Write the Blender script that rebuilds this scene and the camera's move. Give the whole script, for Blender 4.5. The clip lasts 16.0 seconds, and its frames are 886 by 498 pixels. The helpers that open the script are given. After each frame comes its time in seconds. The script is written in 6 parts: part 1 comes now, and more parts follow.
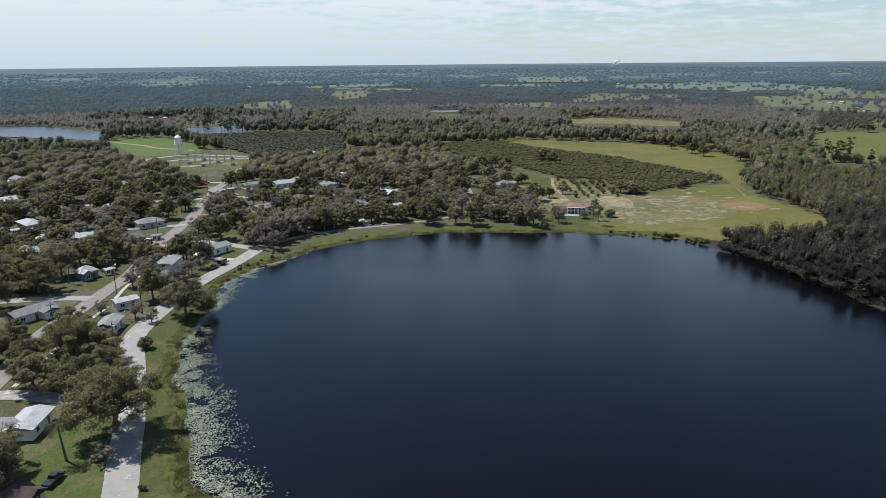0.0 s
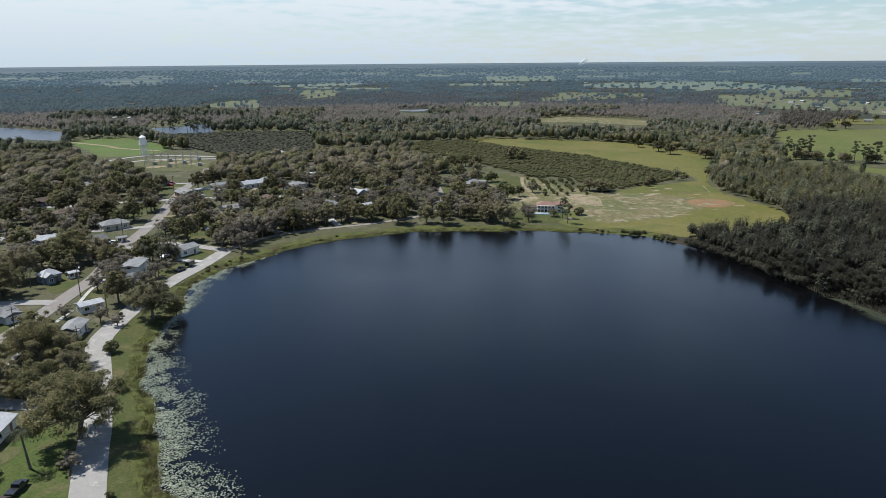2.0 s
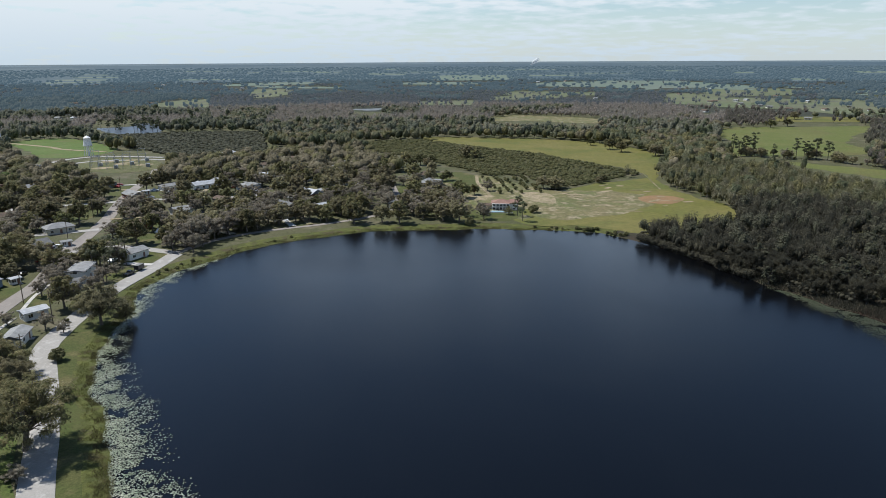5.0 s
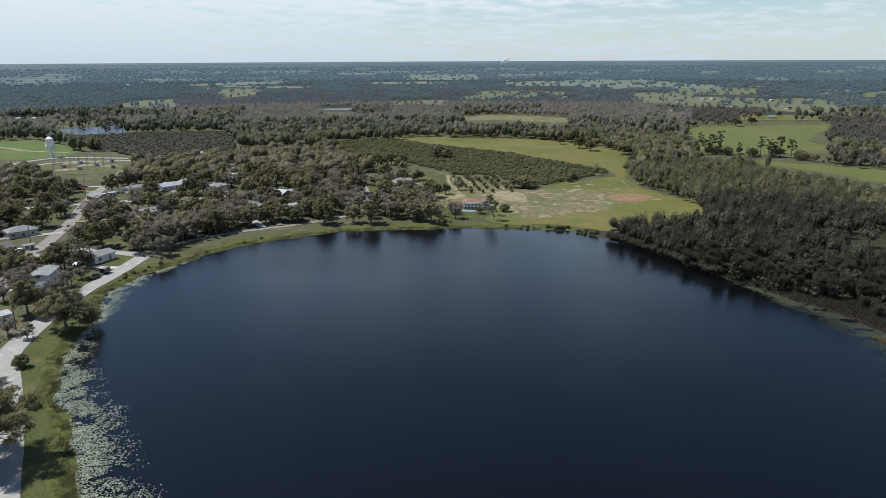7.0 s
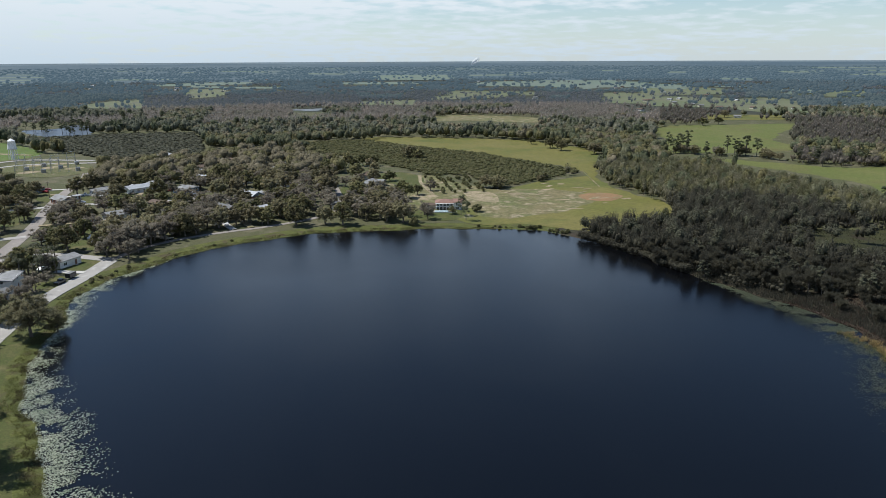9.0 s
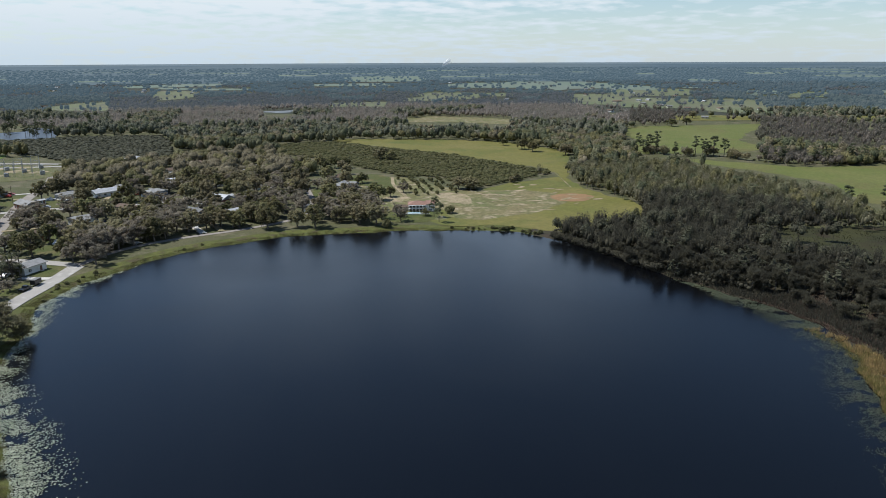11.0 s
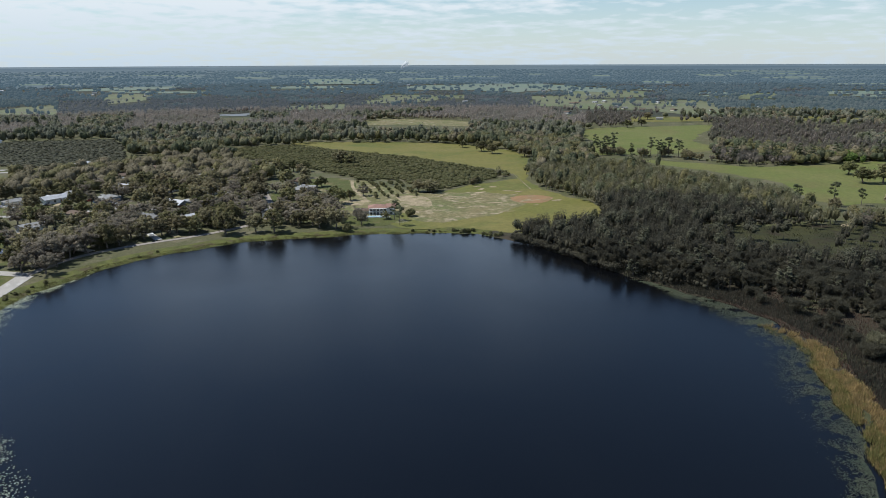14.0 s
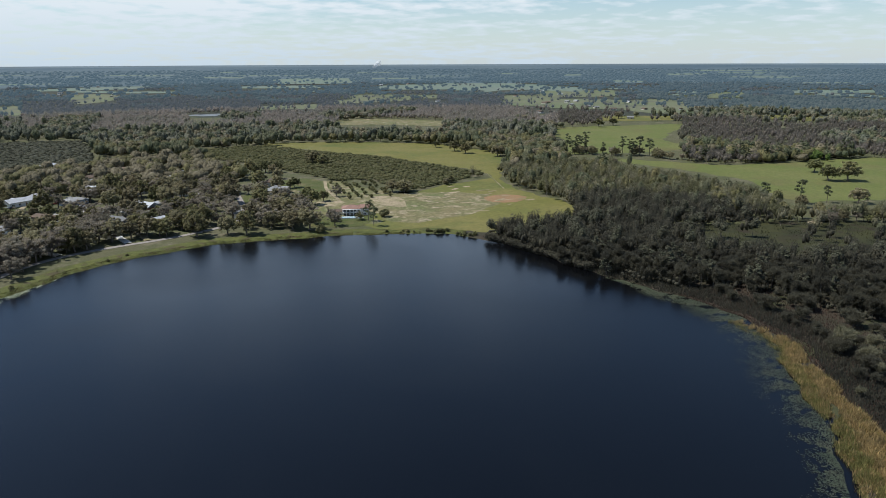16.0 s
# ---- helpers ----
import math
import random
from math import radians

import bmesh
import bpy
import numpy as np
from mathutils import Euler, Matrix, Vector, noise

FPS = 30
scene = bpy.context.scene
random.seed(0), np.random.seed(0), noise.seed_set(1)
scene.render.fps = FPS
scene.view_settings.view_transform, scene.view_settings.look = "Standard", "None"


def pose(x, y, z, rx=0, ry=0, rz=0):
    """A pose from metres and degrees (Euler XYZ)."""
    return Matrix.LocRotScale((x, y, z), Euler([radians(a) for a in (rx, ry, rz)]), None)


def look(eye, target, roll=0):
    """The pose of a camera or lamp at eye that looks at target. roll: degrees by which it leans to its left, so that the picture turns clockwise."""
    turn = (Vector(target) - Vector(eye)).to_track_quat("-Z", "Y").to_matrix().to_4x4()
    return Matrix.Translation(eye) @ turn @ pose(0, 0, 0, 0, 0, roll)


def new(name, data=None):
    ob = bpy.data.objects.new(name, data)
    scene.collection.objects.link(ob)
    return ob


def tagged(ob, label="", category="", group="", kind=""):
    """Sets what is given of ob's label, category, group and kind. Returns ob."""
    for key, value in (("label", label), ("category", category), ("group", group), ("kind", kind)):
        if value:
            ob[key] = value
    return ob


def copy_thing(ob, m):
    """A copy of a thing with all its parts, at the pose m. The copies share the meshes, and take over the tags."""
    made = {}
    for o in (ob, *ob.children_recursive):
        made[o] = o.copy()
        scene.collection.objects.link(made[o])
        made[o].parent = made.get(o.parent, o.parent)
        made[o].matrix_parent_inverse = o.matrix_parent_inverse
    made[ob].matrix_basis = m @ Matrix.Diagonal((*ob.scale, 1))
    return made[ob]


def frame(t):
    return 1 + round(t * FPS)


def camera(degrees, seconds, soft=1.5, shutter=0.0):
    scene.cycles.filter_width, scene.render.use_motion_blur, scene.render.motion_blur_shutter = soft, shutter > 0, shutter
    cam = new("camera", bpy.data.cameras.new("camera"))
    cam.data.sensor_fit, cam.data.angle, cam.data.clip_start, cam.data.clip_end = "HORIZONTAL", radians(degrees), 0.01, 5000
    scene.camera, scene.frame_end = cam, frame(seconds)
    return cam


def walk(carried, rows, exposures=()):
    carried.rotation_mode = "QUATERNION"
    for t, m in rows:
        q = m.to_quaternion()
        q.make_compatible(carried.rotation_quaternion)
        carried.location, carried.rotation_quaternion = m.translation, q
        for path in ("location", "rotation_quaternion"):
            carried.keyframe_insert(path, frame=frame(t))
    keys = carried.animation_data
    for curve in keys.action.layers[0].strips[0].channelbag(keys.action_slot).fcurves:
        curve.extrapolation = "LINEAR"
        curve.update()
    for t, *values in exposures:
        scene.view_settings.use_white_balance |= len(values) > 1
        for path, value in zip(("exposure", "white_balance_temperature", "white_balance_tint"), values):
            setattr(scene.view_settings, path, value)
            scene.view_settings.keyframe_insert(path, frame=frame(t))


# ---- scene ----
cam = camera(65.1, 16.0, soft=0.6)
ROWS = [
    (0.0, 0.00, 0.00, 80.00, -24.01, -15.17, 0.51),
    (0.5, -0.02, 0.01, 79.97, -24.63, -15.18, 0.49),
    (1.0, -0.04, 0.03, 79.94, -25.25, -15.21, 0.49),
    (1.5, -0.05, 0.05, 79.92, -25.88, -15.23, 0.45),
    (2.0, -0.07, 0.07, 79.90, -26.50, -15.25, 0.44),
    (2.5, -0.08, 0.09, 79.88, -27.14, -15.29, 0.45),
    (3.0, -0.09, 0.11, 79.86, -27.78, -15.30, 0.41),
    (3.5, -0.10, 0.14, 79.85, -28.38, -15.31, 0.39),
    (4.0, -0.11, 0.16, 79.85, -29.00, -15.32, 0.37),
    (6.5, -0.11, 0.32, 79.87, -32.03, -15.40, 0.26),
    (7.0, -0.11, 0.36, 79.88, -32.63, -15.41, 0.27),
    (7.5, -0.10, 0.40, 79.90, -33.22, -15.44, 0.27),
    (8.0, -0.10, 0.44, 79.93, -33.81, -15.43, 0.22),
    (8.5, -0.09, 0.48, 79.95, -34.40, -15.43, 0.23),
    (9.0, -0.07, 0.52, 79.98, -34.97, -15.40, 0.24),
    (11.5, 0.01, 0.77, 80.18, -37.82, -15.27, 0.21),
    (12.0, 0.03, 0.83, 80.23, -38.38, -15.24, 0.20),
    (12.5, 0.06, 0.88, 80.29, -38.95, -15.22, 0.21),
    (13.0, 0.09, 0.94, 80.34, -39.50, -15.19, 0.22),
    (13.5, 0.11, 1.00, 80.41, -40.03, -15.17, 0.22),
    (14.0, 0.14, 1.06, 80.47, -40.59, -15.14, 0.22),
    (14.5, 0.18, 1.13, 80.54, -41.12, -15.14, 0.25),
    (15.0, 0.21, 1.19, 80.61, -41.68, -15.15, 0.23),
    (15.5, 0.25, 1.26, 80.69, -42.24, -15.15, 0.25),
    (16.0, 0.28, 1.33, 80.77, -42.79, -15.19, 0.22),
]
walk(cam, [(t, pose(x, y, z, 90 + pitch, roll, yaw)) for t, x, y, z, yaw, pitch, roll in ROWS],
     exposures=[(0.0, 0.27, 6050.0, 9.0), (16.0, 0.27, 6050.0, 9.0)])

# ---- world, sun, exposure ----
SUN_AZ, SUN_EL = -38.0, 56.0          # degrees from +y towards +x, and above the horizon


def link(nt, a, b):
    nt.links.new(a, b)


def node(nt, kind, **values):
    n = nt.nodes.new(kind)
    for k, v in values.items():
        n.inputs[k.replace("_", " ")].default_value = v
    return n


def make_world():
    w = bpy.data.worlds.new("sky")
    scene.world = w
    w.use_nodes = True
    nt = w.node_tree
    nt.nodes.clear()
    out, bg = nt.nodes.new("ShaderNodeOutputWorld"), nt.nodes.new("ShaderNodeBackground")
    sky = nt.nodes.new("ShaderNodeTexSky")
    sky.sky_type, sky.sun_disc = "NISHITA", False
    sky.sun_elevation, sky.sun_rotation = radians(SUN_EL), radians(SUN_AZ)
    sky.air_density, sky.dust_density, sky.ozone_density = 1.0, 0.05, 2.0
    tc = nt.nodes.new("ShaderNodeTexCoord")
    sep = nt.nodes.new("ShaderNodeSeparateXYZ")
    link(nt, tc.outputs["Generated"], sep.inputs[0])
    up = nt.nodes.new("ShaderNodeMath")
    up.operation = "MAXIMUM"
    up.inputs[1].default_value = 0.0
    link(nt, sep.outputs["Z"], up.inputs[0])
    lift = nt.nodes.new("ShaderNodeMath")
    lift.operation = "ADD"
    lift.inputs[1].default_value = 0.07
    link(nt, up.outputs[0], lift.inputs[0])
    plane = nt.nodes.new("ShaderNodeVectorMath")
    plane.operation = "DIVIDE"
    comb = nt.nodes.new("ShaderNodeCombineXYZ")
    for k in "XYZ":
        link(nt, lift.outputs[0], comb.inputs[k])
    link(nt, tc.outputs["Generated"], plane.inputs[0])
    link(nt, comb.outputs[0], plane.inputs[1])
    flat = nt.nodes.new("ShaderNodeVectorMath")
    flat.operation = "MULTIPLY"
    flat.inputs[1].default_value = (1, 1, 0)
    link(nt, plane.outputs[0], flat.inputs[0])
    # broken layer of cloud: big fields and small rolls
    big = node(nt, "ShaderNodeTexNoise", Scale=0.55, Detail=3.0, Roughness=0.5)
    small = node(nt, "ShaderNodeTexNoise", Scale=5.2, Detail=4.0, Roughness=0.5, Distortion=0.1)
    wind = nt.nodes.new("ShaderNodeVectorRotate")
    wind.rotation_type = "Z_AXIS"
    wind.inputs["Angle"].default_value = radians(48)
    link(nt, flat.outputs[0], wind.inputs["Vector"])
    link(nt, wind.outputs[0], big.inputs["Vector"])
    # the rolls hang lower, so they look less drawn out
    drop = nt.nodes.new("ShaderNodeMath")
    drop.inputs[1].default_value = 0.13
    link(nt, up.outputs[0], drop.inputs[0])
    rolls = nt.nodes.new("ShaderNodeVectorMath")
    rolls.operation = "DIVIDE"
    wide = nt.nodes.new("ShaderNodeCombineXYZ")
    for k in "XYZ":
        link(nt, drop.outputs[0], wide.inputs[k])
    link(nt, tc.outputs["Generated"], rolls.inputs[0])
    link(nt, wide.outputs[0], rolls.inputs[1])
    link(nt, rolls.outputs[0], small.inputs["Vector"])
    level = nt.nodes.new("ShaderNodeCombineXYZ")
    for k, source in zip("XYZ", (sep.outputs["X"], sep.outputs["Y"], up.outputs[0])):
        link(nt, source, level.inputs[k])
    link(nt, level.outputs[0], sky.inputs["Vector"])
    mix = nt.nodes.new("ShaderNodeMath")
    mix.operation = "MULTIPLY_ADD"
    mix.inputs[1].default_value = 0.60
    link(nt, big.outputs["Fac"], mix.inputs[0])
    half = nt.nodes.new("ShaderNodeMath")
    half.operation = "MULTIPLY"
    half.inputs[1].default_value = 0.72
    link(nt, small.outputs["Fac"], half.inputs[0])
    link(nt, half.outputs[0], mix.inputs[2])
    # fewer clouds towards the east (+x)
    east = nt.nodes.new("ShaderNodeMath")
    east.operation = "MULTIPLY_ADD"
    east.inputs[1].default_value, east.inputs[2].default_value = -0.26, 0.12
    link(nt, sep.outputs["X"], east.inputs[0])
    cov = nt.nodes.new("ShaderNodeMath")
    link(nt, mix.outputs[0], cov.inputs[0])
    link(nt, east.outputs[0], cov.inputs[1])
    # clearer overhead
    high = nt.nodes.new("ShaderNodeMath")
    high.operation = "MULTIPLY_ADD"
    high.inputs[1].default_value = -2.3
    above = nt.nodes.new("ShaderNodeMath")
    above.operation = "SUBTRACT"
    above.use_clamp = True
    above.inputs[1].default_value = 0.24
    link(nt, up.outputs[0], above.inputs[0])
    link(nt, above.outputs[0], high.inputs[0])
    # added cloud above the view, thickest over the far shore, brightens the lake's reflection
    rise = nt.nodes.new("ShaderNodeMath")
    rise.operation = "SUBTRACT"
    rise.use_clamp = True
    rise.inputs[1].default_value = 0.06
    link(nt, up.outputs[0], rise.inputs[0])
    off = nt.nodes.new("ShaderNodeMath")
    off.operation = "SUBTRACT"
    off.inputs[1].default_value = 0.56
    link(nt, sep.outputs["X"], off.inputs[0])
    square = nt.nodes.new("ShaderNodeMath")
    square.operation = "MULTIPLY"
    link(nt, off.outputs[0], square.inputs[0])
    link(nt, off.outputs[0], square.inputs[1])
    arch = nt.nodes.new("ShaderNodeMath")
    arch.operation = "MULTIPLY_ADD"
    arch.inputs[1].default_value, arch.inputs[2].default_value = -7.0, 0.72
    link(nt, square.outputs[0], arch.inputs[0])
    side = nt.nodes.new("ShaderNodeMath")
    side.operation = "MAXIMUM"
    side.inputs[1].default_value = -0.8
    link(nt, arch.outputs[0], side.inputs[0])
    bank = nt.nodes.new("ShaderNodeMath")
    bank.operation = "MULTIPLY_ADD"
    link(nt, side.outputs[0], bank.inputs[0])
    link(nt, rise.outputs[0], bank.inputs[1])
    link(nt, cov.outputs[0], bank.inputs[2])
    link(nt, bank.outputs[0], high.inputs[2])
    ramp = nt.nodes.new("ShaderNodeValToRGB")
    ramp.color_ramp.elements[0].position, ramp.color_ramp.elements[1].position = 0.53, 0.73
    link(nt, high.outputs[0], ramp.inputs[0])
    tint = nt.nodes.new("ShaderNodeMix")
    tint.data_type = "RGBA"
    # cloud above the view turns bluer, added to tint the lake's reflection
    veil = nt.nodes.new("ShaderNodeMix")
    veil.data_type = "RGBA"
    veil.inputs[6].default_value, veil.inputs[7].default_value = (*CLOUD, 1), (*VEIL, 1)
    thin = nt.nodes.new("ShaderNodeMapRange")
    thin.inputs[1].default_value, thin.inputs[2].default_value = 0.11, 0.24
    link(nt, up.outputs[0], thin.inputs[0])
    link(nt, thin.outputs[0], veil.inputs[0])
    link(nt, veil.outputs[2], tint.inputs[7])
    link(nt, ramp.outputs[0], tint.inputs[0])
    link(nt, sky.outputs[0], tint.inputs[6])
    # pale air low over the land
    low = nt.nodes.new("ShaderNodeMapRange")
    low.inputs[1].default_value, low.inputs[2].default_value = 0.0, 0.095
    low.inputs[3].default_value, low.inputs[4].default_value = 0.7, 0.0
    link(nt, up.outputs[0], low.inputs[0])
    air = nt.nodes.new("ShaderNodeMix")
    air.data_type = "RGBA"
    air.inputs[7].default_value = (*AIR, 1)
    link(nt, low.outputs[0], air.inputs[0])
    link(nt, tint.outputs[2], air.inputs[6])
    link(nt, air.outputs[2], bg.inputs["Color"])
    bg.inputs["Strength"].default_value = SKY
    link(nt, bg.outputs[0], out.inputs[0])


SKY, CLOUD, AIR, VEIL = 0.088, (7.8, 8.1, 8.1), (4.9, 5.85, 6.5), (6.2, 7.7, 9.6)
make_world()
lamp = bpy.data.lights.new("sun", "SUN")
lamp.energy, lamp.angle, lamp.color = 4.8, radians(0.6), (1.0, 0.95, 0.87)
sun = new("sun", lamp)
az, el = radians(SUN_AZ), radians(SUN_EL)
sun.matrix_world = look((400 * math.sin(az) * math.cos(el), 400 * math.cos(az) * math.cos(el), 400 * math.sin(el)), (0, 0, 0))

# ---- materials ----


def material(name, base, other, size, rough=0.9, fine=0.0, bump=0.0, bump_size=1.0, third=None, third_size=1.0, island=0.0,
             random=0.0, translucent=0.0, spec=0.2, metal=0.0, low=0.35, high=0.65, glow=None, grain=0.3, detail=5.0):
    """Two colours mixed by a noise of the given size in metres, a third in patches, fine grain, relief, and variation by piece."""
    m = bpy.data.materials.new(name)
    m.use_nodes = True
    nt = m.node_tree
    bsdf, out = nt.nodes["Principled BSDF"], nt.nodes["Material Output"]
    tc = nt.nodes.new("ShaderNodeNewGeometry")
    n1 = node(nt, "ShaderNodeTexNoise", Scale=1.0 / size, Detail=detail, Roughness=0.6)
    link(nt, tc.outputs["Position"], n1.inputs["Vector"])
    r1 = nt.nodes.new("ShaderNodeMapRange")
    r1.inputs[1].default_value, r1.inputs[2].default_value = low, high
    link(nt, n1.outputs["Fac"], r1.inputs[0])
    mix = nt.nodes.new("ShaderNodeMix")
    mix.data_type = "RGBA"
    mix.inputs[6].default_value, mix.inputs[7].default_value = (*base, 1), (*other, 1)
    link(nt, r1.outputs[0], mix.inputs[0])
    colour = mix.outputs[2]
    if third:
        n2 = node(nt, "ShaderNodeTexNoise", Scale=1.0 / third_size, Detail=4.0, Roughness=0.65)
        link(nt, tc.outputs["Position"], n2.inputs["Vector"])
        r2 = nt.nodes.new("ShaderNodeMapRange")
        r2.inputs[1].default_value, r2.inputs[2].default_value = 0.52, 0.66
        link(nt, n2.outputs["Fac"], r2.inputs[0])
        mx = nt.nodes.new("ShaderNodeMix")
        mx.data_type = "RGBA"
        mx.inputs[7].default_value = (*third, 1)
        link(nt, r2.outputs[0], mx.inputs[0])
        link(nt, colour, mx.inputs[6])
        colour = mx.outputs[2]
    for amount, source in ((island, ("ShaderNodeNewGeometry", "Random Per Island")), (random, ("ShaderNodeObjectInfo", "Random"))):
        if amount:
            src = nt.nodes.new(source[0])
            mr = nt.nodes.new("ShaderNodeMapRange")
            mr.inputs[3].default_value, mr.inputs[4].default_value = 1 - amount, 1 + amount
            link(nt, src.outputs[source[1]], mr.inputs[0])
            hsv = nt.nodes.new("ShaderNodeHueSaturation")
            link(nt, mr.outputs[0], hsv.inputs["Value"])
            link(nt, colour, hsv.inputs["Color"])
            colour = hsv.outputs[0]
            if source[0] == "ShaderNodeObjectInfo":
                hr = nt.nodes.new("ShaderNodeMapRange")
                hr.inputs[3].default_value, hr.inputs[4].default_value = 0.5 + 0.02 * amount, 0.5 - 0.035 * amount
                wn = nt.nodes.new("ShaderNodeTexWhiteNoise")
                wn.noise_dimensions = "1D"
                link(nt, src.outputs["Random"], wn.inputs["W"])
                link(nt, wn.outputs["Value"], hr.inputs[0])
                link(nt, hr.outputs[0], hsv.inputs["Hue"])
    if fine:
        n3 = node(nt, "ShaderNodeTexNoise", Scale=1.0 / fine, Detail=3.0, Roughness=0.7)
        link(nt, tc.outputs["Position"], n3.inputs["Vector"])
        mr = nt.nodes.new("ShaderNodeMapRange")
        mr.inputs[1].default_value, mr.inputs[2].default_value = 0.3, 0.7
        mr.inputs[3].default_value, mr.inputs[4].default_value = 1 - grain, 1 + grain
        link(nt, n3.outputs["Fac"], mr.inputs[0])
        hsv = nt.nodes.new("ShaderNodeHueSaturation")
        link(nt, mr.outputs[0], hsv.inputs["Value"])
        link(nt, colour, hsv.inputs["Color"])
        colour = hsv.outputs[0]
    link(nt, colour, bsdf.inputs["Base Color"])
    bsdf.inputs["Roughness"].default_value = rough
    bsdf.inputs["Specular IOR Level"].default_value = spec
    bsdf.inputs["Metallic"].default_value = metal
    # emission that stands in for air haze on far land
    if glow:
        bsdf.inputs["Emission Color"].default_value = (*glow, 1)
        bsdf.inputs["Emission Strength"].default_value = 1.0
    if bump:
        nb = node(nt, "ShaderNodeTexNoise", Scale=1.0 / bump_size, Detail=6.0, Roughness=0.65)
        link(nt, tc.outputs["Position"], nb.inputs["Vector"])
        b = nt.nodes.new("ShaderNodeBump")
        b.inputs["Distance"].default_value = bump
        link(nt, nb.outputs["Fac"], b.inputs["Height"])
        link(nt, b.outputs[0], bsdf.inputs["Normal"])
    if translucent:
        tr = nt.nodes.new("ShaderNodeBsdfTranslucent")
        link(nt, colour, tr.inputs["Color"])
        ms = nt.nodes.new("ShaderNodeMixShader")
        ms.inputs[0].default_value = translucent
        link(nt, bsdf.outputs[0], ms.inputs[1])
        link(nt, tr.outputs[0], ms.inputs[2])
        link(nt, ms.outputs[0], out.inputs["Surface"])
    return m


GROUND = material("ground_litter_and_grass", (0.060, 0.066, 0.025), (0.086, 0.080, 0.042), 20, fine=0.9, third=(0.115, 0.102, 0.062), third_size=15, bump=0.25, bump_size=1.2)
BANK = material("bank_grass", (0.100, 0.106, 0.026), (0.058, 0.066, 0.018), 4, fine=0.5, third=(0.066, 0.054, 0.026), third_size=6, bump=0.45, bump_size=0.7)
MARSH = material("marsh_floor", (0.042, 0.032, 0.022), (0.030, 0.028, 0.016), 8, fine=0.7, third=(0.045, 0.050, 0.020), third_size=14, bump=0.3, bump_size=0.8)
LAWN = material("mown_lawn", (0.054, 0.068, 0.016), (0.072, 0.074, 0.023), 9, fine=0.6, third=(0.110, 0.096, 0.040), third_size=12, bump=0.08, bump_size=0.4)
WORN = material("worn_lawn", (0.098, 0.094, 0.040), (0.074, 0.084, 0.026), 3, fine=0.5, third=(0.14, 0.12, 0.07), third_size=4, bump=0.08, bump_size=0.4)
MEADOW = material("pasture_grass", (0.108, 0.106, 0.024), (0.138, 0.122, 0.038), 45, fine=2.2, third=(0.086, 0.096, 0.024), third_size=60, bump=0.1, bump_size=0.8, grain=0.18)
LUSH = material("lush_meadow", (0.072, 0.112, 0.022), (0.090, 0.122, 0.030), 30, fine=2.2, third=(0.100, 0.110, 0.034), third_size=40, bump=0.1, bump_size=0.8, grain=0.18)
GARDEN = material("green_garden_lawn", (0.054, 0.082, 0.017), (0.072, 0.088, 0.022), 6, fine=0.6, third=(0.095, 0.092, 0.036), third_size=8, bump=0.08, bump_size=0.4)
PASTURE = material("green_pasture_grass", (0.088, 0.106, 0.025), (0.114, 0.118, 0.036), 45, fine=2.2, third=(0.105, 0.100, 0.034), third_size=50, bump=0.1, bump_size=0.8, grain=0.18)
DRY = material("dry_pasture", (0.150, 0.126, 0.062), (0.100, 0.108, 0.040), 22, fine=2.0, third=(0.24, 0.20, 0.13), third_size=8, bump=0.1, bump_size=0.8)
SAND = material("bare_sand", (0.30, 0.24, 0.155), (0.19, 0.16, 0.095), 9, fine=1.2, third=(0.13, 0.125, 0.05), third_size=7, bump=0.08, bump_size=0.6)
REDSOIL = material("red_clay", (0.230, 0.136, 0.068), (0.178, 0.119, 0.060), 6, fine=0.8, bump=0.1, bump_size=0.6)
# glade grass darkened in its colour for the cloud shade over it
GLADE = material("cloud_shaded_glade_grass", (0.039, 0.039, 0.013), (0.022, 0.024, 0.010), 16, fine=1.0, third=(0.027, 0.021, 0.012), third_size=14, bump=0.2, bump_size=0.8)
ASPHALT = material("sun_bleached_asphalt", (0.31, 0.292, 0.265), (0.26, 0.246, 0.222), 6, fine=0.35, third=(0.38, 0.36, 0.33), third_size=3, bump=0.01, bump_size=0.1, rough=0.85, grain=0.1)
CONCRETE = material("pale_concrete", (0.47, 0.45, 0.41), (0.40, 0.38, 0.34), 3, fine=0.3, bump=0.01, bump_size=0.1, rough=0.85)
BARK = material("grey_bark", (0.10, 0.083, 0.066), (0.16, 0.14, 0.12), 0.5, fine=0.15, bump=0.05, bump_size=0.15)
OAK = material("oak_leaves", (0.156, 0.158, 0.070), (0.273, 0.240, 0.122), 2.2, low=0.36, high=0.64, island=0.35, random=0.32, translucent=0.5, rough=0.75)
# paler copy of the cypress twigs, for woods outside the cloud shade
NORTHBARE = material("lit_leafless_cypress_twigs", (0.340, 0.292, 0.247), (0.270, 0.247, 0.208), 40, island=0.16, translucent=0.5, rough=0.9, third=(0.255, 0.248, 0.191), third_size=90, detail=2.0)
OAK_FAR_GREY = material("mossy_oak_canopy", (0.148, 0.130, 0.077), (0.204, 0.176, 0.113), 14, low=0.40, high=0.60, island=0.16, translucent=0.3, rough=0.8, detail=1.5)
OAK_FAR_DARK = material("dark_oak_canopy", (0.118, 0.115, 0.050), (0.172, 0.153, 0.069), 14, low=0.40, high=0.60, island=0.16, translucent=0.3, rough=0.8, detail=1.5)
OAK_GREY = material("mossy_oak_leaves", (0.179, 0.164, 0.090), (0.288, 0.254, 0.147), 2.4, low=0.36, high=0.64, island=0.3, random=0.35, translucent=0.45, rough=0.8)
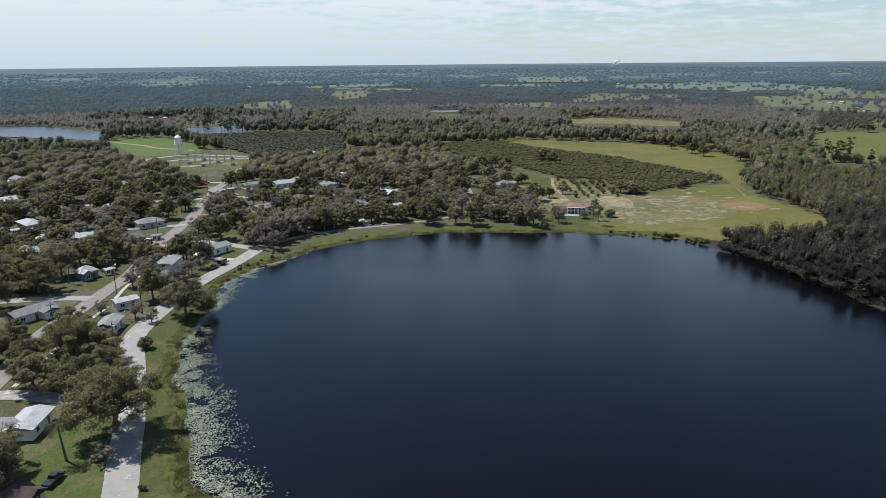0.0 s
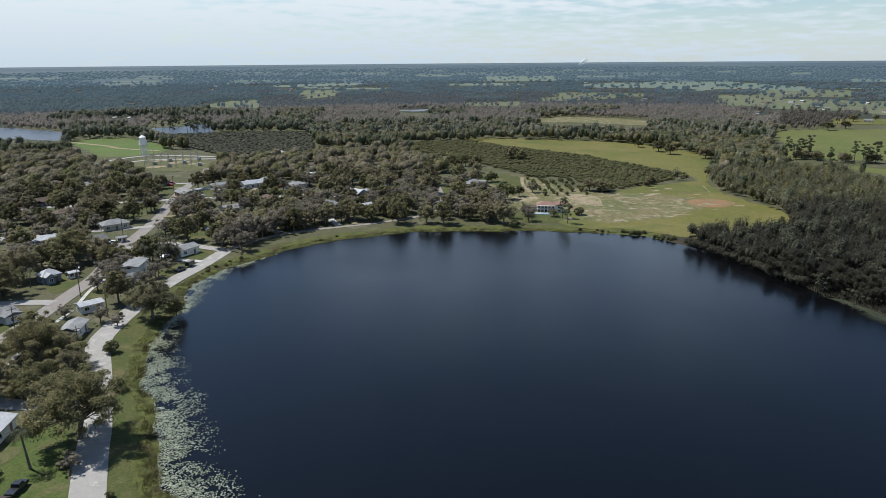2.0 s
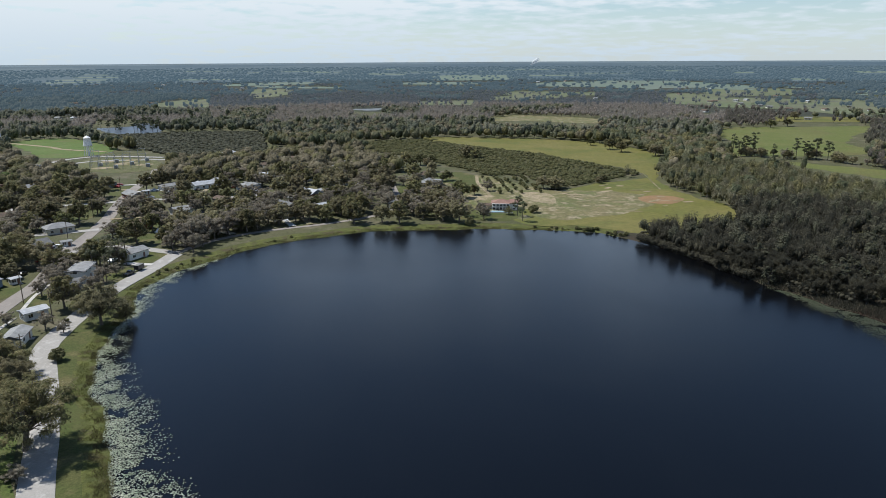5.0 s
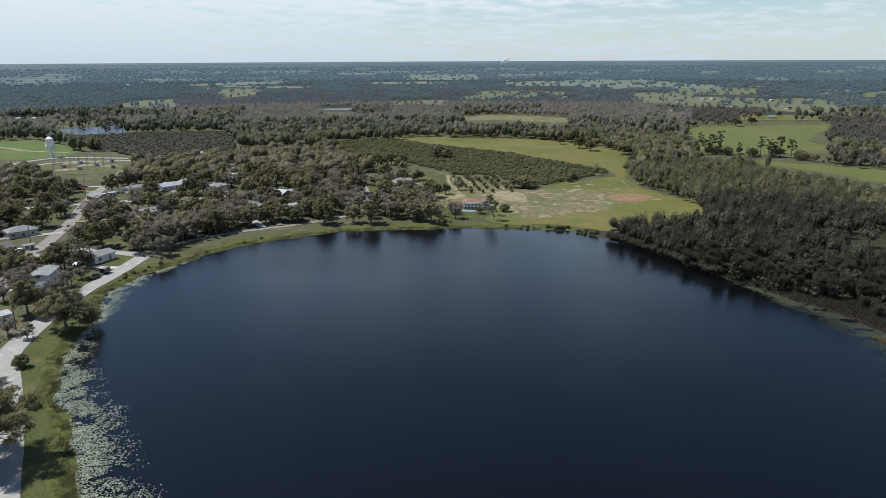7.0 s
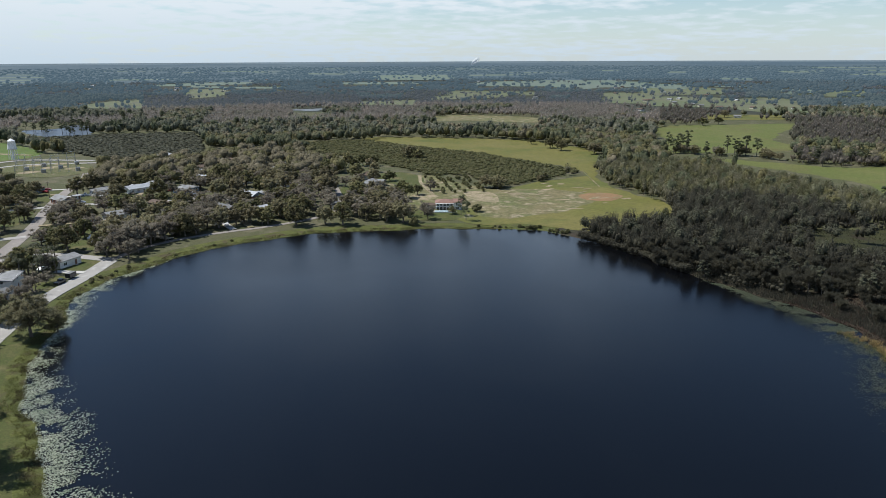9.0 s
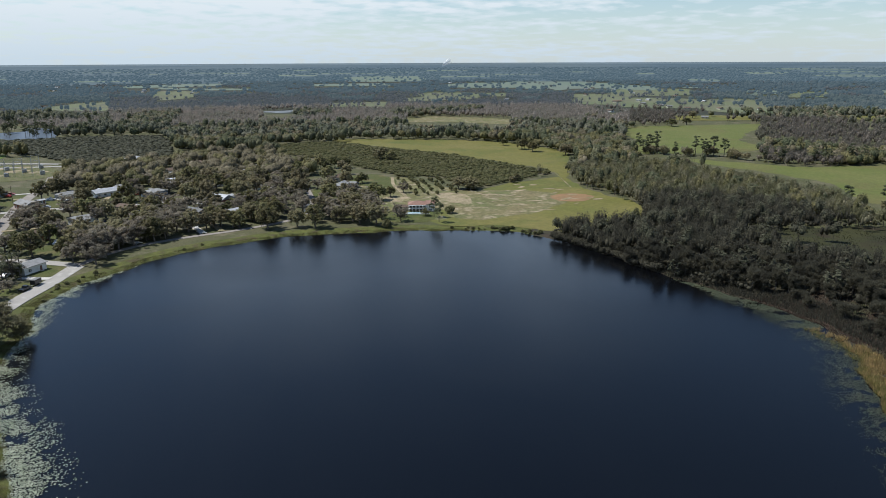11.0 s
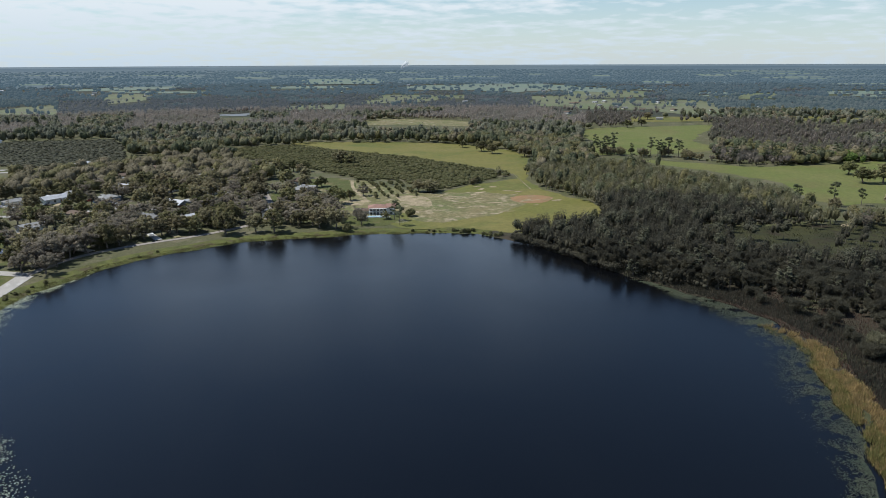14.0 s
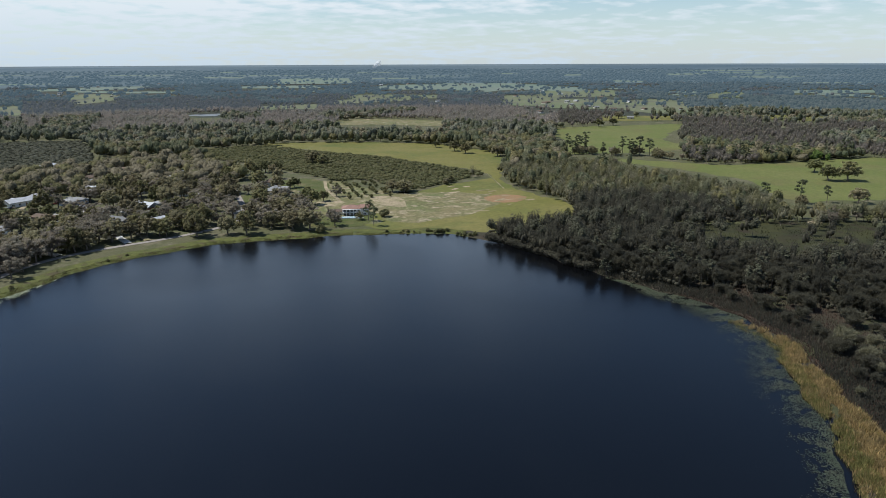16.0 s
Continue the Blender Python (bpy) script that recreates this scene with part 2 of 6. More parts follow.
OAK_DARK = material("dark_oak_leaves", (0.105, 0.116, 0.048), (0.187, 0.180, 0.077), 2.4, low=0.36, high=0.64, island=0.3, random=0.35, translucent=0.45, rough=0.75)
GREYTWIG = material("grey_bare_twigs", (0.261, 0.226, 0.170), (0.214, 0.191, 0.141), 4, island=0.35, random=0.25, translucent=0.35, rough=0.85)
TAN_ASPHALT = material("tan_worn_asphalt", (0.235, 0.208, 0.182), (0.20, 0.180, 0.16), 6, fine=0.35, third=(0.27, 0.24, 0.21), third_size=3, bump=0.01, bump_size=0.1, rough=0.85, grain=0.1)
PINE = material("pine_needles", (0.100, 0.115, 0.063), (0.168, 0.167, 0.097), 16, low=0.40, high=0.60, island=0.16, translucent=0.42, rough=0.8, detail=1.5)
# pine copy made paler and bluer: haze put into the base colour
PINE_FAR = material("hazed_pine_canopy", (0.150, 0.161, 0.113), (0.215, 0.210, 0.150), 20, low=0.40, high=0.60, island=0.14, translucent=0.45, rough=0.8, detail=1.5)
PINE_ONE = material("pine_needle_tufts", (0.088, 0.106, 0.056), (0.122, 0.128, 0.074), 4, island=0.3, random=0.2, translucent=0.45, rough=0.8)
# darker copy for the eastern woods, cloud shade put into its colour
BARE = material("shaded_leafless_cypress_twigs", (0.200, 0.172, 0.142), (0.158, 0.143, 0.116), 30, island=0.16, translucent=0.5, rough=0.9, third=(0.148, 0.141, 0.099), third_size=70, detail=2.0)
SWAMP = material("half_bare_swamp_twigs", (0.172, 0.163, 0.101), (0.236, 0.218, 0.140), 12, low=0.40, high=0.60, island=0.22, translucent=0.5, rough=0.9, detail=2.0)
SWAMP_LEAF = material("sparse_swamp_leaves", (0.130, 0.127, 0.067), (0.192, 0.180, 0.096), 12, low=0.40, high=0.60, island=0.22, translucent=0.5, rough=0.9, detail=2.0)
# darker copy of the swamp twigs: cloud shade put into the colour
SHADEWOOD = material("cloud_shaded_swamp_twigs", (0.087, 0.081, 0.059), (0.067, 0.065, 0.048), 12, island=0.22, translucent=0.55, rough=0.9, detail=2.0)
CITRUS = material("citrus_leaves", (0.118, 0.122, 0.051), (0.158, 0.149, 0.069), 10, island=0.25, translucent=0.45, rough=0.7)
PALM = material("palm_frond", (0.034, 0.044, 0.016), (0.062, 0.062, 0.028), 1.5, island=0.3, translucent=0.15, rough=0.6)
SPRING = material("spring_leaves", (0.11, 0.16, 0.035), (0.09, 0.13, 0.03), 4, island=0.3, translucent=0.3, rough=0.7)
REED = material("dry_reeds", (0.391, 0.281, 0.124), (0.249, 0.186, 0.086), 3, island=0.5, translucent=0.3, rough=0.8)
REED_GREEN = material("green_reeds", (0.226, 0.200, 0.070), (0.149, 0.149, 0.052), 3, island=0.5, translucent=0.3, rough=0.8)
BRUSH = material("russet_brush", (0.086, 0.053, 0.039), (0.064, 0.048, 0.037), 7, island=0.4, translucent=0.2, rough=0.9)
RUSH = material("dead_rushes", (0.105, 0.082, 0.046), (0.068, 0.060, 0.030), 3, island=0.4, translucent=0.3, rough=0.9)
WOODFLOOR = material("distant_woodland", (0.028, 0.034, 0.021), (0.043, 0.041, 0.028), 120, fine=25, third=(0.059, 0.066, 0.032), third_size=300)
# far land: air haze put into a blue emission
FARWOOD = material("distant_woods_haze_glow", (0.026, 0.031, 0.027), (0.038, 0.042, 0.034), 120, third=(0.058, 0.061, 0.046), third_size=420, glow=(0.056, 0.088, 0.112))
FARFLOOR = material("distant_ground_haze_glow", (0.018, 0.022, 0.019), (0.030, 0.033, 0.027), 200, third=(0.048, 0.051, 0.038), third_size=900, glow=(0.054, 0.085, 0.108))
MIDFIELD = material("far_fields_haze_glow", (0.092, 0.106, 0.043), (0.116, 0.112, 0.059), 120, third=(0.083, 0.079, 0.049), third_size=60, glow=(0.010, 0.017, 0.021))
# twigs and leaves darkened for cloud shade; the leaves also serve the grove
SHADETWIG = material("cloud_shaded_olive_twigs", (0.116, 0.108, 0.074), (0.089, 0.085, 0.062), 9, island=0.25, translucent=0.55, rough=0.9, detail=2.0)
DARKLEAF = material("cloud_shade_and_grove_leaves", (0.081, 0.086, 0.053), (0.098, 0.096, 0.063), 5, island=0.3, random=0.2, translucent=0.3, rough=0.8)
# more far woods and fields with haze painted in as emission
SKYLINE = material("skyline_woods_haze_glow", (0.014, 0.018, 0.018), (0.036, 0.040, 0.034), 900, low=0.42, high=0.58, third=(0.060, 0.064, 0.052), third_size=2200, glow=(0.056, 0.088, 0.114))
HORIZON = material("last_woods_haze_glow", (0.030, 0.036, 0.036), (0.055, 0.060, 0.054), 4000, third=(0.060, 0.064, 0.060), third_size=9000, glow=(0.080, 0.118, 0.150))
MIDWOOD = material("far_woods_haze_glow", (0.061, 0.071, 0.051), (0.094, 0.094, 0.071), 90, island=0.10, translucent=0.5, glow=(0.076, 0.112, 0.138), detail=2.0)
MIDWOOD_FAR = material("farther_woods_haze_glow", (0.040, 0.047, 0.037), (0.060, 0.062, 0.049), 90, island=0.08, translucent=0.5, glow=(0.094, 0.142, 0.178), detail=2.0)
MIDBARE = material("far_bare_woods_haze_glow", (0.122, 0.110, 0.097), (0.098, 0.090, 0.079), 90, island=0.12, translucent=0.5, glow=(0.060, 0.080, 0.098), detail=2.0)
FARFIELD = material("distant_fields_haze_glow", (0.080, 0.096, 0.050), (0.096, 0.100, 0.062), 200, glow=(0.040, 0.064, 0.078))
TUFT = material("rank_grass", (0.110, 0.124, 0.036), (0.15, 0.135, 0.055), 6, island=0.3, translucent=0.45, rough=0.8)
LILY = material("lily_pads", (0.129, 0.148, 0.084), (0.258, 0.269, 0.188), 4, island=0.5, rough=0.4, spec=0.5)
LILY_DARK = material("dull_lily_pads", (0.032, 0.041, 0.023), (0.056, 0.059, 0.034), 5, island=0.45, rough=0.55, spec=0.3)
WHITE_METAL = material("white_metal_roof", (0.423, 0.431, 0.440), (0.305, 0.313, 0.313), 2.2, fine=0.4, rough=0.5, spec=0.3, grain=0.15)
SHINGLE_GREY = material("grey_shingles", (0.220, 0.220, 0.216), (0.160, 0.160, 0.155), 2, fine=0.25, random=0.3, bump=0.02, bump_size=0.3)
SHINGLE_BROWN = material("brown_shingles", (0.136, 0.098, 0.072), (0.093, 0.070, 0.054), 2, fine=0.25, bump=0.02, bump_size=0.3)
SHINGLE_RED = material("dull_red_shingles", (0.084, 0.058, 0.051), (0.062, 0.047, 0.043), 2, fine=0.25, bump=0.02, bump_size=0.3)
TILE_RED = material("terracotta_tiles", (0.25, 0.15, 0.115), (0.20, 0.125, 0.10), 2, fine=0.3, bump=0.04, bump_size=0.3)
STUCCO = material("white_stucco", (0.74, 0.72, 0.67), (0.62, 0.60, 0.55), 3, fine=0.3, rough=0.85, grain=0.08)
CREAM = material("cream_siding", (0.52, 0.48, 0.38), (0.45, 0.41, 0.33), 3, fine=0.3, rough=0.8, grain=0.08)
BRICK = material("red_brown_brick", (0.26, 0.13, 0.09), (0.21, 0.11, 0.08), 1.5, fine=0.25, rough=0.9)
BLUEGREY = material("blue_grey_siding", (0.20, 0.25, 0.31), (0.16, 0.20, 0.26), 3, fine=0.3, rough=0.8, grain=0.08)
TRIM = material("white_trim", (0.78, 0.77, 0.74), (0.70, 0.69, 0.66), 2, rough=0.6)
DOOR = material("painted_door", (0.22, 0.12, 0.08), (0.17, 0.10, 0.07), 1, rough=0.5)
GLASS = material("dark_window_glass", (0.012, 0.015, 0.018), (0.02, 0.022, 0.025), 2, rough=0.06, spec=0.6)
STEEL = material("galvanised_steel", (0.46, 0.47, 0.48), (0.36, 0.37, 0.38), 1.5, fine=0.3, rough=0.45, metal=0.6)
TANK = material("white_tank_paint", (0.80, 0.80, 0.79), (0.70, 0.70, 0.68), 4, fine=0.6, rough=0.5)
WOODPOLE = material("weathered_pole", (0.16, 0.125, 0.09), (0.11, 0.09, 0.07), 1, rough=0.9)
PAINT_DARK = material("dark_car_paint", (0.018, 0.02, 0.024), (0.025, 0.027, 0.03), 2, rough=0.25, spec=0.6)
PAINT_WHITE = material("white_car_paint", (0.72, 0.72, 0.72), (0.66, 0.66, 0.66), 2, rough=0.3, spec=0.6)
PAINT_RED = material("red_car_paint", (0.30, 0.03, 0.025), (0.25, 0.03, 0.025), 2, rough=0.3, spec=0.6)
RUBBER = material("tyre_rubber", (0.02, 0.02, 0.02), (0.03, 0.03, 0.03), 0.5, rough=0.9)
POOLWATER = material("pool_water", (0.26, 0.40, 0.46), (0.32, 0.46, 0.52), 3, rough=0.08, spec=0.5)


def water_material():
    m = bpy.data.materials.new("dark_lake_water")
    m.use_nodes = True
    nt = m.node_tree
    b = nt.nodes["Principled BSDF"]
    b.inputs["Base Color"].default_value = (0.0019, 0.0022, 0.0028, 1)
    b.inputs["IOR"].default_value = 1.333
    geo = nt.nodes.new("ShaderNodeNewGeometry")
    # wind lanes change the roughness, ripples the surface
    lanes = node(nt, "ShaderNodeTexNoise", Scale=0.012, Detail=4.0, Roughness=0.6, Distortion=0.8)
    link(nt, geo.outputs["Position"], lanes.inputs["Vector"])
    mr = nt.nodes.new("ShaderNodeMapRange")
    mr.inputs[1].default_value, mr.inputs[2].default_value = 0.3, 0.7
    mr.inputs[3].default_value, mr.inputs[4].default_value = 0.16, 0.27
    link(nt, lanes.outputs["Fac"], mr.inputs[0])
    link(nt, mr.outputs[0], b.inputs["Roughness"])
    rip = node(nt, "ShaderNodeTexNoise", Scale=0.9, Detail=4.0, Roughness=0.6)
    stretch = nt.nodes.new("ShaderNodeMapping")
    stretch.inputs["Rotation"].default_value = (0, 0, radians(25))
    stretch.inputs["Scale"].default_value = (0.35, 1.0, 1.0)
    link(nt, geo.outputs["Position"], stretch.inputs["Vector"])
    link(nt, stretch.outputs[0], rip.inputs["Vector"])
    bp = nt.nodes.new("ShaderNodeBump")
    bp.inputs["Distance"].default_value = 0.03
    bp.inputs["Strength"].default_value = 0.6
    link(nt, rip.outputs["Fac"], bp.inputs["Height"])
    link(nt, bp.outputs[0], b.inputs["Normal"])
    return m


WATER = water_material()
# blue-grey base stands in for sky reflected on the far waters
CALM = material("ruffled_water_sky_tint", (0.050, 0.064, 0.078), (0.060, 0.074, 0.088), 60, rough=0.38, spec=0.5)
# paler still: the pond's sky glare is put into its base
STILL = material("sky_glare_pond_water", (0.12, 0.13, 0.13), (0.15, 0.16, 0.16), 60, rough=0.45, spec=0.5)


def smoke_material():
    m = bpy.data.materials.new("thin_smoke")
    m.use_nodes = True
    nt = m.node_tree
    ms, tr = nt.nodes.new("ShaderNodeMixShader"), nt.nodes.new("ShaderNodeBsdfTransparent")
    b = nt.nodes["Principled BSDF"]
    b.inputs["Base Color"].default_value = (0.8, 0.8, 0.8, 1)
    b.inputs["Roughness"].default_value = 1.0
    n = node(nt, "ShaderNodeTexNoise", Scale=0.05, Detail=4.0)
    geo = nt.nodes.new("ShaderNodeNewGeometry")
    link(nt, geo.outputs["Position"], n.inputs["Vector"])
    mr = nt.nodes.new("ShaderNodeMapRange")
    mr.inputs[1].default_value, mr.inputs[2].default_value = 0.35, 0.7
    mr.inputs[3].default_value, mr.inputs[4].default_value = 0.02, 0.34
    link(nt, n.outputs["Fac"], mr.inputs[0])
    link(nt, mr.outputs[0], ms.inputs[0])
    link(nt, tr.outputs[0], ms.inputs[1])
    link(nt, b.outputs[0], ms.inputs[2])
    link(nt, ms.outputs[0], nt.nodes["Material Output"].inputs["Surface"])
    return m


SMOKE = smoke_material()

# ---- the lie of the land ----
LAND, EYE = 0.8, 80.0                 # the plain above the lake, the eye above the lake
CX, CY = 115.0, 150.0                 # the lake's middle
SHORE = [104, 110, 118.5, 131.5, 138.5, 139, 140, 141, 145, 148.5, 151.5, 149.5, 146, 141, 128, 123.5, 118, 111,
         112.5, 113, 113, 115, 117, 119, 120, 121, 122, 122, 120, 116, 114, 113.5, 116, 116, 112, 108]
NEAR, SPAN = 1200.0, 3650.0           # the plain is true to here; farther land is drawn in, so that it ends at the skyline


def shore(deg):
    """The lake's radius at an angle from +x, in degrees."""
    deg = np.asarray(deg, float) % 360
    base = np.interp(deg, np.arange(37) * 10.0, np.array(SHORE + SHORE[:1]))
    a = np.radians(deg)
    return base + 0.9 * np.sin(9 * a + 1) + 0.7 * np.sin(17 * a + 2.2) + 0.5 * np.sin(31 * a) + 0.35 * np.sin(57 * a + 0.7)


def offshore(x, y):
    """Metres from the waterline, positive on land."""
    dx, dy = np.asarray(x) - CX, np.asarray(y) - CY
    return np.hypot(dx, dy) - shore(np.degrees(np.arctan2(dy, dx)))


def drawn(x, y, h=0.0):
    """Plan coordinates of the plain to the world: places past NEAR are drawn in towards the eye along their sight line."""
    x, y, h = np.broadcast_arrays(np.asarray(x, float), np.asarray(y, float), np.asarray(h, float))
    d = np.hypot(x, y)
    far = d > NEAR
    r = np.where(far, NEAR + SPAN * (1 - np.exp(-(np.maximum(d, NEAR) - NEAR) / SPAN)), d)
    k = np.where(far, r / np.maximum(d, 1), 1.0)
    z = np.where(far, EYE - k * (EYE - LAND - h), LAND + h)
    return np.stack([x * k, y * k, z], -1), k


def inside(x, y, poly):
    x, y = np.asarray(x, float), np.asarray(y, float)
    p = np.array(poly, float)
    hit = np.zeros(x.shape, bool)
    for (x0, y0), (x1, y1) in zip(p, np.roll(p, -1, 0)):
        if y0 == y1:
            continue
        hit ^= ((y0 > y) != (y1 > y)) & (x < (x1 - x0) * (y - y0) / (y1 - y0) + x0)
    return hit


def rounded(points, closed=False, step=4.0):
    """A smooth line through the points."""
    p = np.array(points, float)
    n = len(p)
    out = []
    for i in range(n if closed else n - 1):
        g = [p[(i + k) % n] if closed else p[min(max(i + k, 0), n - 1)] for k in (-1, 0, 1, 2)]
        m = max(2, int(np.hypot(*(g[2] - g[1])) / step))
        for s in np.linspace(0, 1, m, endpoint=False):
            out.append(0.5 * (2 * g[1] + (g[2] - g[0]) * s + (2 * g[0] - 5 * g[1] + 4 * g[2] - g[3]) * s * s + (3 * g[1] - g[0] - 3 * g[2] + g[3]) * s ** 3))
    if not closed:
        out.append(p[-1])
    return np.array(out)


def near_line(x, y, line):
    """Distance of places from a line."""
    best = np.full(np.shape(x), 1e9)
    for a, b in zip(line[:-1], line[1:]):
        d = b - a
        s = np.clip(((x - a[0]) * d[0] + (y - a[1]) * d[1]) / max(d @ d, 1e-6), 0, 1)
        best = np.minimum(best, np.hypot(x - a[0] - s * d[0], y - a[1] - s * d[1]))
    return best


def mesh_object(name, verts, faces, mat, parent=None, label=""):
    """One mesh object from vertices and faces (arrays of triangles or lists)."""
    me = bpy.data.meshes.new(name)
    if isinstance(faces, np.ndarray):
        v, f = np.ascontiguousarray(verts, np.float32), np.ascontiguousarray(faces, np.int32)
        me.vertices.add(len(v))
        me.vertices.foreach_set("co", v.ravel())
        me.loops.add(f.size)
        me.loops.foreach_set("vertex_index", f.ravel())
        me.polygons.add(len(f))
        me.polygons.foreach_set("loop_start", np.arange(len(f), dtype=np.int32) * f.shape[1])
        me.update(calc_edges=True)
    else:
        me.from_pydata([tuple(map(float, q)) for q in verts], [], faces)
        me.update()
    for m in (mat if isinstance(mat, (list, tuple)) else [mat]):
        me.materials.append(m)
    ob = new(name, me)
    if parent is not None:
        ob.parent = parent
    if label:
        ob["label"] = label
    return ob


def smooth(ob):
    ob.data.polygons.foreach_set("use_smooth", [True] * len(ob.data.polygons))
    return ob


# ---- ground, lake ----
def build_ground():
    deg = np.arange(0, 360, 0.5)
    a, s = np.radians(deg), shore(deg)
    rise = [(-40, -3), (-12, -2.0), (-4, -0.7), (-1.0, -0.15), (0.6, 0.12), (2.5, 0.42), (5, 0.68), (9, 0.8)]
    flat = [14, 22, 34, 50, 75, 110, 150, 200, 260, 330, 420, 520, 640, 780, 950, 1150, 1350, 1550, 1800, 2100, 2500, 3000, 3600, 4400, 5400, 6700, 8500, 11000, 14500]
    rings = []
    for d, z in rise:
        x, y = CX + (s + d) * np.cos(a), CY + (s + d) * np.sin(a)
        rings.append(np.stack([x, y, np.full_like(x, z)], -1))
    for d in flat:
        k = min(1.0, d / 900)
        r = (s + d) * (1 - k) + (130 + d) * k
        rings.append(drawn(CX + r * np.cos(a), CY + r * np.sin(a))[0])
    n = len(deg)
    v = np.concatenate([*rings, [[CX, CY, -3.0]]])
    f, idx = [], []
    for i in range(len(rings) - 1):
        for j in range(n):
            k = (j + 1) % n
            f.append((i * n + j, (i + 1) * n + j, (i + 1) * n + k, i * n + k))
            marsh = deg[j] > 270 or deg[j] < 36
            lawn = 125 < deg[j] < 208 and 5 < i < 8
            idx.append(4 if lawn else (2 if marsh else 1) if i < (11 if marsh else 7) else 3 if i > 20 else 0)
    last = len(v) - 1
    for j in range(n):
        f.append((last, j, (j + 1) % n))
        idx.append(2)
    g = mesh_object("ground", v, f, [GROUND, BANK, MARSH, WOODFLOOR, LAWN])
    g.data.polygons.foreach_set("material_index", idx)
    smooth(g)
    return tagged(g, "flat grassy plain with leaf litter and bare patches", "ground", kind="structure")


build_ground()
deg = np.arange(0, 360, 1.0)
rim = np.stack([CX + (shore(deg) + 0.9) * np.cos(np.radians(deg)), CY + (shore(deg) + 0.9) * np.sin(np.radians(deg)), np.zeros(360)], -1)
tagged(mesh_object("water", rim, [list(range(360))], WATER), "dark blue round lake, lightly rippled", "lake", kind="structure")


def sheet(name, points, mat, label, category, lift=0.05, round_it=True, ragged=1.0):
    """A patch of ground cover laid over the plain, with an uneven edge."""
    line = rounded(points, True, 6.0) if round_it else np.array(points, float)
    size = np.ptp(line, axis=0).max()
    w = ragged * min(3.0, size * 0.02)
    i = np.arange(len(line))
    line = line + w * np.stack([np.sin(i * 1.7) + np.sin(i * 0.63 + 1), np.cos(i * 1.31) + np.sin(i * 0.47)], -1) * 0.5
    far = np.hypot(*line.T).max() > NEAR
    if not far:
        v, f = drawn(line[:, 0], line[:, 1], lift)[0], [list(range(len(line)))]
    else:
        mid = line.mean(0)
        rings = [mid + (line - mid) * k for k in (1.0, 0.75, 0.5, 0.25)]
        n = len(line)
        v = np.concatenate([drawn(r[:, 0], r[:, 1], lift)[0] for r in rings] + [drawn(mid[:1], mid[1:], lift)[0]])
        f = [(i * n + j, i * n + (j + 1) % n, (i + 1) * n + (j + 1) % n, (i + 1) * n + j) for i in range(3) for j in range(n)]
        f += [(3 * n + j, 3 * n + (j + 1) % n, 4 * n) for j in range(n)]
    return tagged(mesh_object(name, v, f, mat), label, category, kind="structure")


BIGFIELD = [(331, 613), (372, 626), (456, 534), (465, 457), (437, 394), (369, 340), (338, 299), (328, 266), (319, 239), (288, 214), (240, 222),
            (228, 243), (208, 263), (203, 280), (243, 320), (267, 335), (304, 337), (366, 347), (365, 461)]
ORCHARD = [(268, 636), (331, 613), (365, 461), (364, 348), (304, 337), (270, 333), (268, 397), (267, 475), (256, 568)]
FIELD_EAST = [(631, 500), (680, 535), (733, 516), (808, 474), (835, 452), (664, 380), (634, 335), (592, 324), (555, 336), (508, 366), (500, 380), (575, 440)]
FIELD_SOUTHEAST = [(493, 340), (514, 300), (527, 254), (565, 228), (622, 203), (665, 178), (640, 100), (492, 100), (446, 134), (422, 157), (470, 203), (483, 250)]
GREEN_WEST = [(-27, 813), (0, 842), (32, 825), (59, 733), (51, 677), (5, 670), (-11, 749)]
DRYGROUND = [(246, 338), (268, 336), (290, 322), (304, 300), (296, 270), (262, 262), (222, 268), (222, 296)]
sheet("pasture", BIGFIELD, MEADOW, "open green pasture running down to the lake", "field", 0.04)
sheet("pasture", FIELD_EAST, PASTURE, "bright green pasture ringed by woods", "field", 0.04)
sheet("pasture", FIELD_SOUTHEAST, PASTURE, "green pasture with a few oaks", "field", 0.04)
sheet("meadow", GREEN_WEST, LUSH, "bright green meadow beside the water tower", "field", 0.04)
sheet("dry_grass", DRYGROUND, DRY, "worn pale grass at the edge of the pasture", "field", 0.07, ragged=2.0)
sheet("dry_grass", [(198, 296), (203, 330), (220, 365), (240, 402), (262, 408), (292, 344), (264, 330), (242, 330), (226, 302), (212, 280)], DRY, "worn khaki grass of the yard behind the villa", "field", 0.055, ragged=2.0)
sheet("orchard_floor", ORCHARD, GROUND, "bare strip soil and grass under the orchard rows", "field", 0.07)
sheet("sandy_patch", [(247, 334), (258, 334), (262, 322), (254, 306), (244, 300), (240, 316)], SAND, "bare pale sand on the pasture's edge", "bare ground", 0.10, ragged=2.0)
sheet("clay_patch", [(299, 288), (315, 286), (319, 271), (302, 265), (292, 275)], REDSOIL, "round patch of bare reddish clay", "bare ground", 0.10, ragged=1.0)
sheet("marsh_glade", [(300, 168), (335, 156), (396, 104), (345, 74), (293, 100), (280, 131)], GLADE, "green marsh grass in a woodland glade, toned for cloud shade", "field", 0.05)
# narrow tracks and scuffed spots on the pasture
SCUFFS = random.Random(5)
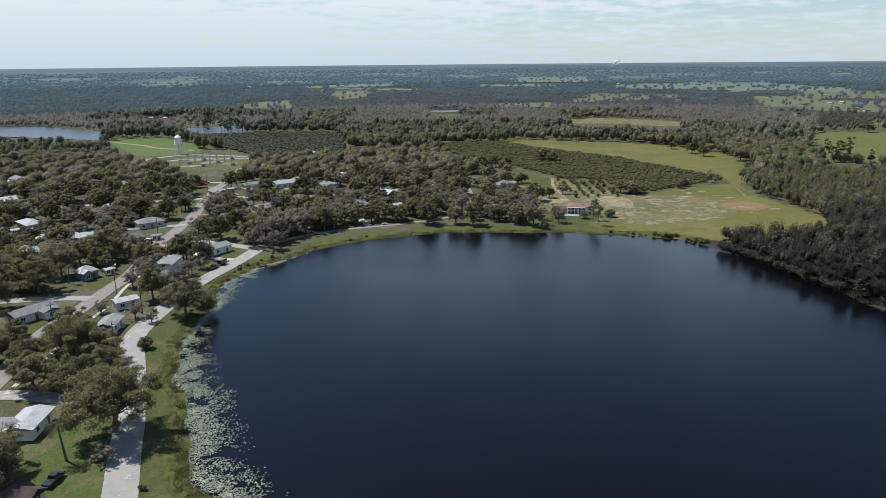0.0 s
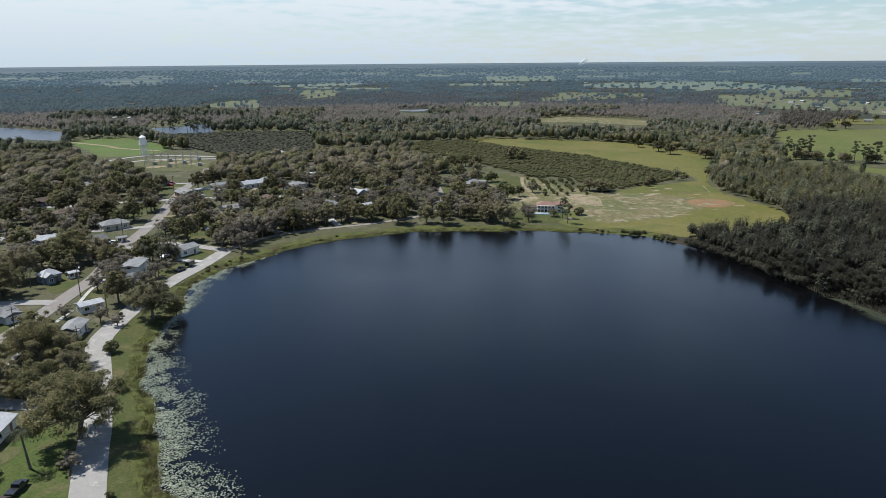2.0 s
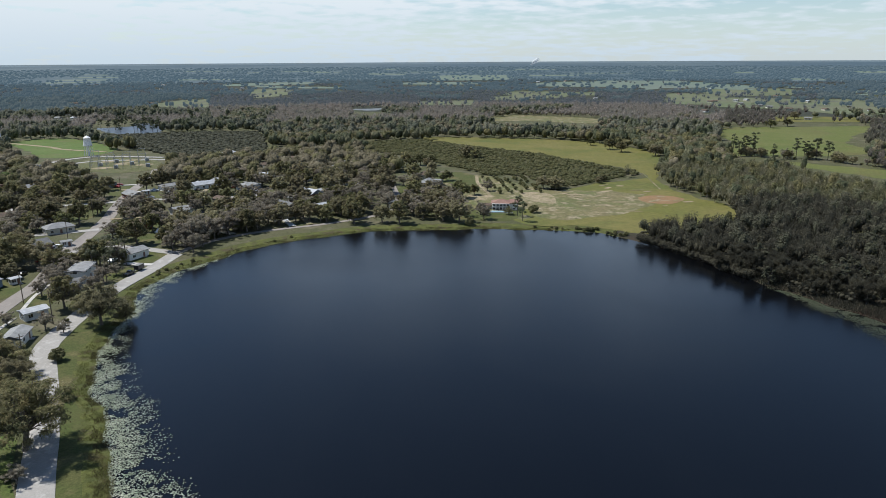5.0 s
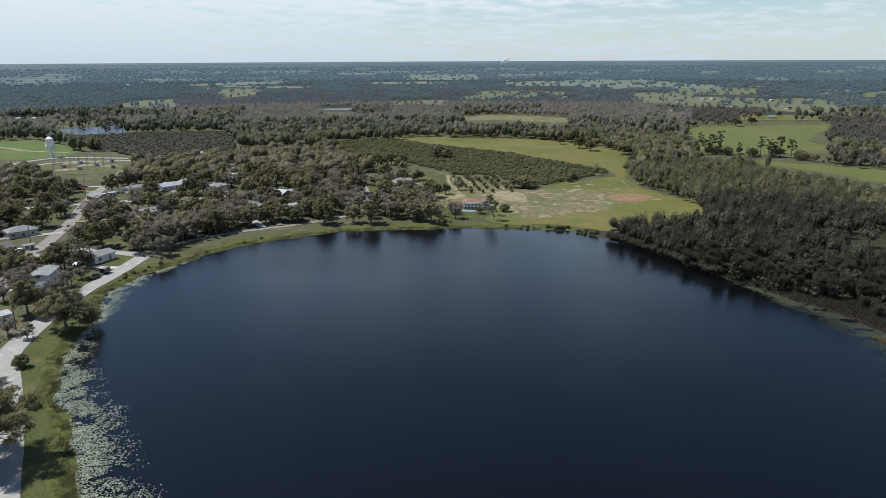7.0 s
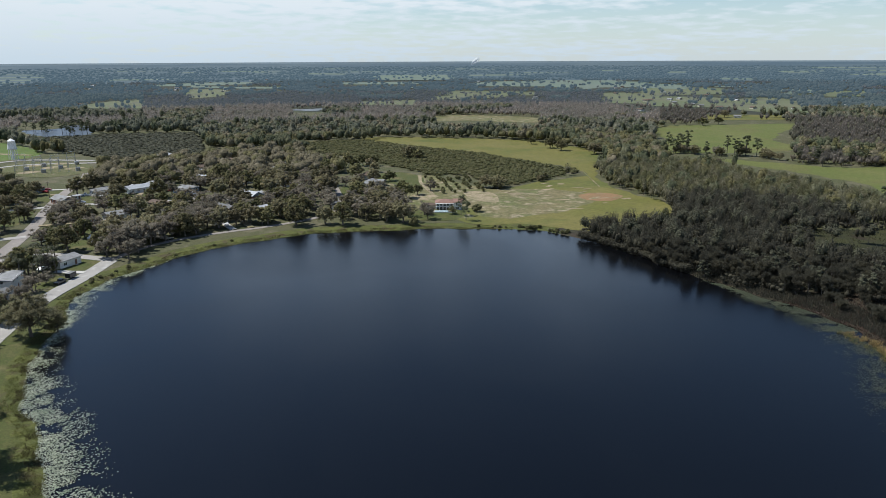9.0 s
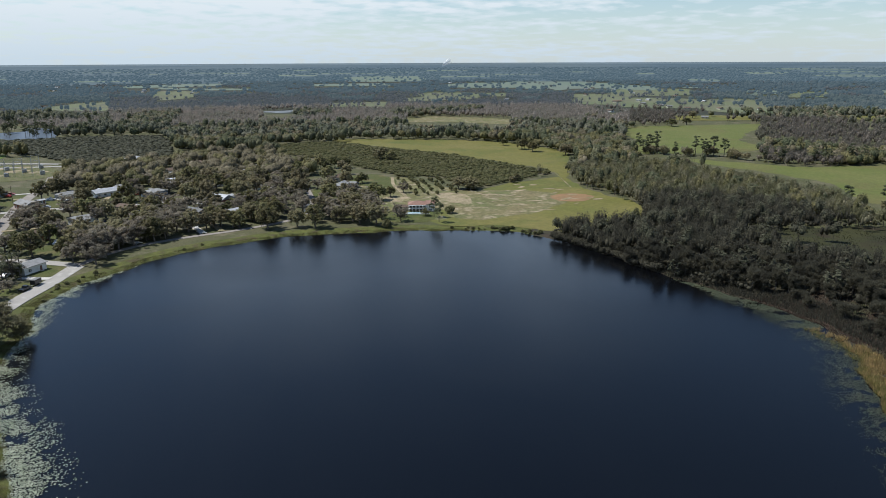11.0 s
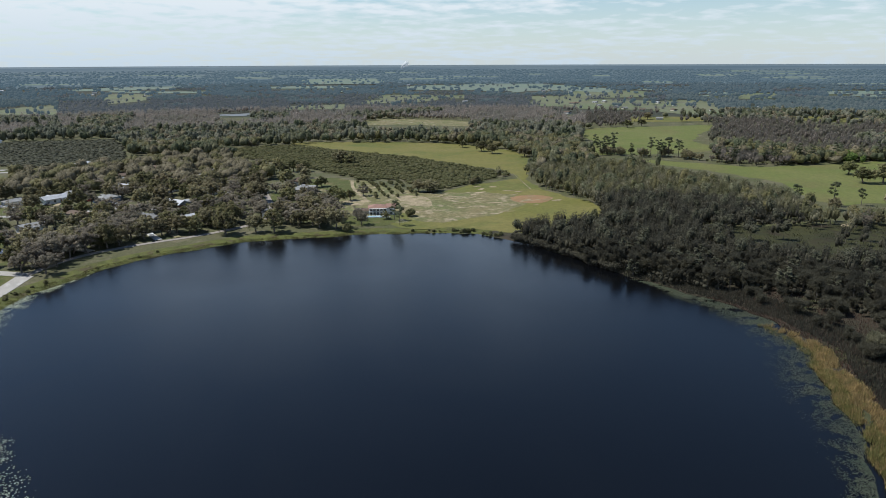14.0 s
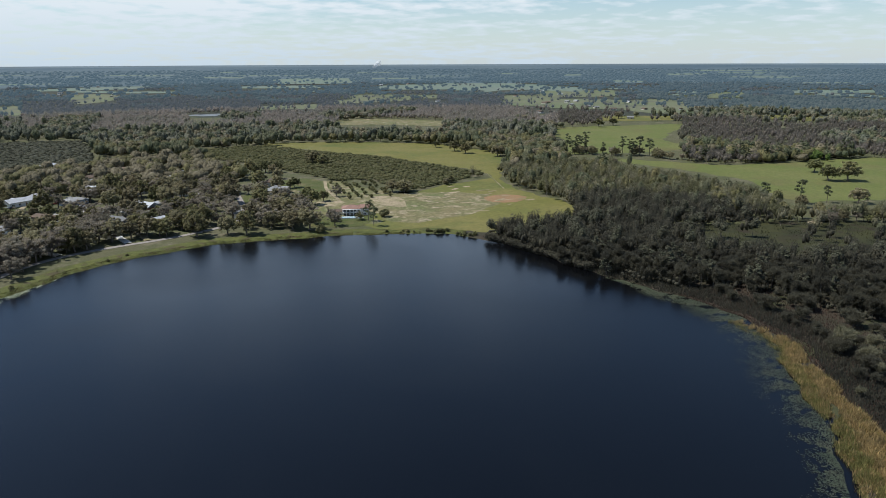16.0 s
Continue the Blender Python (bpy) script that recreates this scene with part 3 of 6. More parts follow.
for i in range(26):
    x, y = SCUFFS.uniform(262, 318), SCUFFS.uniform(262, 330)
    if not inside(x, y, BIGFIELD):
        continue
    rx, ry, turn = SCUFFS.uniform(1.5, 6), SCUFFS.uniform(0.6, 1.8), SCUFFS.uniform(-0.9, 0.2)
    ring = [(x + rx * math.cos(t) * math.cos(turn) - ry * math.sin(t) * math.sin(turn), y + rx * math.cos(t) * math.sin(turn) + ry * math.sin(t) * math.cos(turn)) for t in np.linspace(0, 6.28, 9)[:-1]]
    sheet("sandy_patch", ring, SAND, "small scuffed patch of bare sand in the grass", "bare ground", 0.11 + 0.005 * i)

sheet("dry_grass", [(-31, 158), (-27, 160), (-22, 158), (-24, 153), (-30, 152)], WORN, "worn dry grass beside the white house", "lawn", 0.10, ragged=2.0)

# far fields and waters
FAR_FIELDS = [
    [(190, 1325), (220, 1448), (322, 1526), (265, 1260)],
    [(527, 2238), (565, 2396), (938, 2551), (828, 2253)],
    [(413, 1519), (526, 1932), (606, 1874), (530, 1621)],
    [(1031, 2025), (1105, 2169), (1335, 2052), (1220, 1875)],
    [(582, 1099), (637, 1180), (741, 1157), (686, 1070)],
    [(1318, 2311), (1668, 2900), (1959, 2754), (1559, 2190)],
    [(1279, 1659), (1465, 1872), (1599, 1762), (1386, 1526)],
    [(1519, 1637), (1774, 1914), (2004, 1796), (1742, 1519)],
    [(1563, 1344), (1777, 1490), (1754, 1293), (1528, 1125)],
    [(907, 1271), (1024, 1413), (1146, 1259), (1062, 1166)],
    [(1134, 1039), (1246, 1127), (1300, 1032), (1197, 949)],
    [(980, 885), (1151, 1027), (1230, 975), (1033, 817)],
    [(977, 772), (1174, 919), (1263, 861), (1055, 709)],
    [(1300, 1634), (1526, 1887), (1678, 1797), (1421, 1498)],
    [(1366, 1440), (1703, 1767), (1879, 1562), (1594, 1304)],
    [(1268, 1037), (1515, 1220), (1656, 1117), (1402, 930)],
    [(975, 797), (1192, 944), (1252, 817), (1052, 674)],
    [(1004, 643), (1267, 800), (1329, 734), (1039, 535)],
    [(1471, 746), (1675, 843), (1761, 796), (1547, 699)],
    [(807, 561), (870, 595), (948, 531), (885, 495)],
    [(775, 1151), (851, 1243), (1022, 1265), (949, 1138)],
    [(623, 1119), (663, 1169), (732, 1145), (666, 1033)],
    [(61, 953), (72, 1045), (116, 1064), (104, 947)],
    [(993, 426), (1060, 447), (1084, 362), (1009, 343)],
    [(1807, 699), (1982, 753), (2133, 585), (1989, 545)],
]
FAR = np.random.default_rng(72)
for k in range(40):
    q, far = radians(FAR.uniform(-12, 76)), FAR.uniform(2700, 5600) if k % 4 else FAR.uniform(1750, 2300)
    wide, deep, slant = FAR.uniform(0.010, 0.045), FAR.uniform(0.03, 0.075), FAR.uniform(-0.03, 0.03)
    FAR_FIELDS.append([(far * (1 + u + slant * v) * math.sin(q + v * wide), far * (1 + u + slant * v) * math.cos(q + v * wide)) for u, v in ((0, -1), (deep, -0.8), (deep * 0.9, 1), (0.01, 0.9))])
# the farther pastures carry haze as a faint glow
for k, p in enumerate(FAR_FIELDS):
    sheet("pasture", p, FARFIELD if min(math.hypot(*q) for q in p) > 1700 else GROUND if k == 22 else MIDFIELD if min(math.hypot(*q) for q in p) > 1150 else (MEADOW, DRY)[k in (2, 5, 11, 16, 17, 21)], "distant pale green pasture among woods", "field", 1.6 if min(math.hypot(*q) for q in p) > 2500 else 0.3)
CLEARING = [(513, 771), (585, 824), (641, 749), (645, 689), (598, 661), (557, 727)]
sheet("clearing", CLEARING, DRY, "pale cut-over clearing in the bare woods", "field", 0.2)
WEST_LAKE = [(-420, 1180), (-195, 1088), (-116, 1060), (-30, 932), (-33, 840), (-101, 900), (-173, 951), (-420, 1000)]
POND = [(441, 1052), (458, 1070), (478, 1062), (497, 1064), (500, 1042), (484, 1034), (476, 1020), (456, 1024), (452, 1038)]
CYPRESS_POND = [(63, 935), (94, 1000), (138, 947), (118, 835), (86, 829)]
sheet("water", WEST_LAKE, CALM, "pale far lake beyond the town", "lake", 0.12)
sheet("water", POND, STILL, "small bright pond in the bare woods", "pond", 0.3)
sheet("water", CYPRESS_POND, CALM, "pond with dark standing trees", "pond", 0.12)

# the land below the skyline, too far to shift, glowing with painted-in haze
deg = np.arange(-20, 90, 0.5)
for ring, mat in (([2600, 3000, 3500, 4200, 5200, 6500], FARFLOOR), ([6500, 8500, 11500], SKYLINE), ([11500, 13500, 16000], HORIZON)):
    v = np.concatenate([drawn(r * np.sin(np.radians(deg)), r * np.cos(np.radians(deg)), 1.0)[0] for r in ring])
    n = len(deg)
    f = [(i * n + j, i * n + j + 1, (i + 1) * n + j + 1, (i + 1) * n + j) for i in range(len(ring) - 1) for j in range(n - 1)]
    tagged(smooth(mesh_object("backdrop", v, f, mat)), "blue-green woods under the skyline with haze put into their glow", "distance", kind="structure")

# ---- roads ----
LAKE_ROAD = rounded([(-14, 60), (-12, 95), (-10, 129), (-9, 147), (-8, 159), (-7.2, 177), (-7, 196), (-6.5, 214), (-2, 227), (3.5, 239), (11, 254), (20, 268), (31, 282), (44, 301)])
LANE = rounded([(44, 301), (58, 313), (76, 320), (99, 321), (116, 320), (142, 323), (160, 331), (177, 357), (196, 403), (234, 500)])
SECOND = rounded([(-52, 150), (-44, 182), (-39, 199), (-32, 229), (-24, 246), (-14, 269), (-6, 288), (4, 328), (14, 354), (26, 391), (34, 424), (48, 472), (69, 530), (80, 590)])
CROSSES = [rounded(p) for p in ([(-120, 205), (-70, 196), (-37, 188), (-22, 179), (-9, 173)], [(-120, 286), (-48, 270), (-27, 264), (-20, 260)],
                                [(4, 325), (23, 327), (44, 303)], [(-70, 452), (34, 436), (54, 432), (79, 419), (110, 412)], [(-100, 380), (-30, 372), (20, 366)],
                                [(-60, 560), (-34, 548), (-16, 580), (2, 606), (38, 628), (84, 610), (130, 590)])]


def road(name, line, width, mat, label, lift=0.1):
    """A strip of paving with a thickness, along a line."""
    t = np.gradient(line, axis=0)
    t /= np.linalg.norm(t, axis=1, keepdims=True)
    nrm = np.stack([-t[:, 1], t[:, 0]], -1) * width / 2
    l, r = line + nrm, line - nrm
    v = np.concatenate([drawn(q[:, 0], q[:, 1], h)[0] for q, h in ((l, lift), (r, lift), (l, -0.1), (r, -0.1))])
    n = len(line)
    f = []
    for i in range(n - 1):
        f += [(i, n + i, n + i + 1, i + 1), (2 * n + i, i, i + 1, 2 * n + i + 1), (n + i, 3 * n + i, 3 * n + i + 1, n + i + 1)]
    return tagged(mesh_object(name, v, f, mat), label, "road", kind="structure")


road("road", LAKE_ROAD, 6.6, ASPHALT, "pale sun-bleached asphalt road along the lake")
road("road", LANE, 3.2, TAN_ASPHALT, "narrow pale lane along the lake's shore", 0.12)
road("road", SECOND, 6.2, TAN_ASPHALT, "pale straight residential street", 0.13)
for i, c in enumerate(CROSSES):
    road("road", c, 5.0, ASPHALT, "pale cross street between the houses", 0.15 + 0.01 * i)
road("driveway", rounded([(24, 297), (29, 292), (33, 289)]), 3.0, CONCRETE, "pale concrete driveway", 0.2)
road("driveway", rounded([(262, 404), (255, 393), (245, 376), (232, 345), (224, 330)]), 2.2, SAND, "pale narrow sandy drive to the villa", 0.16)
road("pavement", rounded([(-36, 188), (-28, 212), (-21, 232), (-14, 248)]), 1.3, CONCRETE, "concrete footpath beside the street", 0.2)
road("pavement", rounded([(-12, 255), (-8, 270), (-1, 286)]), 1.3, CONCRETE, "concrete footpath beside the street", 0.2)
sheet("forecourt", [(212, 334), (217, 345), (228, 341), (223, 327)], SAND, "pale sandy forecourt beside the villa", "yard", 0.18, ragged=0.3)
road("road", rounded([(-60, 470), (-34, 530), (-15, 579), (9, 640), (39, 658), (61, 647), (90, 622)]), 5.0, ASPHALT, "pale street past the water tower", 0.23)
road("track", rounded([(-27, 820), (8, 760), (20, 730), (52, 690)]), 5.0, SAND, "pale track across the green meadow", 0.2)
road("track", rounded([(330, 300), (352, 330), (368, 352)]), 0.9, DRY, "pale trodden track in the pasture", 0.16)

# mown lawns between road, houses and lake
LAWNS = [
    [(-40, 150), (-30, 158), (-14, 166), (-13.5, 146), (-15, 125), (-40, 120)],
    [(25, 297), (32, 318), (42, 306), (35, 293)],
    [(14, 283), (22, 291), (26, 286), (18, 275)],
    [(-36, 232), (-30, 226), (-35, 208), (-46, 214)],
    [(-12, 262), (-8, 270), (0, 268), (-4, 256)],
    [(-20, 270), (-12, 280), (-16, 294), (-24, 290)],
    [(30, 340), (52, 345), (60, 325), (42, 322)],
    [(-30, 255), (-24, 250), (-34, 232), (-42, 236)],
    [(40, 380), (80, 372), (76, 345), (36, 352)],
    [(60, 470), (90, 455), (84, 430), (52, 440)],
    [(20, 445), (30, 432), (18, 395), (4, 400)],
    [(226, 405), (258, 425), (258, 395), (238, 372)],
    [(180, 300), (205, 312), (222, 298), (200, 278)],
    [(33, 473), (44, 489), (52, 493), (38, 453)],
    [(243, 428), (261, 413), (239, 388), (226, 396)],
    [(197, 395), (206, 390), (193, 367), (184, 368)],
    [(14, 345), (28, 340), (24, 330), (16, 333)],
]
for i, p in enumerate(LAWNS):
    sheet("lawn", p, GARDEN if i == 0 else LAWN, "mown green lawn with dry spots", "lawn", 0.05 + 0.004 * i, ragged=0.4)

# ---- plants ----
UP = np.array([0.0, 0.0, 0.55])       # leaves lie flatter than the crown's surface


def unit(n, rng):
    v = rng.normal(size=(n, 3))
    return v / np.linalg.norm(v, axis=1, keepdims=True)


def leaves(centres, normals, size, rng, slim=1.0):
    """A triangle of foliage at each centre, facing about along its normal."""
    n = len(centres)
    t = np.cross(normals, unit(n, rng))
    t /= np.linalg.norm(t, axis=1, keepdims=True) + 1e-9
    b = np.cross(normals, t)
    s = (np.broadcast_to(size, (n,)) * rng.uniform(0.6, 1.4, n))[:, None]
    v = np.stack([centres + t * s, centres - 0.5 * t * s + b * s * 0.8 * slim, centres - 0.5 * t * s - b * s * 0.8 * slim], 1)
    return v.reshape(-1, 3), np.arange(3 * n).reshape(n, 3)


def tube(points, radii, sides=5):
    """Rings of a tapered limb along points."""
    p, v, f = np.array(points, float), [], []
    for i, (q, r) in enumerate(zip(p, radii)):
        d = p[min(i + 1, len(p) - 1)] - p[max(i - 1, 0)]
        d /= np.linalg.norm(d) + 1e-9
        a = np.cross(d, (0.31, 0.9, 0.3))
        a /= np.linalg.norm(a)
        b = np.cross(d, a)
        for k in range(sides):
            t = 2 * math.pi * k / sides
            v.append(q + r * (a * math.cos(t) + b * math.sin(t)))
    for i in range(len(p) - 1):
        for k in range(sides):
            m = (k + 1) % sides
            f.append((i * sides + k, i * sides + m, (i + 1) * sides + m, (i + 1) * sides + k))
    f.append(tuple(range((len(p) - 1) * sides, len(p) * sides)))
    return v, f


def joined(pieces):
    v, f = [], []
    for pv, pf in pieces:
        k = len(v)
        v += list(pv)
        f += [tuple(i + k for i in q) for q in pf]
    return v, f


def thing(name, label, category, group=""):
    return tagged(new(name), label, category, group)


def oak_tree(height, spread, count, size, rng, name="oak_tree", label="spreading live oak with grey-green leaves and hanging moss", mat=None, clumps=34, moss=True, heart=0.6):
    """A short leaning trunk, wide limbs, and a lumpy dome of leaf clumps with gaps."""
    tree = thing(name, label, "tree", "trees of the town")
    limbs, ends = [], []
    fork = height * 0.26
    lean = rng.normal(0, 0.04 * height, 2)
    top = np.array([lean[0], lean[1], fork])
    limbs.append(tube([(0, 0, -0.3), (lean[0] * 0.5, lean[1] * 0.5, fork * 0.5), top], [0.045 * height, 0.036 * height, 0.032 * height], 7))
    for i in range(7):
        a = 2 * math.pi * (i + rng.uniform(-0.3, 0.3)) / 7
        out, up = spread * rng.uniform(0.55, 0.85), height * rng.uniform(0.62, 0.85)
        end = np.array([math.cos(a) * out, math.sin(a) * out, up])
        mid = top * 0.5 + end * 0.5 + np.array([0, 0, -0.06 * height]) + rng.normal(0, 0.04 * height, 3)
        limbs.append(tube([top, mid, end], [0.024 * height, 0.014 * height, 0.004 * height]))
        for j in range(2):
            side = mid + (end - mid) * 0.3 + rng.normal(0, 0.16 * spread, 3) + np.array([0, 0, 0.1 * height])
            limbs.append(tube([mid, side], [0.010 * height, 0.003 * height], 4))
    # clumps on the dome, each on its own branch
    c = unit(clumps * 3, rng)
    c = c[c[:, 2] > -0.62][:clumps]
    mid = c * np.array([spread * 0.80, spread * 0.80, height * 0.40]) * rng.uniform(0.42, 1.2, (len(c), 1)) + np.array([0, 0, height * 0.54])
    r = spread * rng.uniform(0.09, 0.22, len(c))
    for q in mid:
        joint = top + (q - top) * 0.45 + np.array([0, 0, 0.05 * height])
        limbs.append(tube([top + (q - top) * 0.12, joint, q], [0.008 * height, 0.006 * height, 0.003 * height], 4))
    mesh_object("trunk", *joined(limbs), BARK, tree)
    which = rng.integers(0, len(c), count)
    d = unit(count, rng)
    d[:, 2] = np.where(d[:, 2] < -0.3, -d[:, 2], d[:, 2])
    pos = mid[which] + d * (r[which] * rng.uniform(0.35, 1.22, count))[:, None] * np.array([1, 1, 0.72])
    nrm = 0.6 * d + UP + 0.6 * unit(count, rng)
    v, f = leaves(pos, nrm / np.linalg.norm(nrm, axis=1, keepdims=True), size, rng)
    if moss:
        m = count // 8
        w = rng.integers(0, len(c), m)
        p = mid[w] + unit(m, rng) * (r[w] * 0.9)[:, None] * np.array([1, 1, 0.2]) - np.array([0, 0, 1]) * (r[w] * 0.7)[:, None]
        n2 = unit(m, rng) * np.array([1, 1, 0.15])
        n2 /= np.linalg.norm(n2, axis=1, keepdims=True)
        b = np.cross(n2, [0, 0, 1.0])
        s = size * rng.uniform(0.5, 1.0, m)[:, None]
        v2 = np.stack([p + b * s * 0.4, p - b * s * 0.4, p - np.array([0, 0, 1]) * s * 2.6], 1).reshape(-1, 3)
        f = np.concatenate([f, np.arange(3 * m).reshape(m, 3) + len(v)])
        v = np.concatenate([v, v2])
    cv, cf = masses(mid, np.stack([r, r, 0.7 * r], -1) * heart, rng, 0.2)
    crown = mesh_object("crown", np.concatenate([v, cv]), np.concatenate([f, cf + len(v)]), mat or OAK, tree)
    crown.data.polygons.foreach_set("use_smooth", np.concatenate([np.zeros(len(f), bool), np.ones(len(cf), bool)]))
    return tree


def bare_tree(height, spread, count, rng, mat, name="bare_tree", label="leafless grey swamp tree with fine twigs"):
    """A straight trunk, rising branches and a haze of twigs."""
    tree = thing(name, label, "tree", "trees of the swamp")
    limbs, tips = [], []
    limbs.append(tube([(0, 0, -0.3), (0, 0, height * 0.5), (rng.normal(0, 0.3), rng.normal(0, 0.3), height * 0.93)], [0.022 * height, 0.014 * height, 0.004 * height], 6))
    for i in range(13):
        h = height * rng.uniform(0.3, 0.85)
        a = rng.uniform(0, 6.28)
        k = spread * rng.uniform(0.5, 1.0) * (1.15 - 0.6 * h / height)
        end = np.array([math.cos(a) * k, math.sin(a) * k, min(h + k * rng.uniform(0.5, 1.1), height)])
        limbs.append(tube([(0, 0, h), (end + [0, 0, h]) * 0.5, end], [0.007 * height, 0.005 * height, 0.0015 * height], 4))
        tips.append(((0, 0, h), end))
    mesh_object("trunk", *joined(limbs), BARK, tree)
    count = int(count * 1.6)
    w = rng.integers(0, len(tips), count)
    a0, b0 = np.array([t[0] for t in tips])[w], np.array([t[1] for t in tips])[w]
    p = a0 + (b0 - a0) * rng.uniform(0.35, 1.05, (count, 1)) + rng.normal(0, 0.12 * spread, (count, 3))
    d = unit(count, rng) * 0.8 + np.array([0, 0, 0.75])
    d /= np.linalg.norm(d, axis=1, keepdims=True)
    side = np.cross(d, unit(count, rng))
    s = spread * rng.uniform(0.14, 0.38, count)[:, None]
    v = np.stack([p - side * s * 0.085, p + side * s * 0.085, p + d * s], 1).reshape(-1, 3)
    mesh_object("crown", v, np.arange(3 * count).reshape(count, 3), mat, tree)
    return tree


def pine_tree(height, spread, count, rng):
    """A tall bare trunk with clumps of needles in its upper third."""
    tree = thing("pine_tree", "tall pine with a bare trunk and dark needle tufts", "tree", "pines by the pasture")
    limbs = [tube([(0, 0, -0.3), (0.1, 0, height * 0.6), (0.2, 0.1, height * 0.95)], [0.018 * height, 0.013 * height, 0.004 * height], 6)]
    mids = []
    for i in range(18):
        h = height * rng.uniform(0.45, 0.98)
        a, k = rng.uniform(0, 6.28), spread * rng.uniform(0.35, 1.0) * (1.3 - h / height * 0.7)
        end = np.array([math.cos(a) * k, math.sin(a) * k, h + 0.25 * k])
        limbs.append(tube([(0.12, 0.05, h), end], [0.05, 0.02], 4))
        mids.append(end)
    mesh_object("trunk", *joined(limbs), BARK, tree)
    mids = np.array(mids)[rng.integers(0, 18, count)]
    d = unit(count, rng)
    p = mids + d * spread * 0.42 * rng.uniform(0.2, 1, (count, 1)) * np.array([1, 1, 0.6])
    nrm = 0.6 * d + UP + 0.6 * unit(count, rng)
    v, f = leaves(p, nrm / np.linalg.norm(nrm, axis=1, keepdims=True), spread * 0.09, rng)
    mesh_object("crown", v, f, PINE_ONE, tree)
    return tree


def palm_tree(height, reach, rng):
    """A thin ringed trunk and a head of drooping fronds, each with leaflets."""
    tree = thing("palm_tree", "slender palm with drooping dark green fronds", "tree", "palms of the gardens")
    top = np.array([rng.normal(0, 0.05 * height), rng.normal(0, 0.05 * height), height])
    mesh_object("trunk", *tube([(0, 0, -0.2), top * 0.5 + [0.1, 0.1, 0], top], [0.26, 0.17, 0.15], 7), BARK, tree)
    for i in range(16):
        a = 2 * math.pi * i / 16 + rng.uniform(-0.15, 0.15)
        lift = rng.uniform(0.0, 0.9)
        out = np.array([math.cos(a), math.sin(a), 0])
        cross = np.array([-math.sin(a), math.cos(a), 0])
        def rib(q):
            return top + out * reach * q * (1 - 0.25 * q) + np.array([0, 0, reach * (lift * q - (0.55 + 0.5 * lift) * q * q)])
        v, f = [], []
        for k in range(15):
            q = 0.08 + 0.88 * k / 14
            a0, a1 = rib(q), rib(q + 0.035)
            w = reach * (0.26 * math.sin(math.pi * min(0.97, 0.15 + 0.8 * q)) + 0.03)
            for side in (-1, 1):
                tip = rib(q + 0.10) + cross * side * w - np.array([0, 0, w * rng.uniform(0.45, 0.8)])
                v += [a0, a1, tip]
                f.append((len(v) - 3, len(v) - 2, len(v) - 1))
            if k:
                v += [rib(q - 0.063) + cross * 0.03, rib(q - 0.063) - cross * 0.03, a0]
                f.append((len(v) - 3, len(v) - 2, len(v) - 1))
        mesh_object("frond", v, f, PALM, tree)
    return tree


def shrub(width, height, count, rng, label="dense dark green rounded shrub", mat=None):
    """A lumpy low bush."""
    bush = thing("shrub", label, "shrub", "shrubs")
    mesh_object("stem", *joined([tube([(0, 0, -0.2), (0.2 * math.cos(a) * width, 0.2 * math.sin(a) * width, height * 0.5)], [0.07, 0.03], 4) for a in (0.3, 2.2, 4.4)]), BARK, bush)
    lumps = unit(10, rng) * np.array([width * 0.28, width * 0.28, height * 0.22]) + np.array([0, 0, height * 0.5])
    d = unit(count, rng)
    p = lumps[rng.integers(0, 10, count)] + d * np.array([width * 0.26, width * 0.26, height * 0.28]) * rng.uniform(0.6, 1, (count, 1))
    nrm = 0.6 * d + UP + 0.5 * unit(count, rng)
    v, f = leaves(p, nrm / np.linalg.norm(nrm, axis=1, keepdims=True), width * 0.08, rng)
    mesh_object("foliage", v, f, mat or CITRUS, bush)
    return bush


def put(model, x, y, turn=0.0, scale=1.0, tall=1.0, label=""):
    """A copy of a plant on the plain."""
    p, k = drawn(x, y)
    z = p[2] if offshore(x, y) > 9 else min(p[2], max(-0.2, 0.8 * float(offshore(x, y)) / 9))
    m = Matrix.Translation((p[0], p[1], z)) @ Matrix.Rotation(turn, 4, "Z") @ Matrix.Diagonal((scale * k, scale * k, scale * tall * k, 1))
    c = copy_thing(model, m)
    if label:
        c["label"] = label
    return c


def scatter(spacing, az0, az1, d0, d1, rng, radial=None):
    """Jittered places in a sector round the eye: spacing across and along are functions of the distance."""
    xs, ys = [], []
    d = d0
    while d < d1:
        step = (radial or spacing)(d)
        across = spacing(d) / d
        n = int((az1 - az0) / across)
        a = az0 + (np.arange(n) + rng.uniform(0, 1, n) + rng.uniform(0, 1)) * across
        r = d + step * rng.uniform(0, 1, n)
        xs.append(r * np.sin(a))
        ys.append(r * np.cos(a))
        d += step
    return np.concatenate(xs), np.concatenate(ys)


PHI = (1 + 5 ** 0.5) / 2
ICO = np.array([(-1, PHI, 0), (1, PHI, 0), (-1, -PHI, 0), (1, -PHI, 0), (0, -1, PHI), (0, 1, PHI), (0, -1, -PHI), (0, 1, -PHI), (PHI, 0, -1), (PHI, 0, 1), (-PHI, 0, -1), (-PHI, 0, 1)]) / (1 + PHI * PHI) ** 0.5
ICO_FACES = np.array([(0, 11, 5), (0, 5, 1), (0, 1, 7), (0, 7, 10), (0, 10, 11), (1, 5, 9), (5, 11, 4), (11, 10, 2), (10, 7, 6), (7, 1, 8),
                      (3, 9, 4), (3, 4, 2), (3, 2, 6), (3, 6, 8), (3, 8, 9), (4, 9, 5), (2, 4, 11), (6, 2, 10), (8, 6, 7), (9, 8, 1)])


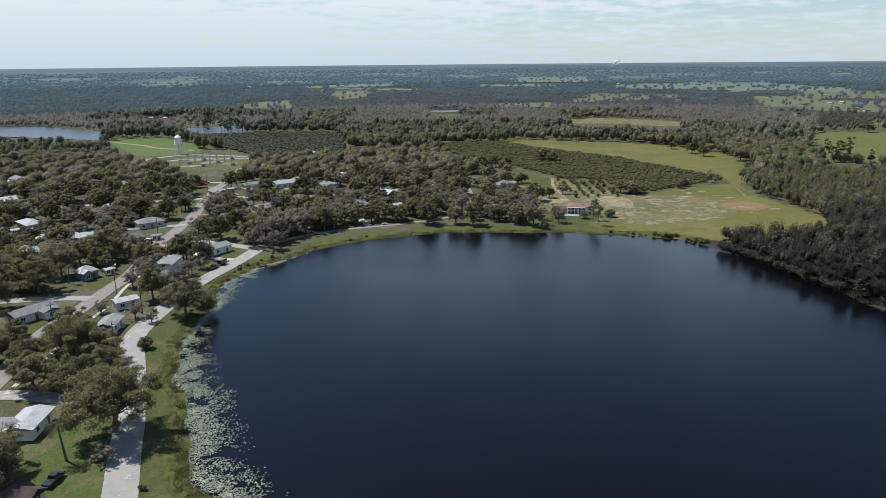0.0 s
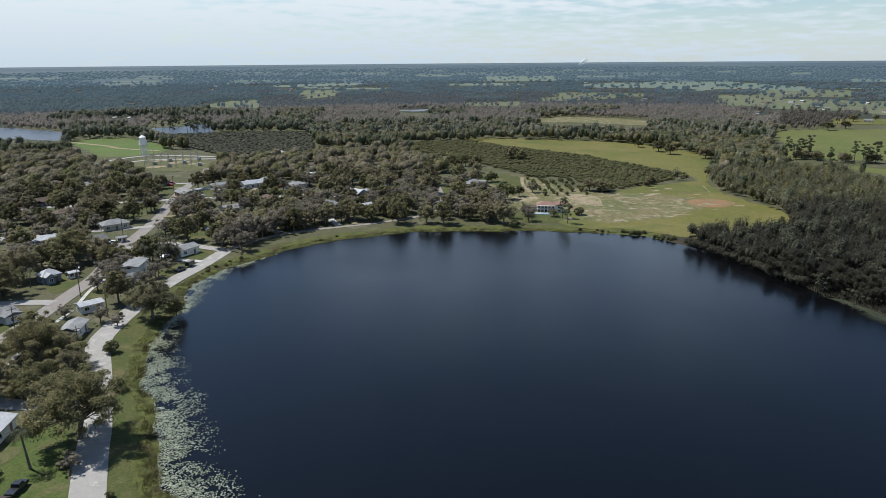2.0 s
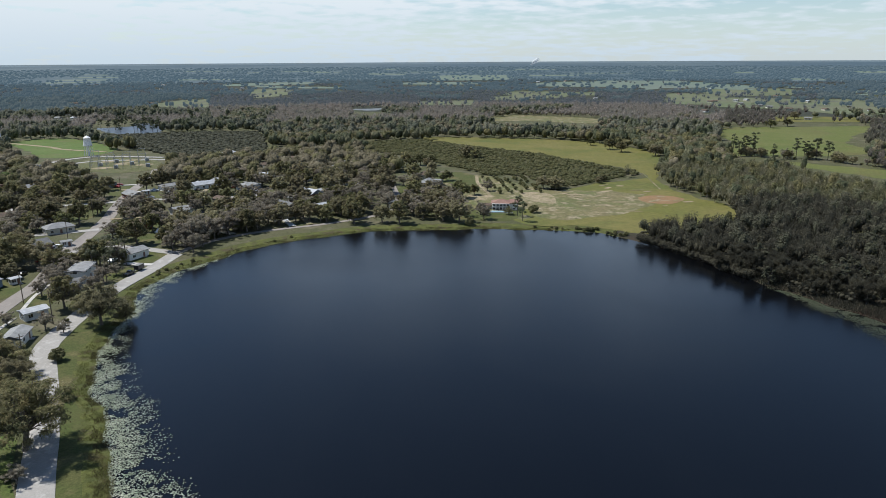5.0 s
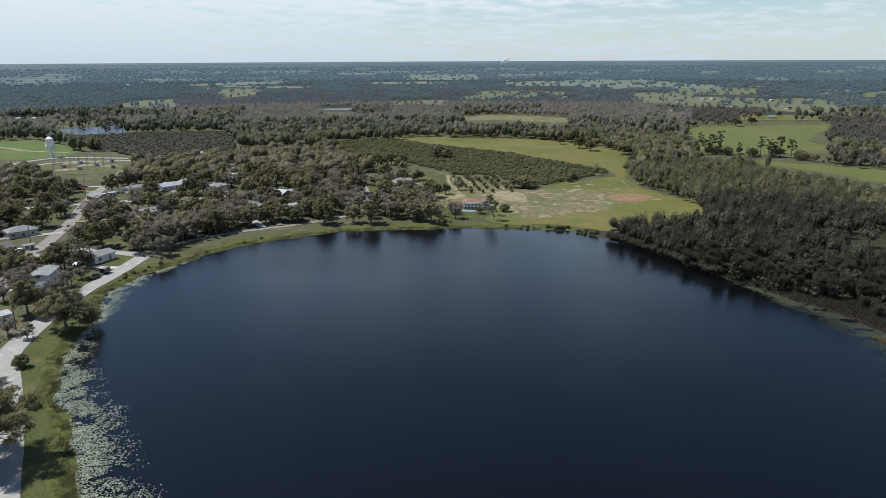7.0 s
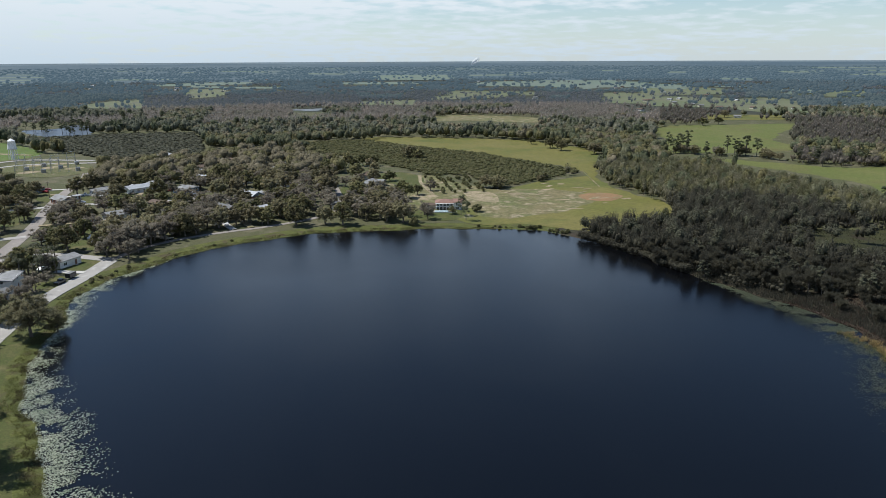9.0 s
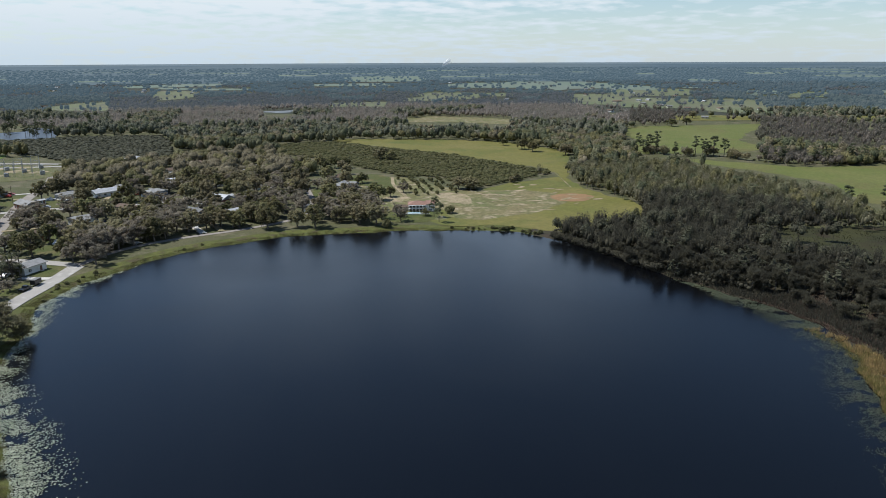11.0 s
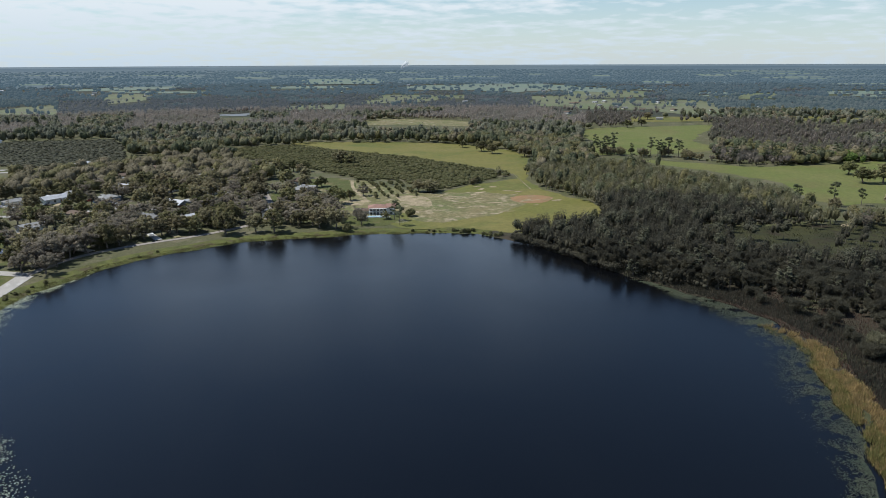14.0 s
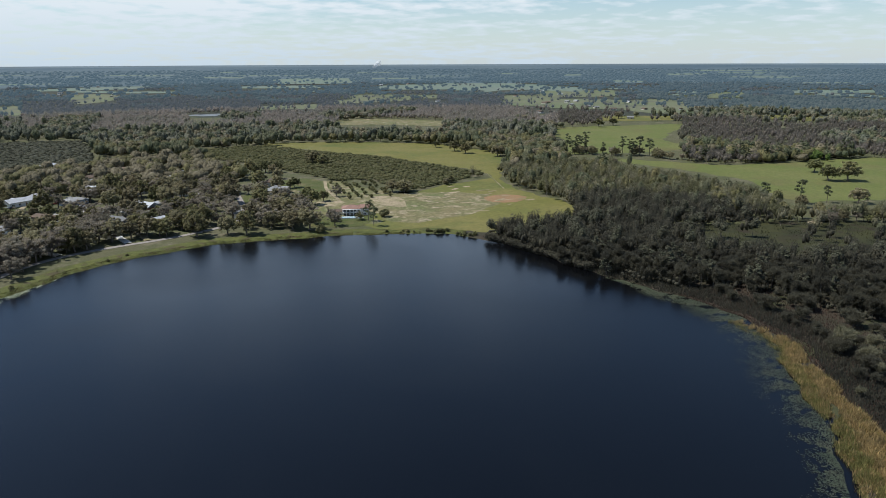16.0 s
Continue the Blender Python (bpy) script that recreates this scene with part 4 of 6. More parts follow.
def masses(centres, radii, rng, rough=0.14):
    """Uneven lumps of dense foliage inside a crown."""
    n = len(centres)
    v = centres[:, None, :] + ICO[None] * radii[:, None, :] * rng.uniform(1 - rough, 1 + rough, (n, 12, 1))
    f = ICO_FACES[None] + 12 * np.arange(n)[:, None, None]
    return v.reshape(-1, 3), f.reshape(-1, 3)


def forest(name, x, y, height, spread, count, size, mat, label, rng, twigs=False, base=0.06, lobes=3, dense=0.86):
    """Many trees too far off to tell apart, in one mesh: each has a few lobes of dense foliage under a shell of leaves or upright twigs."""
    if not len(x):
        return None
    mats = list(mat) if isinstance(mat, (list, tuple)) else [mat]
    p, k = drawn(x, y)
    n = len(x)
    hh = height * rng.uniform(0.72, 1.2, n) * k
    ss = spread * rng.uniform(0.75, 1.25, n) * k
    tone = rng.integers(0, len(mats), n)
    i = np.repeat(np.arange(n), lobes)
    m = n * lobes
    turn = np.tile(np.arange(lobes), n) * 6.28 / lobes + np.repeat(rng.uniform(0, 6.28, n), lobes) + rng.normal(0, 0.4, m)
    out = ss[i] * (rng.uniform(0.25, 0.5, m) if lobes > 1 else 0)
    rad = ss[i] * (rng.uniform(0.5, 0.78, m) if lobes > 1 else 1.0)
    deep = hh[i] * (1 - base) * rng.uniform(0.34, 0.48, m)
    mid = p[i] + np.stack([out * np.cos(turn), out * np.sin(turn), hh[i] * (base + (1 - base) * rng.uniform(0.40, 0.56, m))], -1)
    size3 = np.stack([rad, rad, deep], -1)
    cv, cf = masses(mid, size3 * dense, rng)
    j = np.repeat(np.arange(n) * lobes, count) + rng.integers(0, lobes, n * count)
    d = unit(n * count, rng)
    d[:, 2] = np.where(d[:, 2] < -0.35, -d[:, 2], d[:, 2])
    c = mid[j] + d * size3[j] * rng.uniform(0.82, 1.10, (n * count, 1))
    kk = k[i[j]]
    if twigs:
        up = d * np.array([0.45, 0.45, 0.2]) + np.array([0, 0, 0.8]) + 0.3 * unit(n * count, rng)
        up /= np.linalg.norm(up, axis=1, keepdims=True)
        side = np.cross(up, unit(n * count, rng))
        s = (size * kk * rng.uniform(0.7, 1.5, n * count))[:, None]
        v = np.stack([c - side * s * 0.16 - up * s * 0.5, c + side * s * 0.16 - up * s * 0.5, c + up * s], 1).reshape(-1, 3)
        f = np.arange(3 * n * count).reshape(-1, 3)
    else:
        nrm = 1.0 * d + 0.4 * UP + 0.45 * unit(n * count, rng)
        nrm /= np.linalg.norm(nrm, axis=1, keepdims=True)
        v, f = leaves(c, nrm, size * kk, rng)
    # trunks
    t = np.arange(n)
    w = (0.02 * hh)[:, None]
    foot, head = p + [0, 0, -0.5], p + np.stack([0 * hh, 0 * hh, hh * 0.75], -1)
    a = rng.uniform(0, 3.14, n)
    e = np.stack([np.cos(a), np.sin(a), 0 * a], -1)
    tv = np.concatenate([foot + e * w, foot - e * w, head])
    tf = np.stack([t, t + n, t + 2 * n], -1)
    ob = mesh_object(name, np.concatenate([v, cv, tv]), np.concatenate([f, cf + len(v), tf + len(v) + len(cv)]), mats + [BARK])
    ob.data.polygons.foreach_set("material_index", np.concatenate([tone[i[j]], np.repeat(tone[i], 20), np.full(n, len(mats))]).astype(np.int32))
    ob.data.polygons.foreach_set("use_smooth", np.concatenate([np.zeros(len(f), bool), np.ones(len(cf), bool), np.zeros(n, bool)]))
    return tagged(ob, label, "woods", kind="stuff")


# ---- houses ----


def box(x0, x1, y0, y1, z0, z1):
    v = [(x, y, z) for z in (z0, z1) for x, y in ((x0, y0), (x1, y0), (x1, y1), (x0, y1))]
    return v, [(3, 2, 1, 0), (4, 5, 6, 7), (0, 1, 5, 4), (1, 2, 6, 5), (2, 3, 7, 6), (3, 0, 4, 7)]


def gable_roof(w, d, z, pitch, over=0.5, thick=0.18, hip=False):
    """A roof with its ridge along x, eaves past the walls, and a thickness."""
    x, y = w / 2 + over, d / 2 + over
    top = z + pitch * y
    r = x - (y if hip else 0.0)
    r = max(r, 0.3)
    up = [(-x, -y, z), (x, -y, z), (x, y, z), (-x, y, z), (-r, 0, top), (r, 0, top)]
    low = [(p[0], p[1], p[2] - thick) for p in up]
    f = [(0, 1, 5, 4), (2, 3, 4, 5), (1, 2, 5), (3, 0, 4)]
    g = [tuple(i + 6 for i in reversed(q)) for q in f]
    rim = [(a, a + 6, b + 6, b) for a, b in ((1, 0), (2, 1), (3, 2), (0, 3))]
    return up + low, f + g + rim


def window(parent, x, y, z, w, h, along):
    """A window on a wall: a proud frame and a pane. along: 'x' or 'y', the wall's direction; the sign of the depth faces out."""
    win = tagged(new("window"))
    win.parent = parent
    out = 0.06
    if along == "x":
        s = 1 if y > 0 else -1
        mesh_object("pane", *box(x - w / 2, x + w / 2, y + s * 0.01 - 0.01, y + s * 0.01 + 0.01, z, z + h), GLASS, win)
        bars = [box(x - w / 2 - 0.1, x + w / 2 + 0.1, y - out, y + out, z - 0.1, z), box(x - w / 2 - 0.1, x + w / 2 + 0.1, y - out, y + out, z + h, z + h + 0.1),
                box(x - w / 2 - 0.1, x - w / 2, y - out, y + out, z, z + h), box(x + w / 2, x + w / 2 + 0.1, y - out, y + out, z, z + h), box(x - 0.04, x + 0.04, y - out * 0.8, y + out * 0.8, z, z + h)]
    else:
        s = 1 if x > 0 else -1
        mesh_object("pane", *box(x + s * 0.01 - 0.01, x + s * 0.01 + 0.01, y - w / 2, y + w / 2, z, z + h), GLASS, win)
        bars = [box(x - out, x + out, y - w / 2 - 0.1, y + w / 2 + 0.1, z - 0.1, z), box(x - out, x + out, y - w / 2 - 0.1, y + w / 2 + 0.1, z + h, z + h + 0.1),
                box(x - out, x + out, y - w / 2 - 0.1, y - w / 2, z, z + h), box(x - out, x + out, y + w / 2, y + w / 2 + 0.1, z, z + h), box(x - out * 0.8, x + out * 0.8, y - 0.04, y + 0.04, z, z + h)]
    mesh_object("window_frame", *joined(bars), TRIM, win)
    return win


def house(x, y, turn, w, d, wall_h, pitch, roof_mat, wall_mat, label, hip=False, wing=None, storeys=1, porch=True, chimney=False, wing_mat=None):
    """A house with walls, roof, windows and doors. turn: degrees of its long side. wing: (offset along x, width, depth, side)."""
    home = thing("house", label, "house", "houses of the town")
    home.matrix_world = Matrix.Translation(drawn(x, y)[0]) @ Matrix.Rotation(radians(turn), 4, "Z")
    hw, hd = w / 2, d / 2
    body = [box(-hw, hw, -hd, hd, -0.3, wall_h)]
    if not hip:
        top = wall_h + pitch * hd
        for s in (-1, 1):
            xs = s * (hw - 0.12), s * hw
            body.append(([(xs[0], -hd, wall_h), (xs[0], hd, wall_h), (xs[0], 0, top), (xs[1], -hd, wall_h), (xs[1], hd, wall_h), (xs[1], 0, top)],
                         [(0, 1, 2), (3, 5, 4), (0, 3, 4, 1), (1, 4, 5, 2), (2, 5, 3, 0)]))
    mesh_object("wall", *joined(body), wall_mat, home)
    mesh_object("roof", *gable_roof(w, d, wall_h + 0.12, pitch, hip=hip), roof_mat, home)
    if wing:
        ox, ww, wd, s = wing
        y0, y1 = (hd, hd + wd) if s > 0 else (-hd - wd, -hd)
        mesh_object("wing_wall", *box(ox - ww / 2, ox + ww / 2, y0, y1, -0.3, wall_h - 0.05), wall_mat, home)
        # its ridge runs at right angles into the main roof
        v, f = gable_roof(wd + hd, ww, wall_h + 0.07, pitch * 0.95)
        cy = (y0 + y1) / 2 - s * hd / 2
        mesh_object("wing_roof", [(ox - q[1], cy + q[0], q[2]) for q in v], f, wing_mat or roof_mat, home)
        window(home, ox, (y1 if s > 0 else y0), 0.9, min(2.0, ww * 0.4), 1.2, "x")
    for st in range(storeys):
        z = 0.9 + st * 2.8
        n = max(2, int(w / 3.6))
        for i in range(n):
            px = -hw + w * (i + 0.5) / n
            for s in (-1, 1):
                if wing and s == wing[3] and abs(px - wing[0]) < wing[1] / 2 + 0.8:
                    continue
                if st == 0 and s < 0 and i == n // 2:
                    mesh_object("door", *box(px - 0.5, px + 0.5, -hd - 0.05, -hd + 0.02, 0, 2.05), DOOR, home)
                    mesh_object("door_step", *box(px - 0.9, px + 0.9, -hd - 1.2, -hd - 0.06, -0.3, 0.06), CONCRETE, home)
                else:
                    window(home, px, s * hd, z, 1.3, 1.15, "x")
        for s in (-1, 1):
            window(home, s * hw, 0, z, 1.4, 1.1, "y")
    if chimney:
        mesh_object("chimney", *box(hw * 0.4, hw * 0.4 + 0.7, -0.4, 0.4, wall_h, wall_h + pitch * hd + 1.0), BRICK, home)
    return home


HOUSES = []      # plan places kept free of trees: x, y, radius


def home_at(x, y, *rest, **more):
    HOUSES.append((x, y, 0.55 * max(rest[1], rest[2]) + 1.5))
    return house(x, y, *rest, **more)


home_at(-28.4, 165.8, 70, 9.8, 6.0, 2.7, 0.2, WHITE_METAL, STUCCO, "long low white house with a worn white metal roof", wing=(-2.4, 6.2, 5.0, 1), wing_mat=SHINGLE_GREY)
home_at(-28.6, 134.6, 52, 7.0, 4.9, 2.4, 0.55, SHINGLE_RED, CREAM, "cottage with a dull red shingle roof and dormer wing", wing=(2.0, 3.4, 2.2, -1))
home_at(-36.5, 247.5, 35, 13, 7, 2.7, 0.32, SHINGLE_GREY, STUCCO, "low white house with a grey shingle roof", wing=(3.5, 5, 3, -1))
home_at(-22, 288.5, 25, 6.4, 5.4, 2.9, 0.6, WHITE_METAL, BLUEGREY, "blue-grey cottage with a bright white metal hip roof", hip=True, wing=(-1.2, 3, 2, -1))
home_at(-14.2, 289.5, 25, 3.2, 2.6, 2.2, 0.2, WHITE_METAL, STUCCO, "small white garden shed", porch=False)
home_at(7.5, 283, 68, 12, 6.5, 4.6, 0.12, SHINGLE_GREY, STUCCO, "two-storey white house with a flat pale grey roof", storeys=2)
home_at(2.5, 271, 20, 8, 5.5, 2.6, 0.35, SHINGLE_GREY, BLUEGREY, "low house with a dark blue-grey roof behind trees")
home_at(-13, 225, 72, 9, 5.2, 2.6, 0.35, SHINGLE_GREY, STUCCO, "white house with a pale grey roof beside the lake road")
home_at(-8.5, 246, 20, 7.0, 4.6, 2.6, 0.25, WHITE_METAL, STUCCO, "small house with a pale roof behind a bare tree")
home_at(28, 305, 35, 10, 7, 2.8, 0.3, SHINGLE_GREY, STUCCO, "white house among palms")
home_at(36, 357, 25, 12, 8, 2.8, 0.45, SHINGLE_BROWN, BRICK, "brown-roofed house on a lawn")
home_at(3, 371, 15, 12, 8, 2.8, 0.42, SHINGLE_GREY, CREAM, "cream house with a grey-green roof", hip=True)
TOWN = [(69, 462), (88, 456), (101, 463), (33, 494), (45, 442), (-73, 470), (-18, 413), (-11, 497), (-45, 330), (-62, 300), (-70, 262), (-80, 345), (-52, 395), (-34, 452),
        (-8, 338), (-28, 352), (62, 382), (88, 398), (112, 438), (130, 470), (148, 520), (118, 505), (72, 510), (8, 540), (-30, 520), (-75, 555), (-60, 610), (-20, 640), (112, 362), (136, 392),
        (165, 420), (150, 448), (186, 470), (207, 498), (175, 540), (96, 560), (140, 600), (190, 590), (-100, 500), (-110, 420), (-66, 228), (-58, 190), (100, 345), (128, 352), (-90, 600), (60, 345)]
HR = random.Random(8)
for i, (x, y) in enumerate(TOWN):
    roof = (SHINGLE_GREY, WHITE_METAL, SHINGLE_GREY, SHINGLE_BROWN, SHINGLE_GREY, WHITE_METAL, SHINGLE_BROWN)[i % 7]
    wall = (STUCCO, CREAM, BRICK, STUCCO, BLUEGREY)[(i * 3) % 5]
    words = {id(SHINGLE_GREY): "grey shingle", id(SHINGLE_BROWN): "brown shingle", id(WHITE_METAL): "white metal"}[id(roof)]
    tone = {id(STUCCO): "white", id(CREAM): "cream", id(BRICK): "brick", id(BLUEGREY): "blue-grey"}[id(wall)]
    home_at(x, y, 20 + HR.choice((0, 90)) + HR.uniform(-6, 6), HR.uniform(11, 15), HR.uniform(7, 9), 2.8, HR.uniform(0.28, 0.5), roof, wall, "%s house with a %s roof among oaks" % (tone, words),
            hip=i % 3 == 0, wing=(HR.uniform(-3, 3), 5, 3, HR.choice((-1, 1))) if i % 2 else None)
home_at(214, 388, 40, 14, 8, 2.8, 0.4, SHINGLE_GREY, CREAM, "large cream house with a pale grey hip roof", hip=True, wing=(3, 6, 4, -1))
home_at(164, 337, 60, 5, 4.4, 3.0, 0.4, SHINGLE_GREY, STUCCO, "small white cottage at the bend of the lane")
home_at(227, 416, 40, 10, 7, 2.8, 0.45, SHINGLE_BROWN, CREAM, "cream house with a brown hip roof among oaks", hip=True)


# farms and barns out on the plain
BARNS = [(112, 1374), (191, 1402), (30, 1114), (49, 1103), (73, 1477), (1436, 1267), (1210, 1066), (1119, 853), (1148, 853), (1054, 856), (963, 1057), (1597, 1907), (1439, 2392), (1090, 2900),
         (1035, 631), (1121, 645), (1076, 588), (1048, 790), (1451, 1187), (1239, 590), (1030, 740), (1000, 667), (1150, 700), (1190, 760), (1300, 900), (1350, 1050), (1500, 1300), (560, 1750), (600, 1850)]
YARDS = np.random.default_rng(70)
BARNS += [(s * math.sin(q), s * math.cos(q)) for q, s in zip(np.radians(YARDS.uniform(47, 58, 4)), YARDS.uniform(1020, 1500, 4))]
BARNS += [(s * math.sin(q), s * math.cos(q)) for q, s in zip(np.radians(YARDS.uniform(8, 46, 14)), YARDS.uniform(1900, 3000, 14))]
for i, (x, y) in enumerate(BARNS):
    roof = (SHINGLE_GREY, SHINGLE_BROWN, SHINGLE_GREY, WHITE_METAL, SHINGLE_BROWN)[i % 5]
    house(x, y, HR.uniform(0, 180), HR.uniform(7, 12), HR.uniform(5.5, 7.5), 2.5, 0.35, roof, (CREAM, STUCCO, CREAM)[i % 3], "distant pale farm building among fields")


def villa(x, y, turn):
    """The lakeside villa: two storeys, tiled roofs at two heights, a columned loggia, a garage wing and a pool terrace."""
    home = thing("villa", "white two-storey villa with red tile roofs and a columned loggia", "house")
    home.matrix_world = Matrix.Translation(drawn(x, y)[0]) @ Matrix.Rotation(radians(turn), 4, "Z")
    home.scale = (0.97, 0.97, 0.64)
    HOUSES.append((x, y, 13))
    mesh_object("wall", *box(-5, 5, 0.5, 8, -0.3, 5.6), STUCCO, home)
    v, f = gable_roof(10, 8.6, 5.7, 0.5, hip=True)
    mesh_object("roof", [(q[0], q[1] + 3.6, q[2]) for q in v], f, TILE_RED, home)
    mesh_object("tower_wall", *box(5.02, 9.5, -1, 8, -0.3, 6.2), STUCCO, home)
    v, f = gable_roof(4.5, 9, 6.3, 0.4, hip=False)
    mesh_object("tower_roof", [(q[0] + 7.25, q[1] + 3.5, q[2]) for q in v], f, TILE_RED, home)
    mesh_object("garage_wall", *box(-12, -5.02, 2, 8, -0.3, 3.0), CREAM, home)
    v, f = gable_roof(7, 6, 3.1, 0.35, hip=True)
    mesh_object("garage_roof", [(q[0] - 8.5, q[1] + 5, q[2]) for q in v], f, SHINGLE_BROWN, home)
    for i in range(6):
        px = -4.8 + i * 1.92
        mesh_object("column", *tube([(px, -1.6, 0), (px, -1.6, 2.7), (px, -1.6, 5.3)], [0.22, 0.19, 0.2], 8), STUCCO, home)
    mesh_object("balcony", *box(-5, 5, -1.9, 0.48, 2.65, 2.85), STUCCO, home)
    mesh_object("loggia_beam", *box(-5.1, 5.1, -1.95, -1.3, 5.3, 5.66), STUCCO, home)
    for z in (0.3, 3.0):
        for i in range(5):
            window(home, -3.84 + i * 1.92, 0.5 - 0.02, z, 1.1, 2.0, "x")
        window(home, 7.2, -1.0, z + 0.5, 1.5, 1.4, "x")
    mesh_object("terrace", *box(-7, 6.5, -8.6, -2.0, -0.35, 0.12), CONCRETE, home)
    mesh_object("pool_rim", *joined([box(-6, 4.6, -7.6, -7.2, 0.125, 0.3), box(-6, 4.6, -3.6, -3.2, 0.125, 0.3), box(-6, -5.6, -7.19, -3.61, 0.125, 0.3), box(4.2, 4.6, -7.19, -3.61, 0.125, 0.3)]), STUCCO, home)
    mesh_object("pool_water", *box(-5.59, 4.19, -7.19, -3.61, 0.126, 0.22), POOLWATER, home, "turquoise pool water")
    mesh_object("screen_wall", *box(-7, 6.5, -8.9, -8.62, -0.35, 0.9), STUCCO, home)
    return home


villa(211.5, 302, -35)


# ---- water tower, substation, poles, vehicles ----
def water_tower(x, y):
    t = thing("water_tower", "white painted water tower with a domed tank on legs", "water tower")
    t.matrix_world = Matrix.Translation(drawn(x, y)[0])
    HOUSES.append((x, y, 12))
    seg = 20

    def turned(profile):
        v = [(r * math.cos(2 * math.pi * k / seg), r * math.sin(2 * math.pi * k / seg), z) for r, z in profile for k in range(seg)]
        f = [(i * seg + k, i * seg + (k + 1) % seg, (i + 1) * seg + (k + 1) % seg, (i + 1) * seg + k) for i in range(len(profile) - 1) for k in range(seg)]
        return v, f
    smooth(mesh_object("tank", *turned([(0.01, 8.4), (2.4, 8.3), (3.4, 8.6), (3.5, 9.2), (3.3, 11), (2.75, 15.2), (3.0, 15.4)]), TANK, t))
    smooth(mesh_object("dome", *turned([(3.0, 15.42), (2.2, 16.0), (1.1, 16.8), (0.3, 17.2), (0.01, 17.5)]), TANK, t))
    mesh_object("riser", *turned([(0.8, 0), (0.7, 8.3)]), TANK, t)
    for k in range(6):
        a = 2 * math.pi * k / 6
        mesh_object("leg", *tube([(3.4 * math.cos(a), 3.4 * math.sin(a), 0), (2.8 * math.cos(a), 2.8 * math.sin(a), 9.4)], [0.22, 0.18], 8), TANK, t)
    mesh_object("catwalk", *turned([(3.0, 9.0), (3.9, 9.0), (3.9, 9.1), (3.0, 9.1)]), STEEL, t)
    return t


water_tower(37, 668)


def utility_pole(x, y, turn, height=11):
    t = thing("utility_pole", "weathered wooden utility pole with a crossarm", "utility pole", "utility poles")
    t.matrix_world = Matrix.Translation(drawn(x, y)[0]) @ Matrix.Rotation(radians(turn), 4, "Z")
    mesh_object("pole", *tube([(0, 0, -0.3), (0, 0, height)], [0.17, 0.11], 8), WOODPOLE, t)
    mesh_object("crossarm", *box(-1.2, 1.2, 0.12, 0.24, height - 1.0, height - 0.85), WOODPOLE, t)
    for px in (-1.0, 0.6, 1.0):
        mesh_object("insulator", *tube([(px, 0.18, height - 0.85), (px, 0.18, height - 0.62)], [0.06, 0.04], 6), STEEL, t)
    return t


for x, y in ((-11.5, 263), (-3, 300), (6, 350), (20, 398), (40, 460), (-28, 226), (-42, 180), (-11, 200), (-3.5, 236), (15, 272)):
    utility_pole(x, y, 20)


def substation(x, y):
    """A fenced yard of steel frames, transformers and wires."""
    yard = sheet("gravel_yard", [(22, 590), (36, 562), (66, 552), (84, 596), (58, 640), (30, 632)], WORN, "worn grassy yard of the power substation", "yard", 0.16, ragged=1.5)
    for k, (px, py, pr) in enumerate([(40, 584, 8), (58, 600, 9), (70, 585, 7), (48, 618, 7), (66, 618, 6)]):
        sheet("gravel_patch", [(px + pr * math.cos(q), py + 0.7 * pr * math.sin(q)) for q in np.linspace(0, 5.6, 8)], SAND, "pale gravel under the substation frames", "yard", 0.2 + 0.01 * k, ragged=1.5)
    HOUSES.append((x, y, 36))
    for i in range(4):
        for j in range(3):
            px, py = 34 + i * 11 + j * 2, 575 + j * 17 - i * 2
            t = thing("steel_gantry", "galvanised lattice gantry in the substation", "power gantry", "gantries of the substation")
            t.matrix_world = Matrix.Translation(drawn(px, py)[0]) @ Matrix.Rotation(radians(20), 4, "Z")
            h = 7 + 2 * ((i + j) % 3)
            for s in (-3, 3):
                mesh_object("post", *joined([tube([(s + a, b, -0.2), (s, 0, h)], [0.05, 0.04], 4) for a, b in ((-0.5, -0.5), (0.5, -0.5), (0.5, 0.5), (-0.5, 0.5))]), STEEL, t)
            mesh_object("beam", *box(-3.4, 3.4, -0.1, 0.1, h - 0.3, h - 0.1), STEEL, t)
            if (i + j) % 2:
                b = thing("transformer", "grey steel transformer with cooling fins", "transformer", "transformers")
                b.matrix_world = Matrix.Translation(drawn(px + 4, py + 4)[0])
                mesh_object("case", *box(-1.5, 1.5, -1, 1, 0, 2.6), STEEL, b)
                for k in range(5):
                    mesh_object("fin", *box(-1.4 + k * 0.6, -1.2 + k * 0.6, -1.5, -1.01, 0.3, 2.2), STEEL, b)


substation(53, 596)


